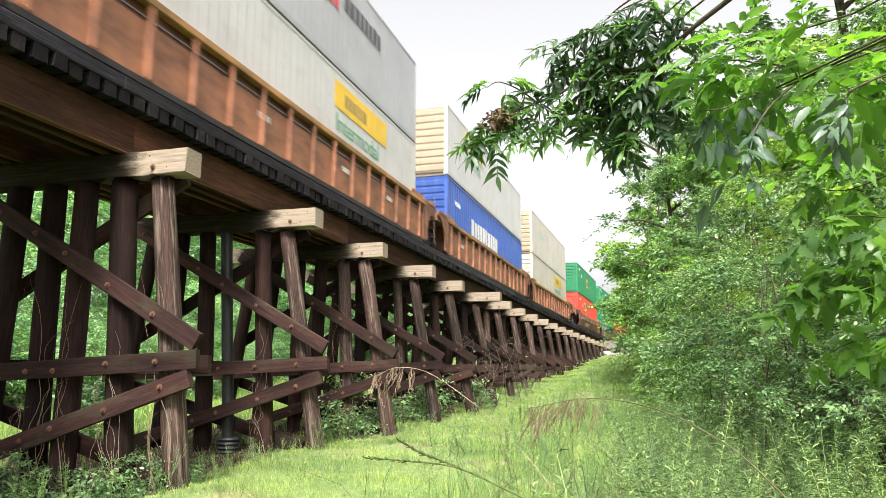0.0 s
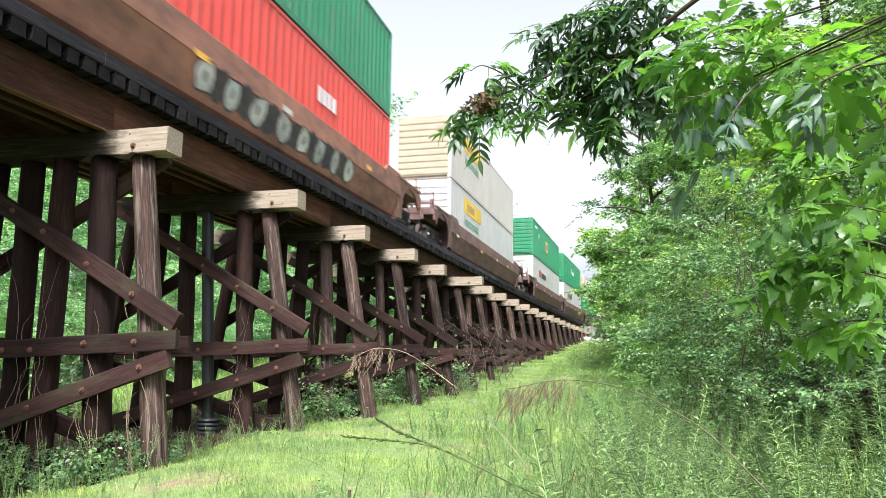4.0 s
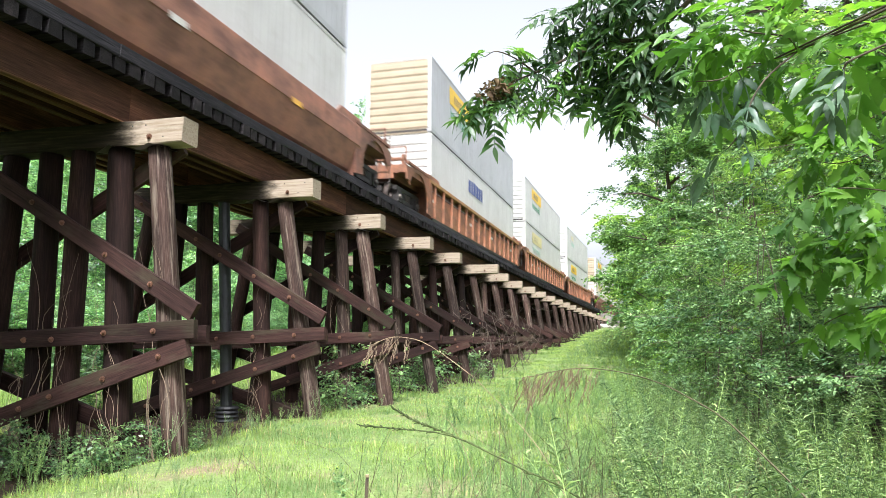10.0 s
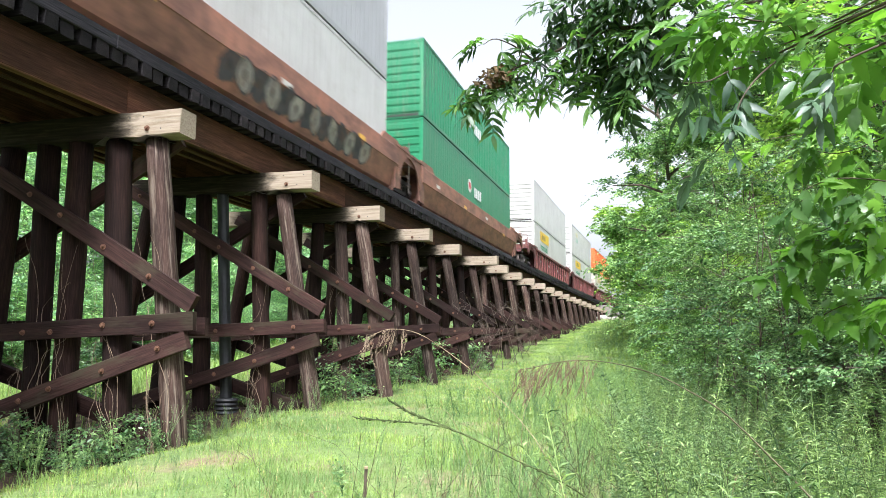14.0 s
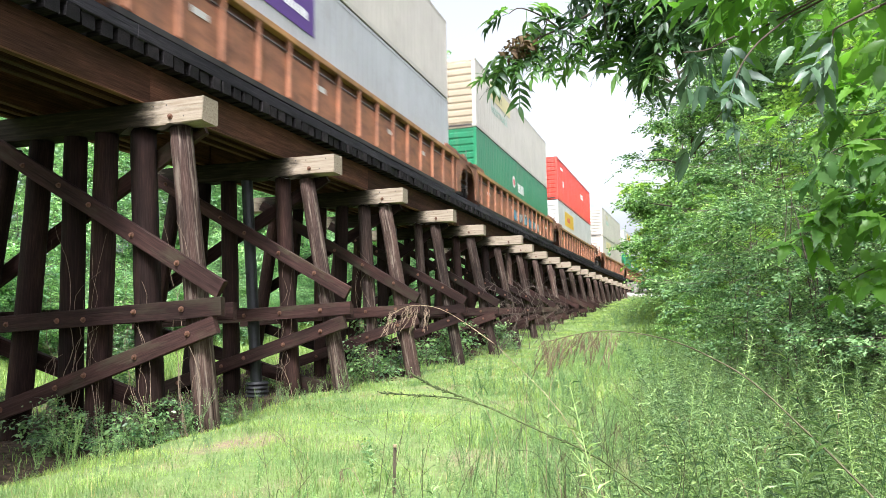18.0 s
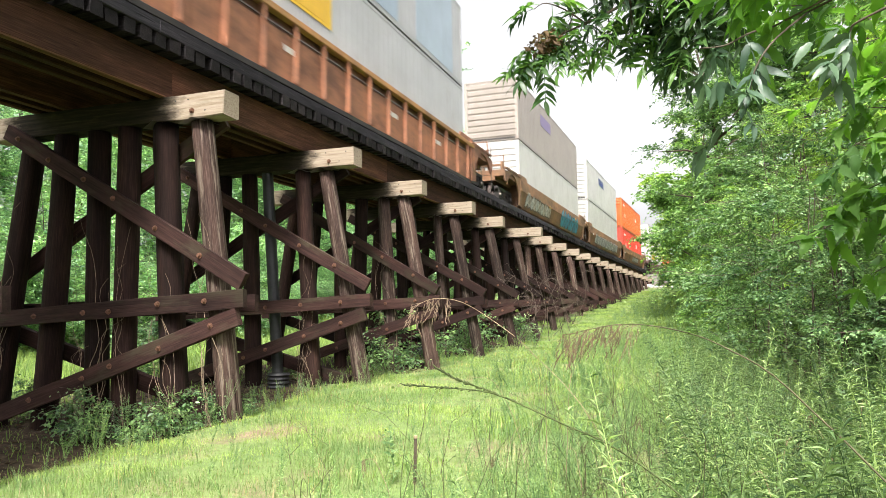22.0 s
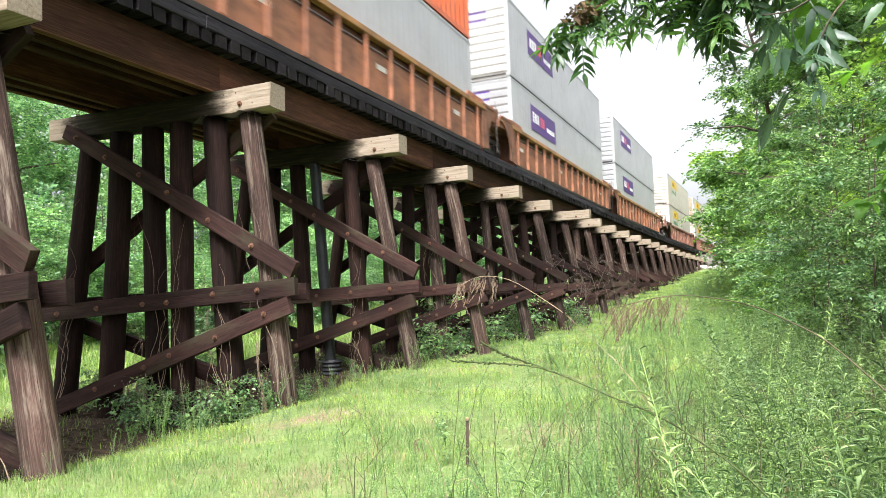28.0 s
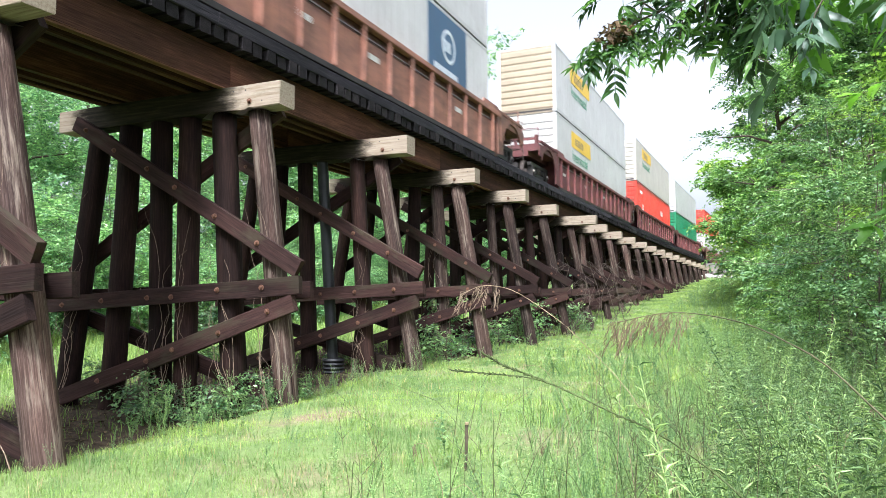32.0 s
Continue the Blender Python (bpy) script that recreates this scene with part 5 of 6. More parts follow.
def tree_meshes(seed, height, radius, base, clumps, per, leaf, mat, spread=0.5, stems=1, fine=False, width=0.5):
    """Trunk with limbs, and a ragged crown of leaves in clumps; the origin is at the foot."""
    rng = np.random.default_rng(seed)
    rnd = random.Random(seed)
    bm = bmesh.new()
    tips = []
    for s in range(stems):
        fx, fy = (0, 0) if stems == 1 else (rnd.uniform(-0.5, 0.5) * radius, rnd.uniform(-0.5, 0.5) * radius)
        top = height * rnd.uniform(0.75, 0.95)
        bx, by = rnd.uniform(-0.1, 0.1) * height, rnd.uniform(-0.1, 0.1) * height
        at = lambda t: Vector((fx + bx * (t ** 1.5) + 0.02 * height * math.sin(t * 9 + s), fy + by * (t ** 1.5), -0.3 + (top + 0.3) * t))
        r0 = max(0.018, height * 0.014 / (stems ** 0.6))
        tube(bm, [at(t) for t in np.linspace(0, 1, 9)], r0, r0 * 0.25, 7)
        for k in range(9 if stems == 1 else 4):
            t = rnd.uniform(max(base / height, 0.1) + 0.05, 0.95)
            p = at(t)
            a = rnd.uniform(0, math.tau)
            reach = radius * rnd.uniform(0.5, 1.0) * (1 - 0.5 * abs(t - 0.5))
            q = p + Vector((math.cos(a) * reach, math.sin(a) * reach, reach * rnd.uniform(0.1, 0.6)))
            mid = p.lerp(q, 0.5) + Vector((0, 0, 0.1 * reach))
            tube(bm, [p, mid, q], r0 * 0.4, r0 * 0.1, 5)
            tips += [tuple(q), tuple(mid), tuple(p.lerp(q, 0.8))]
    pts = []
    while len(pts) < clumps:
        u = rng.uniform(-1, 1, 3)
        d = np.linalg.norm(u)
        if d > 1 or d < 0.4:
            continue
        z = base + (height - base) * (u[2] + 1) / 2
        rr = radius * (0.8 + 0.75 * noise.noise((u[0] * 1.6 + seed, u[1] * 1.6, u[2] * 2.6)))
        c = np.array((u[0] * rr, u[1] * rr, z + 0.10 * height * noise.noise((u[0] * 2 + seed, u[1] * 2, 7.0))))
        # a billow of foliage: leaves on its upper and outer side, bare underneath
        big = radius * rng.uniform(0.16, 0.36)
        for _ in range(rng.integers(5, 10)):
            w = rng.normal(0, 1, 3)
            w /= np.linalg.norm(w)
            w[2] = abs(w[2]) * 0.75 - 0.18
            pts.append(tuple(c + w * big))
    pts += tips
    p, ax, up, sz, (t0, t1) = crown_sprays(rng, pts, per, spread, leaf)
    for i in range(0, len(t0), 2):
        tube(bm, [Vector(t0[i]), Vector(t1[i])], 0.012 * spread + 0.002, 0.002, 3)
    k = p[:, 2] > 0.05
    v, f = leaf_arrays(p[k], ax[k], up[k], sz[k], width) if fine else simple_leaves(p[k], ax[k], up[k], sz[k], width)
    return to_mesh(bm, "trunk", BARK), raw_mesh("crown", v, f, mat)


def plant_tree(meshes, name, label, category, group, x, y, turn, scale=1.0):
    t = thing(name, label, category, group, m=pose(x, y, ground_z(x, y) - 0.05, 0, 0, turn) @ Matrix.Scale(scale, 4))
    part("trunk", meshes[0], None, t)
    part("crown", meshes[1], None, t)
    return t


rr = random.Random(5)
NEAR = [tree_meshes(11, 4.3, 1.5, 0.75, 100, 150, 0.064, LEAF, 0.20, 9, True, 0.42), tree_meshes(12, 3.6, 1.5, 0.65, 100, 150, 0.052, LEAF_DEEP, 0.19, 9, True), tree_meshes(13, 5.2, 1.7, 0.9, 105, 150, 0.056, LEAF_DEEP, 0.22, 8, True), tree_meshes(17, 4.4, 1.6, 0.5, 105, 150, 0.060, LEAF_PALE, 0.21, 8, True, 0.36)]
MID = [tree_meshes(14, 4.4, 1.7, 0.2, 62, 100, 0.10, LEAF, 0.27, 5), tree_meshes(15, 3.6, 1.6, 0.1, 58, 100, 0.10, LEAF_PALE, 0.26, 5), tree_meshes(16, 5.4, 1.8, 0.3, 66, 100, 0.11, LEAF_DEEP, 0.3, 4)]
TALL = [tree_meshes(21, 11.0, 3.0, 1.2, 165, 150, 0.155, LEAF, 0.42), tree_meshes(22, 13.0, 3.2, 1.6, 175, 150, 0.155, LEAF_DEEP, 0.44), tree_meshes(23, 9.5, 2.7, 0.8, 155, 150, 0.15, LEAF_PALE, 0.40)]
FAR = [tree_meshes(24, 10.0, 3.0, 0.4, 140, 85, 0.24, LEAF, 0.5), tree_meshes(25, 11.5, 3.1, 0.4, 140, 85, 0.24, LEAF_PALE, 0.5)]
WOOD = [tree_meshes(31, 18, 4.2, 0.3, 230, 90, 0.21, LEAF_VINE, 0.75), tree_meshes(32, 15, 4.0, 0.1, 230, 90, 0.20, LEAF_VINE, 0.75)]
UNDER = [tree_meshes(41, 3.6, 2.6, 0.0, 150, 130, 0.088, LEAF_VINE, 0.32, 5), tree_meshes(42, 2.6, 2.8, 0.0, 150, 130, 0.084, LEAF_VINE, 0.32, 5)]

BUSH = ("bush", "leafy green bush at the edge of the thicket", "bush", "thicket bushes")
for kind, x, y, s in ((1, 2.6, 6.3, 0.8), (2, 3.1, 8.2, 1.0), (1, 1.55, 9.2, 0.9), (1, 3.2, 11.5, 1.1), (2, 1.75, 12.6, 0.9), (3, 2.9, 15.4, 1.25), (0, 1.55, 17.5, 0.95), (2, 4.6, 7.2, 1.1), (0, 4.8, 10.4, 1.2)):
    plant_tree(NEAR[kind], *BUSH, x, y, rr.uniform(0, 360), s)
y, i = 20.5, 0
while y < 92:
    x = 1.6 + bend(y)[0] * 0.8 - 0.012 * (y - 20)
    plant_tree(MID[i % 3], *BUSH, x + rr.uniform(-0.4, 0.5), y, rr.uniform(0, 360), rr.uniform(0.8, 1.2))
    y, i = y + 3.4, i + 1
TREE = ("tree", "tall leafy green tree in summer foliage", "tree", "trees beside the line")
for i, (x, y, s) in enumerate(((5.2, 8.5, 0.9), (4.6, 13.0, 0.95), (5.6, 17.5, 1.1), (3.0, 21.5, 0.9), (4.8, 26.0, 1.1), (1.9, 29.5, 0.92), (4.2, 34.5, 1.1))):
    plant_tree(TALL[(i * 2) % 3], *TREE, x, y, rr.uniform(0, 360), s)
y, i = 40.0, 0
while y < 118:
    plant_tree(FAR[i % 2], *TREE, 0.9 + bend(y)[0] * 0.55 + rr.uniform(-0.7, 2.2), y, rr.uniform(0, 360), rr.uniform(0.85, 1.1))
    y, i = y + 5.2, i + 1
y, i = 0.0, 0
while y < 120:
    plant_tree(WOOD[i % 2], "tree", "tall broadleaf tree of the wood behind the trestle", "tree", "trees of the wood", -28 + rr.uniform(-3, 1.5), y, rr.uniform(0, 360), rr.uniform(0.8, 1.1))
    y, i = y + 5.5, i + 1
y, i = 2.0, 1
while y < 120:
    plant_tree(WOOD[i % 2], "tree", "tall broadleaf tree of the wood behind the trestle", "tree", "trees of the wood", -35 + rr.uniform(-2, 2), y, rr.uniform(0, 360), rr.uniform(0.95, 1.25))
    y, i = y + 6.0, i + 1
y, i = 4.0, 0
while y < 84:
    plant_tree(UNDER[i % 2], "bush", "vine-covered green bush behind the trestle", "bush", "undergrowth behind the trestle", -24.5 + rr.uniform(-1, 1), y, rr.uniform(0, 360), rr.uniform(1.5, 2.3))
    y, i = y + 5.0, i + 1
y, i = 3.0, 0
while y < 70:
    plant_tree(UNDER[i % 2], "bush", "bright green undergrowth behind the trestle", "bush", "undergrowth behind the trestle", -21.8 + rr.uniform(-1.5, 1.7), y, rr.uniform(0, 360), rr.uniform(0.8, 1.2))
    y, i = y + 3.2, i + 1
for x, y in ((-17, 45), (-17, 92), (-2, 150), (14, 140), (-22, 150), (5, 124), (9, 112)):
    plant_tree(WOOD[int(abs(x)) % 2], "tree", "tall broadleaf tree far along the line", "tree", "trees far along the line", x, y, rr.uniform(0, 360), 1.15)
# shrubs among the feet of the piles
FOOT = [tree_meshes(51, 0.95, 0.5, 0.12, 10, 12, 0.090, LEAF_DEEP, 0.14, 6, True, 0.6), tree_meshes(52, 1.5, 0.62, 0.15, 18, 16, 0.095, LEAF_DEEP, 0.16, 5, True, 0.6)]
for i, (x, y, s) in enumerate(((-7.15, 8.5, 0.8), (-6.75, 9.0, 0.55), (-8.5, 8.35, 0.85), (-8.0, 8.6, 0.5), (-6.35, 9.3, 0.45), (-10.6, 9.6, 0.6), (-6.9, 16.2, 0.95), (-7.1, 17.9, 1.25), (-7.0, 20.6, 0.8), (-7.1, 23.2, 1.1), (-7.4, 24.6, 1.1), (-12.0, 13.5, 1.1), (-13.2, 8.0, 0.9), (-6.2, 28.0, 0.9), (-8.4, 13.9, 0.5))):
    plant_tree(FOOT[i % 2], "shrub", "small leafy shrub among the timber posts", "shrub", "shrubs under the trestle", x, y, rr.uniform(0, 360), s)


def strip_grass(name, label, seed, n, x0, x1, y0, y1, power, h0, h1, mat, wide=0.004):
    """Thin bent blades over a strip of ground, denser near its start."""
    rng = np.random.default_rng(seed)
    y = y0 + (y1 - y0) * rng.uniform(0, 1, n) ** power
    x = rng.uniform(0, 1, n) * (x1 - x0) + x0 + 0.00032 * np.maximum(y - 8, 0) ** 2
    ok = np.hypot(x, y) > 1.5
    x, y = x[ok], y[ok]
    patch = np.array([noise.noise((a * 0.7, b * 0.7, 2.0)) + 0.5 * noise.noise((a * 2.3, b * 2.3, 5.0)) for a, b in zip(x, y)])
    ok = rng.uniform(-0.9, 0.5, len(x)) < patch + 0.25
    x, y, patch = x[ok], y[ok], patch[ok]
    z = np.array([ground_z(a, b) for a, b in zip(x, y)])
    tall = (h0 + (h1 - h0) * np.clip(patch + 0.4, 0, 1)) * rng.uniform(0.5, 1.6, len(x))
    wid = wide * (0.7 + 0.10 * y)
    a = rng.uniform(0, math.tau, len(x))
    d = np.stack([np.cos(a), np.sin(a), np.zeros_like(a)], 1)
    s = np.stack([-np.sin(a), np.cos(a), np.zeros_like(a)], 1) * wid[:, None]
    p = np.stack([x, y, z - 0.01], 1)
    bendy = rng.uniform(0.2, 0.9, len(x))[:, None] * tall[:, None]
    up = np.array([0, 0, 1])
    m = p + d * bendy * 0.3 + up * tall[:, None] * 0.55
    t = p + d * bendy + up * tall[:, None] * 0.9
    v = np.stack([p - s, p + s, m - s * 0.7, m + s * 0.7, t], 1).reshape(-1, 3)
    o = np.arange(len(x))[:, None] * 5
    f = np.concatenate([o + np.array([[0, 1, 3]]), o + np.array([[0, 3, 2]]), o + np.array([[2, 3, 4]])])
    return tagged(new(name, raw_mesh(name, v, f, mat)), label, "grass", kind="stuff")


strip_grass("grass", "pale yellow-green grass strip beside the trestle", 77, 400000, -6.6, 1.4, 1.8, 80, 2.2, 0.03, 0.11, GRASS, 0.0017)
strip_grass("straw", "dry straw-coloured blades in the grass", 78, 9000, -6.4, 0.6, 2.0, 34, 1.9, 0.06, 0.17, STRAW, 0.0016)
strip_grass("tall_grass", "tall green grass tufts", 79, 16000, -2.6, 2.6, 2.6, 60, 1.4, 0.10, 0.28, TALL_GRASS, 0.0022)
strip_grass("grass_under_trestle", "sparse grass on the bare soil under the trestle", 80, 9000, -11.5, -6.4, 3, 40, 1.2, 0.06, 0.20, TALL_GRASS, 0.003)
strip_grass("grass_behind_trestle", "tall bright grass in the clearing behind the trestle", 81, 75000, -24, -11.2, 2.5, 60, 1.4, 0.18, 0.50, GRASS, 0.004)


def herb_mesh(seed, h, leaf, width, mat, spiral=2.4, per_m=46, rise=0.55, branches=0):
    """One leafy herb: a thin stem set with leaves all the way up."""
    rng = np.random.default_rng(seed)
    P, A, U, S, lines = [], [], [], [], []
    for b in range(1 + branches):
        lean = rng.normal(0, 0.10 + 0.1 * (b > 0), 2)
        start = 0.0 if b == 0 else rng.uniform(0.3, 0.6)
        k = int(h * (1 - start) * per_m)
        t = np.linspace(start + 0.08, 1, k)
        pos = lambda t: np.stack([lean[0] * (t - start) ** 1.4 * h * 1.5, lean[1] * (t - start) ** 1.4 * h * 1.5, h * t], 1)
        a = np.arange(k) * spiral + rng.uniform(0, 6)
        P.append(pos(t))
        A.append(np.stack([np.cos(a), np.sin(a), rise + 0.5 * t + rng.normal(0, 0.2, k)], 1))
        U.append(np.tile([0, 0, 1.0], (k, 1)) + rng.normal(0, 0.25, (k, 3)))
        S.append(leaf * (1.1 - 0.6 * t) * rng.uniform(0.75, 1.25, k))
        lines.append(pos(np.linspace(start, 1, 5)))
    v, f = leaf_arrays(np.concatenate(P), np.concatenate(A), np.concatenate(U), np.concatenate(S), width, 0.1, 0.3)
    for l in lines:
        q = len(v)
        r = np.linspace(0.0035, 0.0012, 5)[:, None]
        v = np.concatenate([v, l + r * np.array([[1, 0, 0]]), l + r * np.array([[-0.5, 0.87, 0]]), l + r * np.array([[-0.5, -0.87, 0]])])
        f = np.concatenate([f] + [np.array([[q + j + 5 * a, q + j + 5 * b, q + j + 1 + 5 * b], [q + j + 5 * a, q + j + 1 + 5 * b, q + j + 1 + 5 * a]]) for j in range(4) for a, b in ((0, 1), (1, 2), (2, 0))])
    return v, f


HERBS = [herb_mesh(61, 0.95, 0.068, 0.15, WEED, per_m=115, rise=0.25), herb_mesh(62, 0.75, 0.034, 0.36, WEED, per_m=80, rise=0.4, branches=4), herb_mesh(63, 1.10, 0.074, 0.14, WEED, per_m=105, rise=0.3, branches=1), herb_mesh(64, 0.55, 0.044, 0.45, WEED, 2.0, 56, 0.3, 4), herb_mesh(65, 0.40, 0.036, 0.5, WEED, 2.2, 60, 0.2, 4)]


def herb_field(name, label, seed, n, place, mat, kinds, clumpy=False):
    """Many herbs scattered by place(rng), joined into one field."""
    rng = np.random.default_rng(seed)
    V, F, o = [], [], 0
    for i in range(n):
        x, y, s = place(rng)
        if math.hypot(x, y) < 1.75 or (clumpy and noise.noise((x * 1.25, y * 1.0, 3.0)) < -0.14):
            continue
        v, f = HERBS[kinds[i % len(kinds)]]
        a = rng.uniform(0, math.tau)
        tilt = rng.normal(0, 0.2, 2)
        c, sn = math.cos(a), math.sin(a)
        w = np.stack([v[:, 0] * c - v[:, 1] * sn + tilt[0] * v[:, 2], v[:, 0] * sn + v[:, 1] * c + tilt[1] * v[:, 2], v[:, 2]], 1) * s
        V.append(w + np.array([x, y, ground_z(x, y) - 0.01]))
        F.append(f + o)
        o += len(v)
    return tagged(new(name, raw_mesh(name, np.concatenate(V), np.concatenate(F), mat)), label, "weeds", kind="stuff")


def by_thicket(rng):
    y = 1.9 + 13 * rng.uniform() ** 1.5
    return rng.uniform(-0.25, 2.3) + 0.02 * y, y, rng.uniform(0.7, 1.25)


def on_verge(rng):
    y = 2.6 + 24 * rng.uniform() ** 1.4
    return rng.normal(-0.75, 0.95) + 0.012 * y, y, rng.uniform(0.35, 0.85)


def near_verge(rng):
    y = 2.7 + 8.5 * rng.uniform() ** 1.2
    x = min(rng.normal(-0.55, 0.85), 0.6)
    return x, y, rng.uniform(0.45, 1.0) * min(max(1.0 + 0.35 * (x + 0.6), 0.4), 1.1)


def far_verge(rng):
    y = 12 + 70 * rng.uniform() ** 1.3
    return rng.uniform(-3.6, 1.2) - 0.01 * y + bend(y)[0], y, rng.uniform(0.6, 1.2) * (1 + 0.008 * y)


def in_strip(rng):
    y = 3.0 + 22 * rng.uniform() ** 1.3
    return rng.uniform(-6.6, -1.0), y, rng.uniform(0.16, 0.5)


def by_piles(rng):
    y = 6 + 60 * rng.uniform() ** 1.4
    return -6.1 + rng.normal(0, 0.45) + bend(y)[0], y, rng.uniform(0.35, 0.9)


herb_field("weeds", "tall green leafy weeds at the foot of the thicket", 91, 1250, by_thicket, WEED, (0, 2, 1, 0, 3, 1), True)
herb_field("verge_weeds", "mixed green weeds on the verge", 92, 1250, on_verge, WEED_PALE, (1, 3, 4, 1, 4, 3, 0))
herb_field("mixed_weeds", "low mixed green weeds between grass and thicket", 96, 850, near_verge, WEED_PALE, (3, 1, 4, 3, 4), True)
herb_field("far_weeds", "green weeds along the far verge", 93, 1300, far_verge, WEED_PALE, (4, 3, 4))
herb_field("strip_weeds", "small weeds scattered in the grass strip", 94, 800, in_strip, WEED_PALE, (4, 4, 3, 1))
herb_field("foot_weeds", "weeds along the feet of the timber posts", 95, 330, by_piles, WEED, (4, 3, 1))


# ---- overhanging branches near the camera ----
def near_leaf(seed, length, width, teeth=0.12, droop=0.25):
    """A large single leaflet with toothed edge, fold, droop and a drawn-out tip; it starts at the origin and points along +y."""
    rnd = random.Random(seed)
    n = 11
    rows = []
    curl = rnd.uniform(-0.25, 0.25)
    for i in range(n):
        t = i / (n - 1)
        w = width * 0.5 * math.sin(math.pi * min(t * 0.97 + 0.03, 1) ** 0.72) ** 1.1 * (1 + (teeth if i % 2 else -teeth))
        z = -droop * length * t * t
        lift = 0.28 * w
        y = length * t
        x = curl * width * t * t
        back = 0.05 * length if i % 2 else 0.0
        rows.append(((x - w, y - back, z + lift + rnd.uniform(-0.05, 0.05) * width), (x, y, z), (x + w, y - back, z + lift + rnd.uniform(-0.05, 0.05) * width)))
    return [v for r in rows for v in r], [f for i in range(n - 1) for f in ((3 * i, 3 * i + 1, 3 * i + 4, 3 * i + 3), (3 * i + 1, 3 * i + 2, 3 * i + 5, 3 * i + 4))]


def compound(seed, pairs, rachis, length, width, mat, teeth=0.1, angle=55, droop=0.3, stem=0.0018):
    """A compound leaf: leaflets in pairs along a drooping stalk, and one at its tip. It starts at the origin and runs along +y."""
    rnd = random.Random(seed)
    V, F = [], []

    def put(m, k):
        v, f = near_leaf(seed * 50 + k, length * rnd.uniform(0.8, 1.15), width * rnd.uniform(0.85, 1.15), teeth, rnd.uniform(0.1, 0.4))
        o = len(V)
        V.extend(tuple(m @ Vector(p)) for p in v)
        F.extend(tuple(i + o for i in q) for q in f)

    at = lambda t: Vector((0.03 * rachis * math.sin(4 * t + seed), rachis * t, -droop * rachis * t * t))
    k = 0
    for i in range(pairs):
        t = 0.32 + 0.62 * i / max(pairs - 1, 1)
        for s in (-1, 1):
            p = at(t + rnd.uniform(-0.03, 0.03))
            put(Matrix.Translation(p) @ pose(0, 0, 0, rnd.uniform(-35, 5), rnd.uniform(-25, 25), -s * rnd.uniform(angle - 14, angle + 12)), k)
            k += 1
    put(Matrix.Translation(at(1.0)) @ pose(0, 0, 0, -25, 0, rnd.uniform(-10, 10)), k)
    st = [at(t) for t in np.linspace(0, 1, 6)]
    o = len(V)
    for p in st:
        V += [(p.x - stem, p.y, p.z), (p.x + stem, p.y, p.z)]
    F += [(o + 2 * i, o + 2 * i + 1, o + 2 * i + 3, o + 2 * i + 2) for i in range(5)]
    me = raw_mesh("leaf", V, F, mat)
    me.shade_smooth()
    return me


def curve_points(pts, n=24):
    """Points at even steps along a smooth line through pts."""
    pts = [Vector(p) for p in pts]
    out = []
    for i in range(n):
        t = i / (n - 1) * (len(pts) - 1)
        k = min(int(t), len(pts) - 2)
        u = t - k
        p0, p1, p2, p3 = pts[max(k - 1, 0)], pts[k], pts[k + 1], pts[min(k + 2, len(pts) - 1)]
        out.append(0.5 * ((2 * p1) + (p2 - p0) * u + (2 * p0 - 5 * p1 + 4 * p2 - p3) * u * u + (3 * p1 - p0 - 3 * p2 + p3) * u ** 3))
    return out


def limb(b, pts, r0, r1, name="twig", n=20, sides=6):
    bm = bmesh.new()
    line = curve_points(pts, n)
    tube(bm, line, r0, r1, sides)
    part(name, bm, TWIG, b, soft=True)
    return line


BOLE = (1.30, 0.35)            # the slender tree that carries the overhanging branches


def bough(b, start, r):
    """The bare inner length of a branch, from the bole to where its leaves begin."""
    s = Vector(start)
    p = Vector((*BOLE, s.z - 0.10))
    limb(b, [p, p.lerp(s, 0.5) + Vector((0, 0, 0.05)), s], r * 1.25, r, "limb", 8)


def hang_leaf(b, meshes, p, way, rnd, scale=1.0, down=0.5):
    """Hang one leaf at p so that it runs along way, sagging."""
    d = (Vector(way).normalized() + Vector((0, 0, -down * rnd.uniform(0.3, 1.3))) + Vector((rnd.uniform(-0.3, 0.3), rnd.uniform(-0.3, 0.3), 0))).normalized()
    x = d.cross(Vector((0, 0, 1)))
    x = x.normalized() if x.length > 0.05 else Vector((1, 0, 0))
    m = Matrix((x, d, x.cross(d))).transposed().to_4x4()
    part("leaf", meshes[rnd.randrange(len(meshes))], None, b, "", Matrix.Translation(p) @ m @ pose(0, 0, 0, 0, rnd.uniform(-40, 40), 0) @ Matrix.Scale(scale * rnd.uniform(0.8, 1.2), 4))


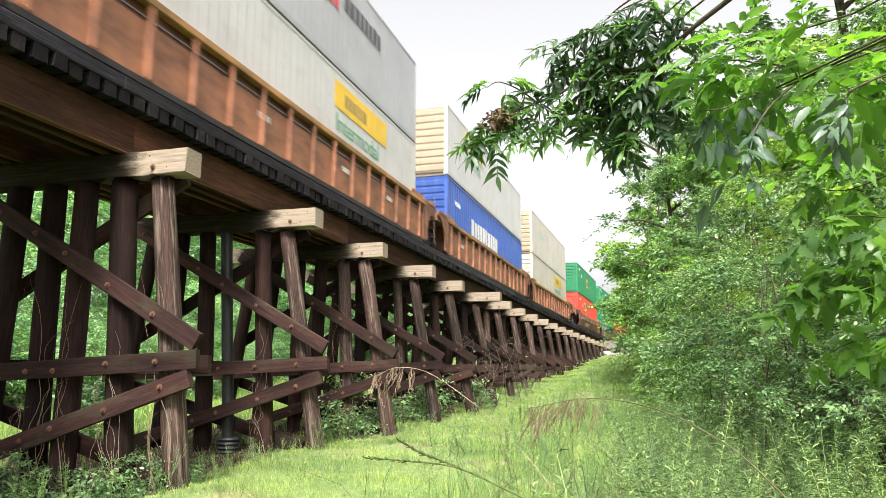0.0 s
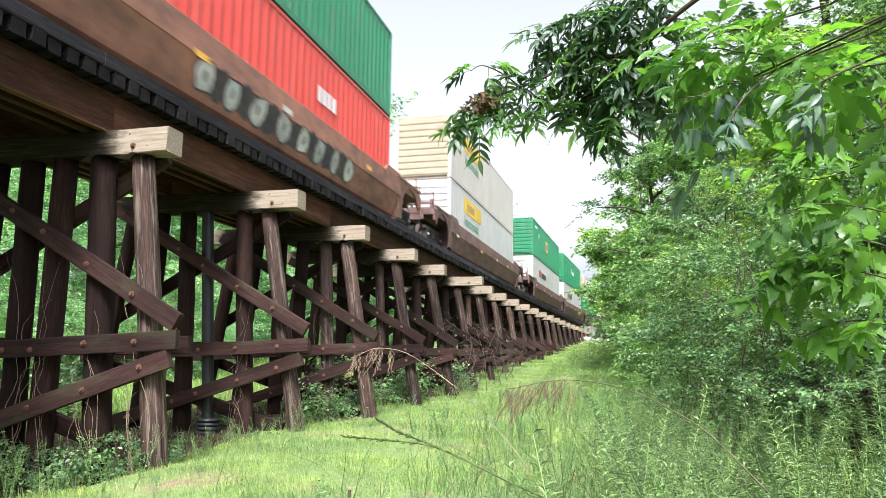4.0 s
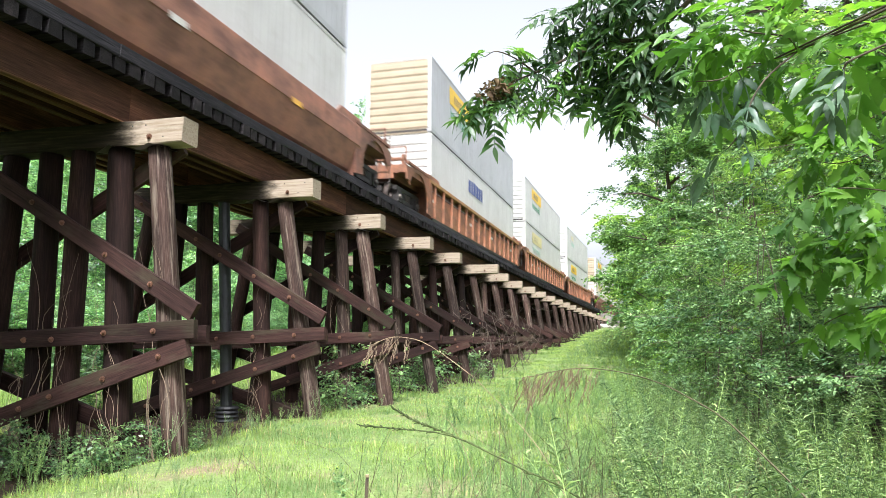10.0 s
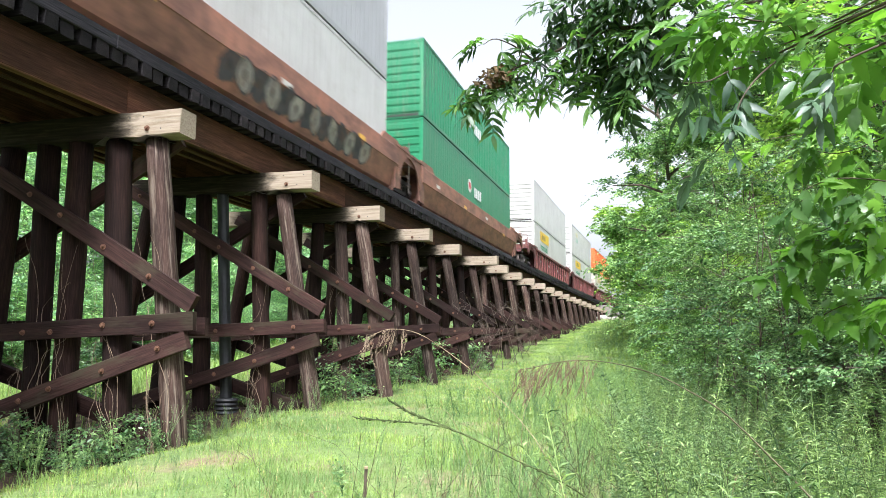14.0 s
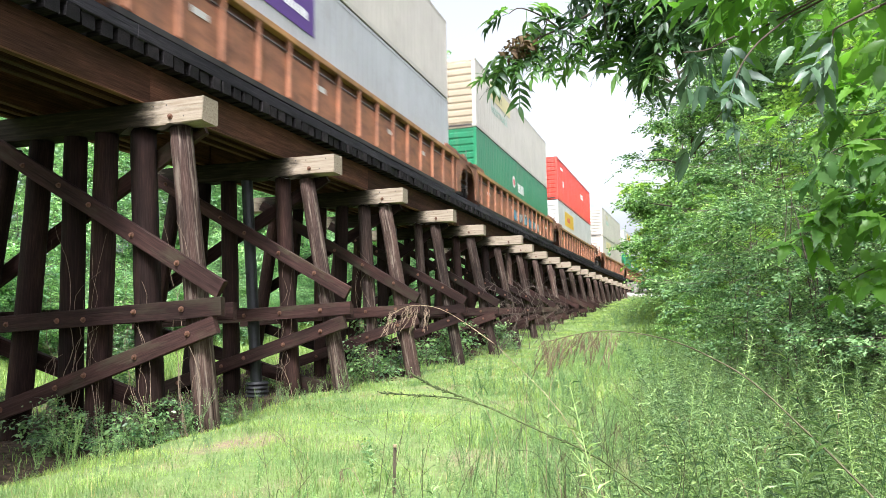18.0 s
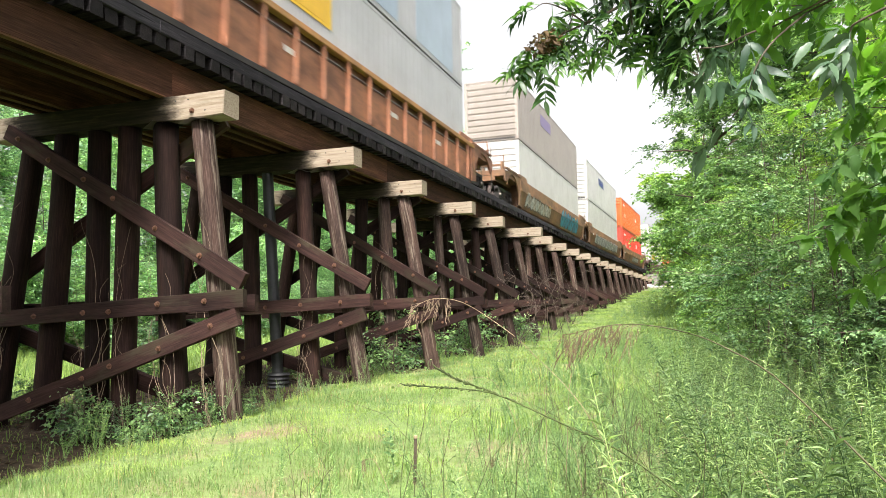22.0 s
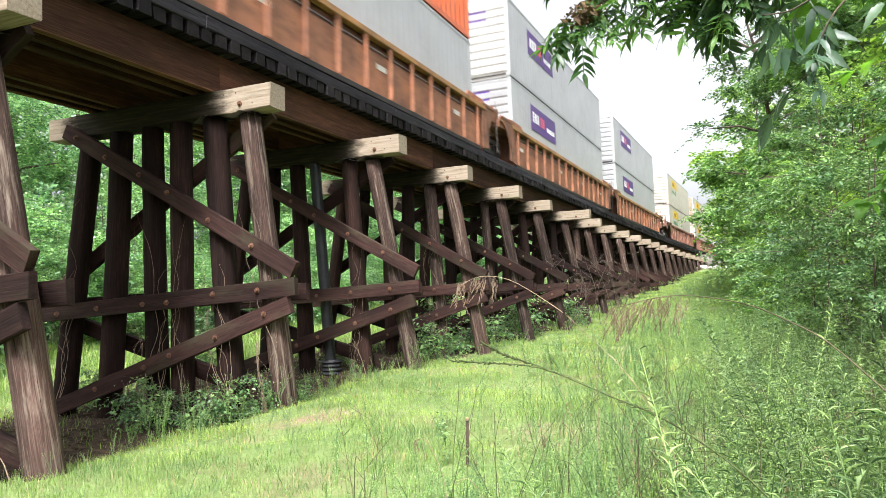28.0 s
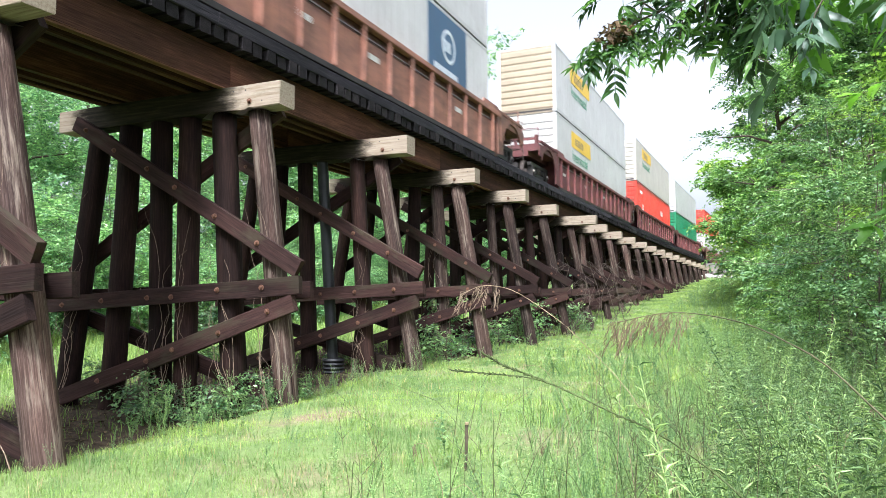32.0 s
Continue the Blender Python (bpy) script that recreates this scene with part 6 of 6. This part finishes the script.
def feathered_branch():
    """A dark drooping bough with long feathered leaves, hanging in front of the sky."""
    rnd = random.Random(8)
    b = thing("overhanging_branch", "dark drooping branch with feathered compound leaves", "branch", "overhanging branches")
    # mostly shade-darkened leaves for the inner bough, mostly lighter, lit ones for the tip
    dark = [compound(300 + i, 5, 0.17, 0.078, 0.0195, LEAF_NEAR if i == 3 else LEAF_NEAR_SHADED, 0.04, 56, 0.45, 0.0014) for i in range(4)]
    lit_leaves = [compound(310 + i, 5, 0.16, 0.072, 0.0190, LEAF_NEAR_SHADED if i == 3 else LEAF_NEAR, 0.04, 56, 0.45, 0.0014) for i in range(4)]
    bough(b, (0.56, 2.44, 3.00), 0.014)
    limb(b, [(0.56, 2.44, 3.00), (0.36, 2.69, 2.93), (0.19, 2.85, 2.87), (0.04, 3.00, 2.80), (-0.12, 3.05, 2.81), (-0.26, 3.06, 2.78), (-0.36, 3.06, 2.74), (-0.45, 3.06, 2.71), (-0.54, 3.06, 2.68), (-0.62, 3.06, 2.64)], 0.013, 0.002, "limb", 40)
    # twigs of the inner bough, then of the tip: their lines, the leaves on each, and how far these sag
    inner = ([(0.36, 2.69, 2.93), (0.20, 2.83, 3.02), (-0.02, 2.94, 3.06), (-0.16, 3.06, 3.03), (-0.29, 3.07, 3.00), (-0.35, 3.08, 2.96)],
             [(0.19, 2.85, 2.87), (0.05, 2.99, 2.94), (-0.09, 3.10, 2.96), (-0.24, 3.11, 2.92), (-0.31, 3.12, 2.87)],
             [(0.04, 3.00, 2.80), (0.01, 2.99, 2.69), (-0.02, 3.03, 2.62), (-0.05, 3.06, 2.56)],
             [(-0.12, 3.05, 2.81), (-0.15, 3.13, 2.73), (-0.14, 3.13, 2.66), (-0.12, 3.16, 2.60)],
             [(-0.03, 3.05, 2.82), (-0.07, 3.19, 2.74), (-0.08, 3.23, 2.66)],
             [(0.20, 2.83, 3.02), (0.08, 2.95, 2.98), (-0.05, 3.05, 2.90), (-0.16, 3.10, 2.84)],
             [(-0.02, 2.94, 3.06), (-0.08, 3.02, 2.98), (-0.16, 3.06, 2.93), (-0.22, 3.08, 2.86)],
             [(0.12, 2.92, 2.84), (0.08, 2.96, 2.78), (0.05, 3.02, 2.70)],
             [(0.25, 2.80, 2.97), (0.16, 2.93, 2.96), (0.05, 3.05, 2.93), (-0.05, 3.13, 2.88)],
             [(0.15, 2.81, 3.07), (0.03, 2.94, 3.05), (-0.11, 3.04, 3.07), (-0.21, 3.07, 3.00)],
             [(0.11, 2.92, 2.86), (0.08, 2.97, 2.74), (0.06, 3.01, 2.64)],
             [(-0.02, 2.93, 3.08), (-0.14, 3.05, 3.05), (-0.20, 3.16, 2.93), (-0.18, 3.21, 2.81)],
             [(0.04, 3.00, 2.80), (-0.08, 3.13, 2.75), (-0.13, 3.21, 2.68)])
    outer = ([(-0.26, 3.06, 2.78), (-0.26, 3.10, 2.70), (-0.24, 3.13, 2.64)],
             [(-0.36, 3.06, 2.74), (-0.35, 3.09, 2.68), (-0.37, 3.12, 2.60)],
             [(-0.45, 3.06, 2.71), (-0.53, 3.03, 2.77), (-0.61, 3.00, 2.80), (-0.66, 3.00, 2.78)],
             [(-0.54, 3.06, 2.68), (-0.52, 3.13, 2.76), (-0.51, 3.12, 2.80)],
             [(-0.62, 3.06, 2.64), (-0.67, 3.04, 2.65), (-0.70, 3.05, 2.63)],
             [(-0.62, 3.06, 2.64), (-0.65, 3.08, 2.60), (-0.65, 3.10, 2.56)],
             [(-0.54, 3.06, 2.68), (-0.52, 3.04, 2.63), (-0.55, 3.05, 2.58)],
             [(-0.45, 3.06, 2.71), (-0.45, 3.13, 2.68), (-0.46, 3.15, 2.64)])
    for lines, leaves, count, sag in ((inner, dark, 13, 1.0), (outer, lit_leaves, 7, 0.45)):
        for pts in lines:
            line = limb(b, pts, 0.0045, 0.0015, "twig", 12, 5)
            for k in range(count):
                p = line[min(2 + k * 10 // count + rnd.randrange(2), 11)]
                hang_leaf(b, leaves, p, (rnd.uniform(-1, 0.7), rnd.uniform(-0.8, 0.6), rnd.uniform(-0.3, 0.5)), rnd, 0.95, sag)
    nest = new("web_nest", None)
    nest.matrix_basis = Matrix.Translation((-0.62, 3.02, 2.63))
    tagged(nest, "brown clump of webbed dead leaves on a twig", "web nest")
    rng = np.random.default_rng(4)
    p = np.clip(rng.normal(0, 0.028, (170, 3)), -0.05, 0.05) * np.array([1.3, 1, 0.8])
    v, f = leaf_arrays(p, rng.normal(0, 1, p.shape), rng.normal(0, 1, p.shape), rng.uniform(0.018, 0.045, len(p)), 0.5)
    part("dead_leaves", raw_mesh("dead_leaves", v, f, DEAD), None, nest)
    return b, nest


def broad_branch(label, seed, lines, meshes, per, scale, down=0.4, first=2, step=1):
    rnd = random.Random(seed)
    b = thing("overhanging_branch", label, "branch", "overhanging branches")
    for pts in lines:
        bough(b, pts[0], 0.0024)
        line = limb(b, pts, 0.0024, 0.0012, "twig", 14)
        for p in line[first::step]:
            for _ in range(per):
                hang_leaf(b, meshes, p, (rnd.uniform(-1, 0.5), rnd.uniform(-0.8, 0.6), rnd.uniform(-0.5, 0.5)), rnd, scale, down)
    return b


bole = thing("tree", "slender tree trunk that carries the overhanging branches", "tree", m=pose(*BOLE, ground_z(*BOLE) - 0.1))
bm = bmesh.new()
tube(bm, curve_points([(0, 0, 0), (0.02, 0.01, 1.0), (-0.02, 0.0, 2.0), (0.03, -0.04, 3.6)], 14), 0.055, 0.018, 8)
part("trunk", bm, BARK, bole, soft=True)
SWAY = []                       # things that the wind moves, with their drift
SWAY.append((feathered_branch(), ((0, 0, 0, 0), (9, 0, 0, 0), (16, 0.015, 0.003, 0.018), (20, 0.057, 0.024, 0.03), (24, 0.06, 0.024, 0.012), (28, 0.042, 0.018, 0.033), (30, 0.132, 0.06, -0.006), (32, 0.132, 0.054, 0))))
# most of these leaves take the green with the backlight painted in
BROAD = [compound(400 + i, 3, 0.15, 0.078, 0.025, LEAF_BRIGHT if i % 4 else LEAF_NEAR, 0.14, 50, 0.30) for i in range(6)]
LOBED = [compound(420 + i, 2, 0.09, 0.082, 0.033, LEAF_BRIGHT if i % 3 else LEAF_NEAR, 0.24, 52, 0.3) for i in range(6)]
GLOSSY = [compound(440 + i, 2, 0.11, 0.095, 0.028, LEAF_GLOSS, 0.10, 44, 0.45) for i in range(3)]
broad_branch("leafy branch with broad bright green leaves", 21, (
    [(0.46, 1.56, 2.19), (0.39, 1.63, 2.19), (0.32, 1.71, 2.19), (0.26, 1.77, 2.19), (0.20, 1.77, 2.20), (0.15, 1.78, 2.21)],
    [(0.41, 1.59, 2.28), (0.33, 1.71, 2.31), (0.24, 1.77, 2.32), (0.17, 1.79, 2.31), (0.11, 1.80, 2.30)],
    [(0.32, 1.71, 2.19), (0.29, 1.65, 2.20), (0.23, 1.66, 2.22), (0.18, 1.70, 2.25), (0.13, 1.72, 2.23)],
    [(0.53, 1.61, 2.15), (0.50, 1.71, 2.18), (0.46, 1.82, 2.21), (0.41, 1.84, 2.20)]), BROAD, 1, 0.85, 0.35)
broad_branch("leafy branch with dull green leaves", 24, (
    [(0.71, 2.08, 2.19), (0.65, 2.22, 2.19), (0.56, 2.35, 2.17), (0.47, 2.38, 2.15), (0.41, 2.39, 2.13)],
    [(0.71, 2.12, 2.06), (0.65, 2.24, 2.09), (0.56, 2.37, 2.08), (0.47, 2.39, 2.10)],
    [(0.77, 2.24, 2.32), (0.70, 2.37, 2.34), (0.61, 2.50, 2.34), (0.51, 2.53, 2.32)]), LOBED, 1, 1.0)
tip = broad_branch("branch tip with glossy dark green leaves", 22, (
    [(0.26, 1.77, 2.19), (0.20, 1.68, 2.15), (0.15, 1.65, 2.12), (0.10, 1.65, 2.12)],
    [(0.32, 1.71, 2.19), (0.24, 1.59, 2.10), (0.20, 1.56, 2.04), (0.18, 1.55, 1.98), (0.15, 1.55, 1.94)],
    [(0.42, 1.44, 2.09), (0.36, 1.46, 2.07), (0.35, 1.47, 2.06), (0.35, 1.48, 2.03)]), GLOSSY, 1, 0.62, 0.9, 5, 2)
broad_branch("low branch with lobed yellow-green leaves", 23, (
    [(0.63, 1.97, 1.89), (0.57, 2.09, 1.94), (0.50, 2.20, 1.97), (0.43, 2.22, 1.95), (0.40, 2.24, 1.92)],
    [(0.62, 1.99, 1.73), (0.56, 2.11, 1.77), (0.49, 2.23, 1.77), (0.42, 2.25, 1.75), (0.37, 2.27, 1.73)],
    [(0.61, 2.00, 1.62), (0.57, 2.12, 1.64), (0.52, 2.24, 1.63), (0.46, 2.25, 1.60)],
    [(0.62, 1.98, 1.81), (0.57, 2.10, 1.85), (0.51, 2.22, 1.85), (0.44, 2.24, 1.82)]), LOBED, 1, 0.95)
SWAY.append(((tip,), ((0, 0, 0, 0), (9, 0, 0, 0), (16, -0.042, -0.011, -0.043), (20, -0.074, -0.027, -0.048), (24, -0.059, -0.024, -0.052), (28, -0.036, -0.018, -0.067), (30, -0.059, -0.024, 0.036), (32, -0.056, -0.022, 0.028))))


# ---- stalks and small things in the grass ----
def stalk(label, pts, r0, r1, mat, drop=0, seed=1, tuft=None, spikes=0):
    """A long arching grass stalk; drop: drooping seed strings at its tip; spikes: small spikelets along its outer part."""
    rnd = random.Random(seed)
    s = thing("grass_stalk", label, "grass stalk", "arching stalks")
    bm = bmesh.new()
    line = curve_points(pts, 30)
    tube(bm, line, r0, r1, 5)
    for i in range(spikes):
        p, q = line[29 - i * 20 // spikes], line[28 - i * 20 // spikes]
        p = p.lerp(q, rnd.random())
        d = (p - q).normalized()
        tube(bm, [p, p + d * 0.012 + Vector((rnd.uniform(-0.006, 0.006), rnd.uniform(-0.006, 0.006), rnd.uniform(-0.007, 0.007)))], 0.0034, 0.0012, 4)
    part("stem", bm, mat, s, soft=True)
    for i in range(drop):
        p = line[29 - int(rnd.uniform(0, 7))]
        bm = bmesh.new()
        l = rnd.uniform(0.05, 0.115)
        d = Vector((rnd.uniform(-0.9, 0.05), rnd.uniform(-0.3, 0.3), -1)).normalized()
        q = [p, p + d * l * 0.35 + Vector((rnd.uniform(-0.03, 0.02), 0, 0.012)), p + d * l]
        tube(bm, q, 0.0007, 0.0005, 3)
        for k in range(9):
            c = q[1].lerp(q[2], k / 8) + Vector((rnd.uniform(-0.004, 0.004), rnd.uniform(-0.004, 0.004), 0))
            tube(bm, [c, c + d * 0.006 + Vector((0.0015, 0, 0)), c + d * 0.013], 0.0017, 0.0005, 4)
        part("seed_string", bm, tuft or mat, s)
    return s


stalk("arching grass stalk with drooping brown seed head", [(0.66, 1.60, 0.25), (0.48, 1.68, 0.95), (0.22, 1.91, 1.30), (0.07, 2.03, 1.41), (-0.06, 2.14, 1.455), (-0.21, 2.18, 1.47), (-0.36, 2.21, 1.44)], 0.0028, 0.001, REED, 46, 3, SEED)
stalk("pale dry grass stalk with feathery tip", [(-0.05, 2.25, 0.1), (-0.18, 2.33, 0.8), (-0.33, 2.40, 1.16), (-0.54, 2.49, 1.37), (-0.63, 2.48, 1.45), (-0.79, 2.54, 1.54), (-0.89, 2.51, 1.56), (-0.95, 2.49, 1.54)], 0.0015, 0.0008, DRY, 16, 4, VINE)
stalk("green seed stalk lying over the grass", [(0.20, 1.75, 0.45), (0.14, 1.81, 0.79), (0.06, 1.92, 0.93), (-0.06, 2.00, 1.04), (-0.23, 2.11, 1.13), (-0.37, 2.15, 1.18), (-0.59, 2.19, 1.26), (-0.75, 2.16, 1.28), (-0.86, 2.12, 1.29)], 0.0026, 0.0022, STEM, spikes=90, seed=5)
stalk("green seed stalk lying over the grass", [(-0.37, 2.15, 1.18), (-0.59, 2.192, 1.262), (-0.70, 2.18, 1.30), (-0.78, 2.18, 1.34)], 0.0022, 0.0020, STEM, spikes=60, seed=6)
for i in range(46):
    r = random.Random(500 + i)
    x, y = r.uniform(-1.6, 1.0), r.uniform(2.2, 5.5)
    g = ground_z(x, y)
    h = r.uniform(0.55, 1.15)
    l = r.uniform(-0.5, 0.35)
    stalk("thin green weed stalk" if i % 3 else "thin dry weed stalk", [(x, y, g), (x + l * 0.25, y + r.uniform(-0.1, 0.1), g + h * 0.5), (x + l * 0.6, y, g + h * 0.85), (x + l, y, g + h * r.uniform(0.8, 1.0))], 0.0028, 0.001, STEM if i % 3 else DRY, 5 if i % 4 == 0 else 0, i, SEED)

def weed_stems():
    """Bare brown and green stems standing among the verge weeds."""
    rnd = random.Random(612)
    bm = bmesh.new()
    for i in range(300):
        x, y = rnd.gauss(0.1, 0.9), rnd.uniform(2.3, 10.0)
        if math.hypot(x, y) < 2.2:
            continue
        g, h = ground_z(x, y), rnd.uniform(0.4, 1.05)
        a, b = rnd.gauss(0, 0.18), rnd.gauss(0, 0.22)
        pts = [Vector((x, y, g)), Vector((x + a * 0.4, y, g + h * 0.5)), Vector((x + a + b * 0.4, y, g + h * 0.85)), Vector((x + a + b, y, g + h))]
        tube(bm, pts, 0.0028, 0.0008, 3)
        for k in range(rnd.randrange(4)):
            p = pts[1].lerp(pts[2], rnd.random())
            tube(bm, [p, p + Vector((rnd.uniform(-0.10, 0.10), rnd.uniform(-0.05, 0.05), rnd.uniform(0.05, 0.14)))], 0.0014, 0.0006, 3)
    tagged(new("weed_stems", to_mesh(bm, "weed_stems", REED)), "thin bare brown stems among the weeds", "weeds", kind="stuff")


weed_stems()


def tall_weeds():
    """Tall leafy plants with upright plumes of narrow leaves."""
    kinds = [raw_mesh("plume", *herb_mesh(640 + i, 1.25, 0.085, 0.14, WEED_PALE, per_m=115, rise=0.2, branches=i), WEED) for i in range(3)]
    for i, (x, y, s) in enumerate(((0.60, 2.55, 1.12), (0.42, 2.75, 0.95), (0.30, 3.05, 0.85), (0.78, 2.95, 1.05), (0.92, 3.3, 1.15), (0.55, 3.4, 0.95), (0.18, 3.3, 0.75), (1.1, 3.6, 1.2), (0.75, 3.9, 1.0), (0.35, 4.1, 0.85), (1.3, 4.3, 1.15), (0.95, 4.8, 1.0), (1.5, 5.2, 1.1), (0.5, 5.0, 0.9), (1.25, 5.9, 1.05))):
        t = thing("tall_weed", "tall weed with an upright plume of narrow leaves", "weed", "tall weeds by the thicket", m=pose(x, y, ground_z(x, y) - 0.02, rr.uniform(-7, 7), rr.uniform(-9, 9), rr.uniform(0, 360)) @ Matrix.Scale(s, 4))
        part("plume", kinds[i % 3], None, t)


tall_weeds()
YOUNG = [raw_mesh("young_plant", *herb_mesh(660 + i, 0.55, leaf, wide, WEED_PALE, per_m=46, rise=0.35, branches=i), WEED_PALE) for i, (leaf, wide) in enumerate(((0.075, 0.22), (0.060, 0.28), (0.085, 0.62)))]
for i, x, y, s in ((0, -3.22, 5.28, 0.85), (0, -3.10, 5.60, 0.95), (1, -3.36, 5.48, 0.7), (2, -2.54, 6.02, 0.9), (2, -1.9, 4.6, 0.5), (1, -4.3, 7.4, 0.8), (0, -1.5, 4.9, 0.7)):
    t = thing("young_plant", "upright young green plant in the grass strip", "weed", "young plants in the grass", m=pose(x, y, ground_z(x, y) - 0.02, 0, 0, 70 * i + 40 * x) @ Matrix.Scale(s, 4))
    part("leafy_stem", YOUNG[i], None, t)
stake = thing("stake", "thin rusty metal stake standing in the grass", "stake", m=pose(-2.36, 6.05, ground_z(-2.36, 6.05) - 0.1, 3, 2, 20))
bm = bmesh.new()
add_box(bm, -0.014, 0.014, -0.003, 0.003, 0, 0.52)
add_box(bm, -0.003, 0.003, -0.016, 0.0, 0, 0.52)
part("post", bm, STAKE, stake)
part("tip", box(-0.016, 0.016, -0.018, 0.005, 0.505, 0.528, 0.003), DRY, stake, "pale tip")


def vines():
    """Dead vines that climb the near piles."""
    for n, (k, i) in enumerate(((1, 0), (1, 2), (1, 3), (1, 4), (1, 5), (3, 4), (4, 4), (0, 5), (2, 4))):
        r = random.Random(700 + n)
        v = thing("dead_vine", "tangle of dead brown vines climbing a post", "vine", "dead vines")
        y0 = Y1 + (k - 1) * BAY
        for s in range(6):
            pts = []
            top = r.uniform(1.2, 3.6)
            ph = r.uniform(0, 6)
            for t in np.linspace(0, 1, 9):
                z = -0.25 + top * t
                x = FEET[i] + (TOPS[i] - FEET[i]) * (z + 0.25) / (CAP_TOP - 0.36 + 0.25) + 0.23 * math.sin(ph + t * r.uniform(1, 4)) + r.uniform(-0.04, 0.04)
                pts.append(on_line(y0, x, z).translation + Vector((0, -0.04 - r.uniform(0, 0.07), 0)))
            bm = bmesh.new()
            tube(bm, curve_points(pts, 22), r.uniform(0.003, 0.008), 0.0015, 5)
            part("stem", bm, VINE, v)


vines()
dead = thing("dead_branches", "bare twisting dead branches beside the posts", "branch")
for i in range(16):
    r = random.Random(800 + i)
    y = r.uniform(24, 40)
    p = on_line(y, 2.5 + r.uniform(-0.3, 0.8), ground_z(-6, y)).translation
    q = p + Vector((r.uniform(-0.8, 1.0), r.uniform(-1, 1), r.uniform(1.0, 2.6)))
    m = p.lerp(q, 0.5) + Vector((r.uniform(-0.5, 0.5), 0, r.uniform(0, 0.5)))
    e = q + Vector((r.uniform(-0.9, 0.9), 0, r.uniform(-0.6, 0.2)))
    bm = bmesh.new()
    line = curve_points([p, m, q, e], 14)
    tube(bm, line, 0.014, 0.004, 5)
    stem = part("branch", bm, DEADWOOD, dead)
    for k in range(4, 13):
        a = line[k]
        b = a + Vector((r.uniform(-0.5, 0.5), r.uniform(-0.3, 0.3), r.uniform(-0.2, 0.5)))
        c = b + Vector((r.uniform(-0.35, 0.35), r.uniform(-0.2, 0.2), r.uniform(-0.3, 0.2)))
        bm = bmesh.new()
        tube(bm, [a, b, c], 0.007, 0.002, 3)
        part("twig", bm, DEADWOOD, stem)


def litter():
    """Dry leaves and sticks on the bare soil under the trestle."""
    rng = np.random.default_rng(33)
    n = 5200
    x, y = rng.uniform(-13, -6.3, n), rng.uniform(3.2, 26, n)
    p = np.stack([x, y, np.array([ground_z(a, b) for a, b in zip(x, y)]) + 0.012], 1)
    a = rng.uniform(0, math.tau, n)
    v, f = leaf_arrays(p, np.stack([np.cos(a), np.sin(a), rng.normal(0, 0.2, n)], 1), rng.normal(0, 0.35, (n, 3)) + np.array([0, 0, 1]), rng.uniform(0.05, 0.13, n), 0.4)
    tagged(new("leaf_litter", raw_mesh("leaf_litter", v, f, DEAD)), "brown dry leaf litter on the soil", "leaf litter", kind="stuff")


litter()
for i in range(9):
    r = random.Random(900 + i)
    bm = bmesh.new()
    bmesh.ops.create_icosphere(bm, subdivisions=2, radius=0.5)
    for v in bm.verts:
        v.co *= 1 + 0.35 * noise.noise(v.co * 2.2 + Vector((i, 0, 0)))
        v.co.z *= 0.6
    y = 88 + r.uniform(0, 5)
    m = on_line(y, r.uniform(0.5, 4.5), 0)
    p = m.translation
    rock = new("rock", to_mesh(bm, "rock", ROCK))
    rock.matrix_basis = pose(p.x, p.y, ground_z(p.x, p.y) + 0.12, 0, 0, r.uniform(0, 360)) @ Matrix.Scale(r.uniform(0.8, 1.6), 4)
    tagged(rock, "pale grey rock at the end of the trestle", "rock", "rocks by the abutment")

motions()
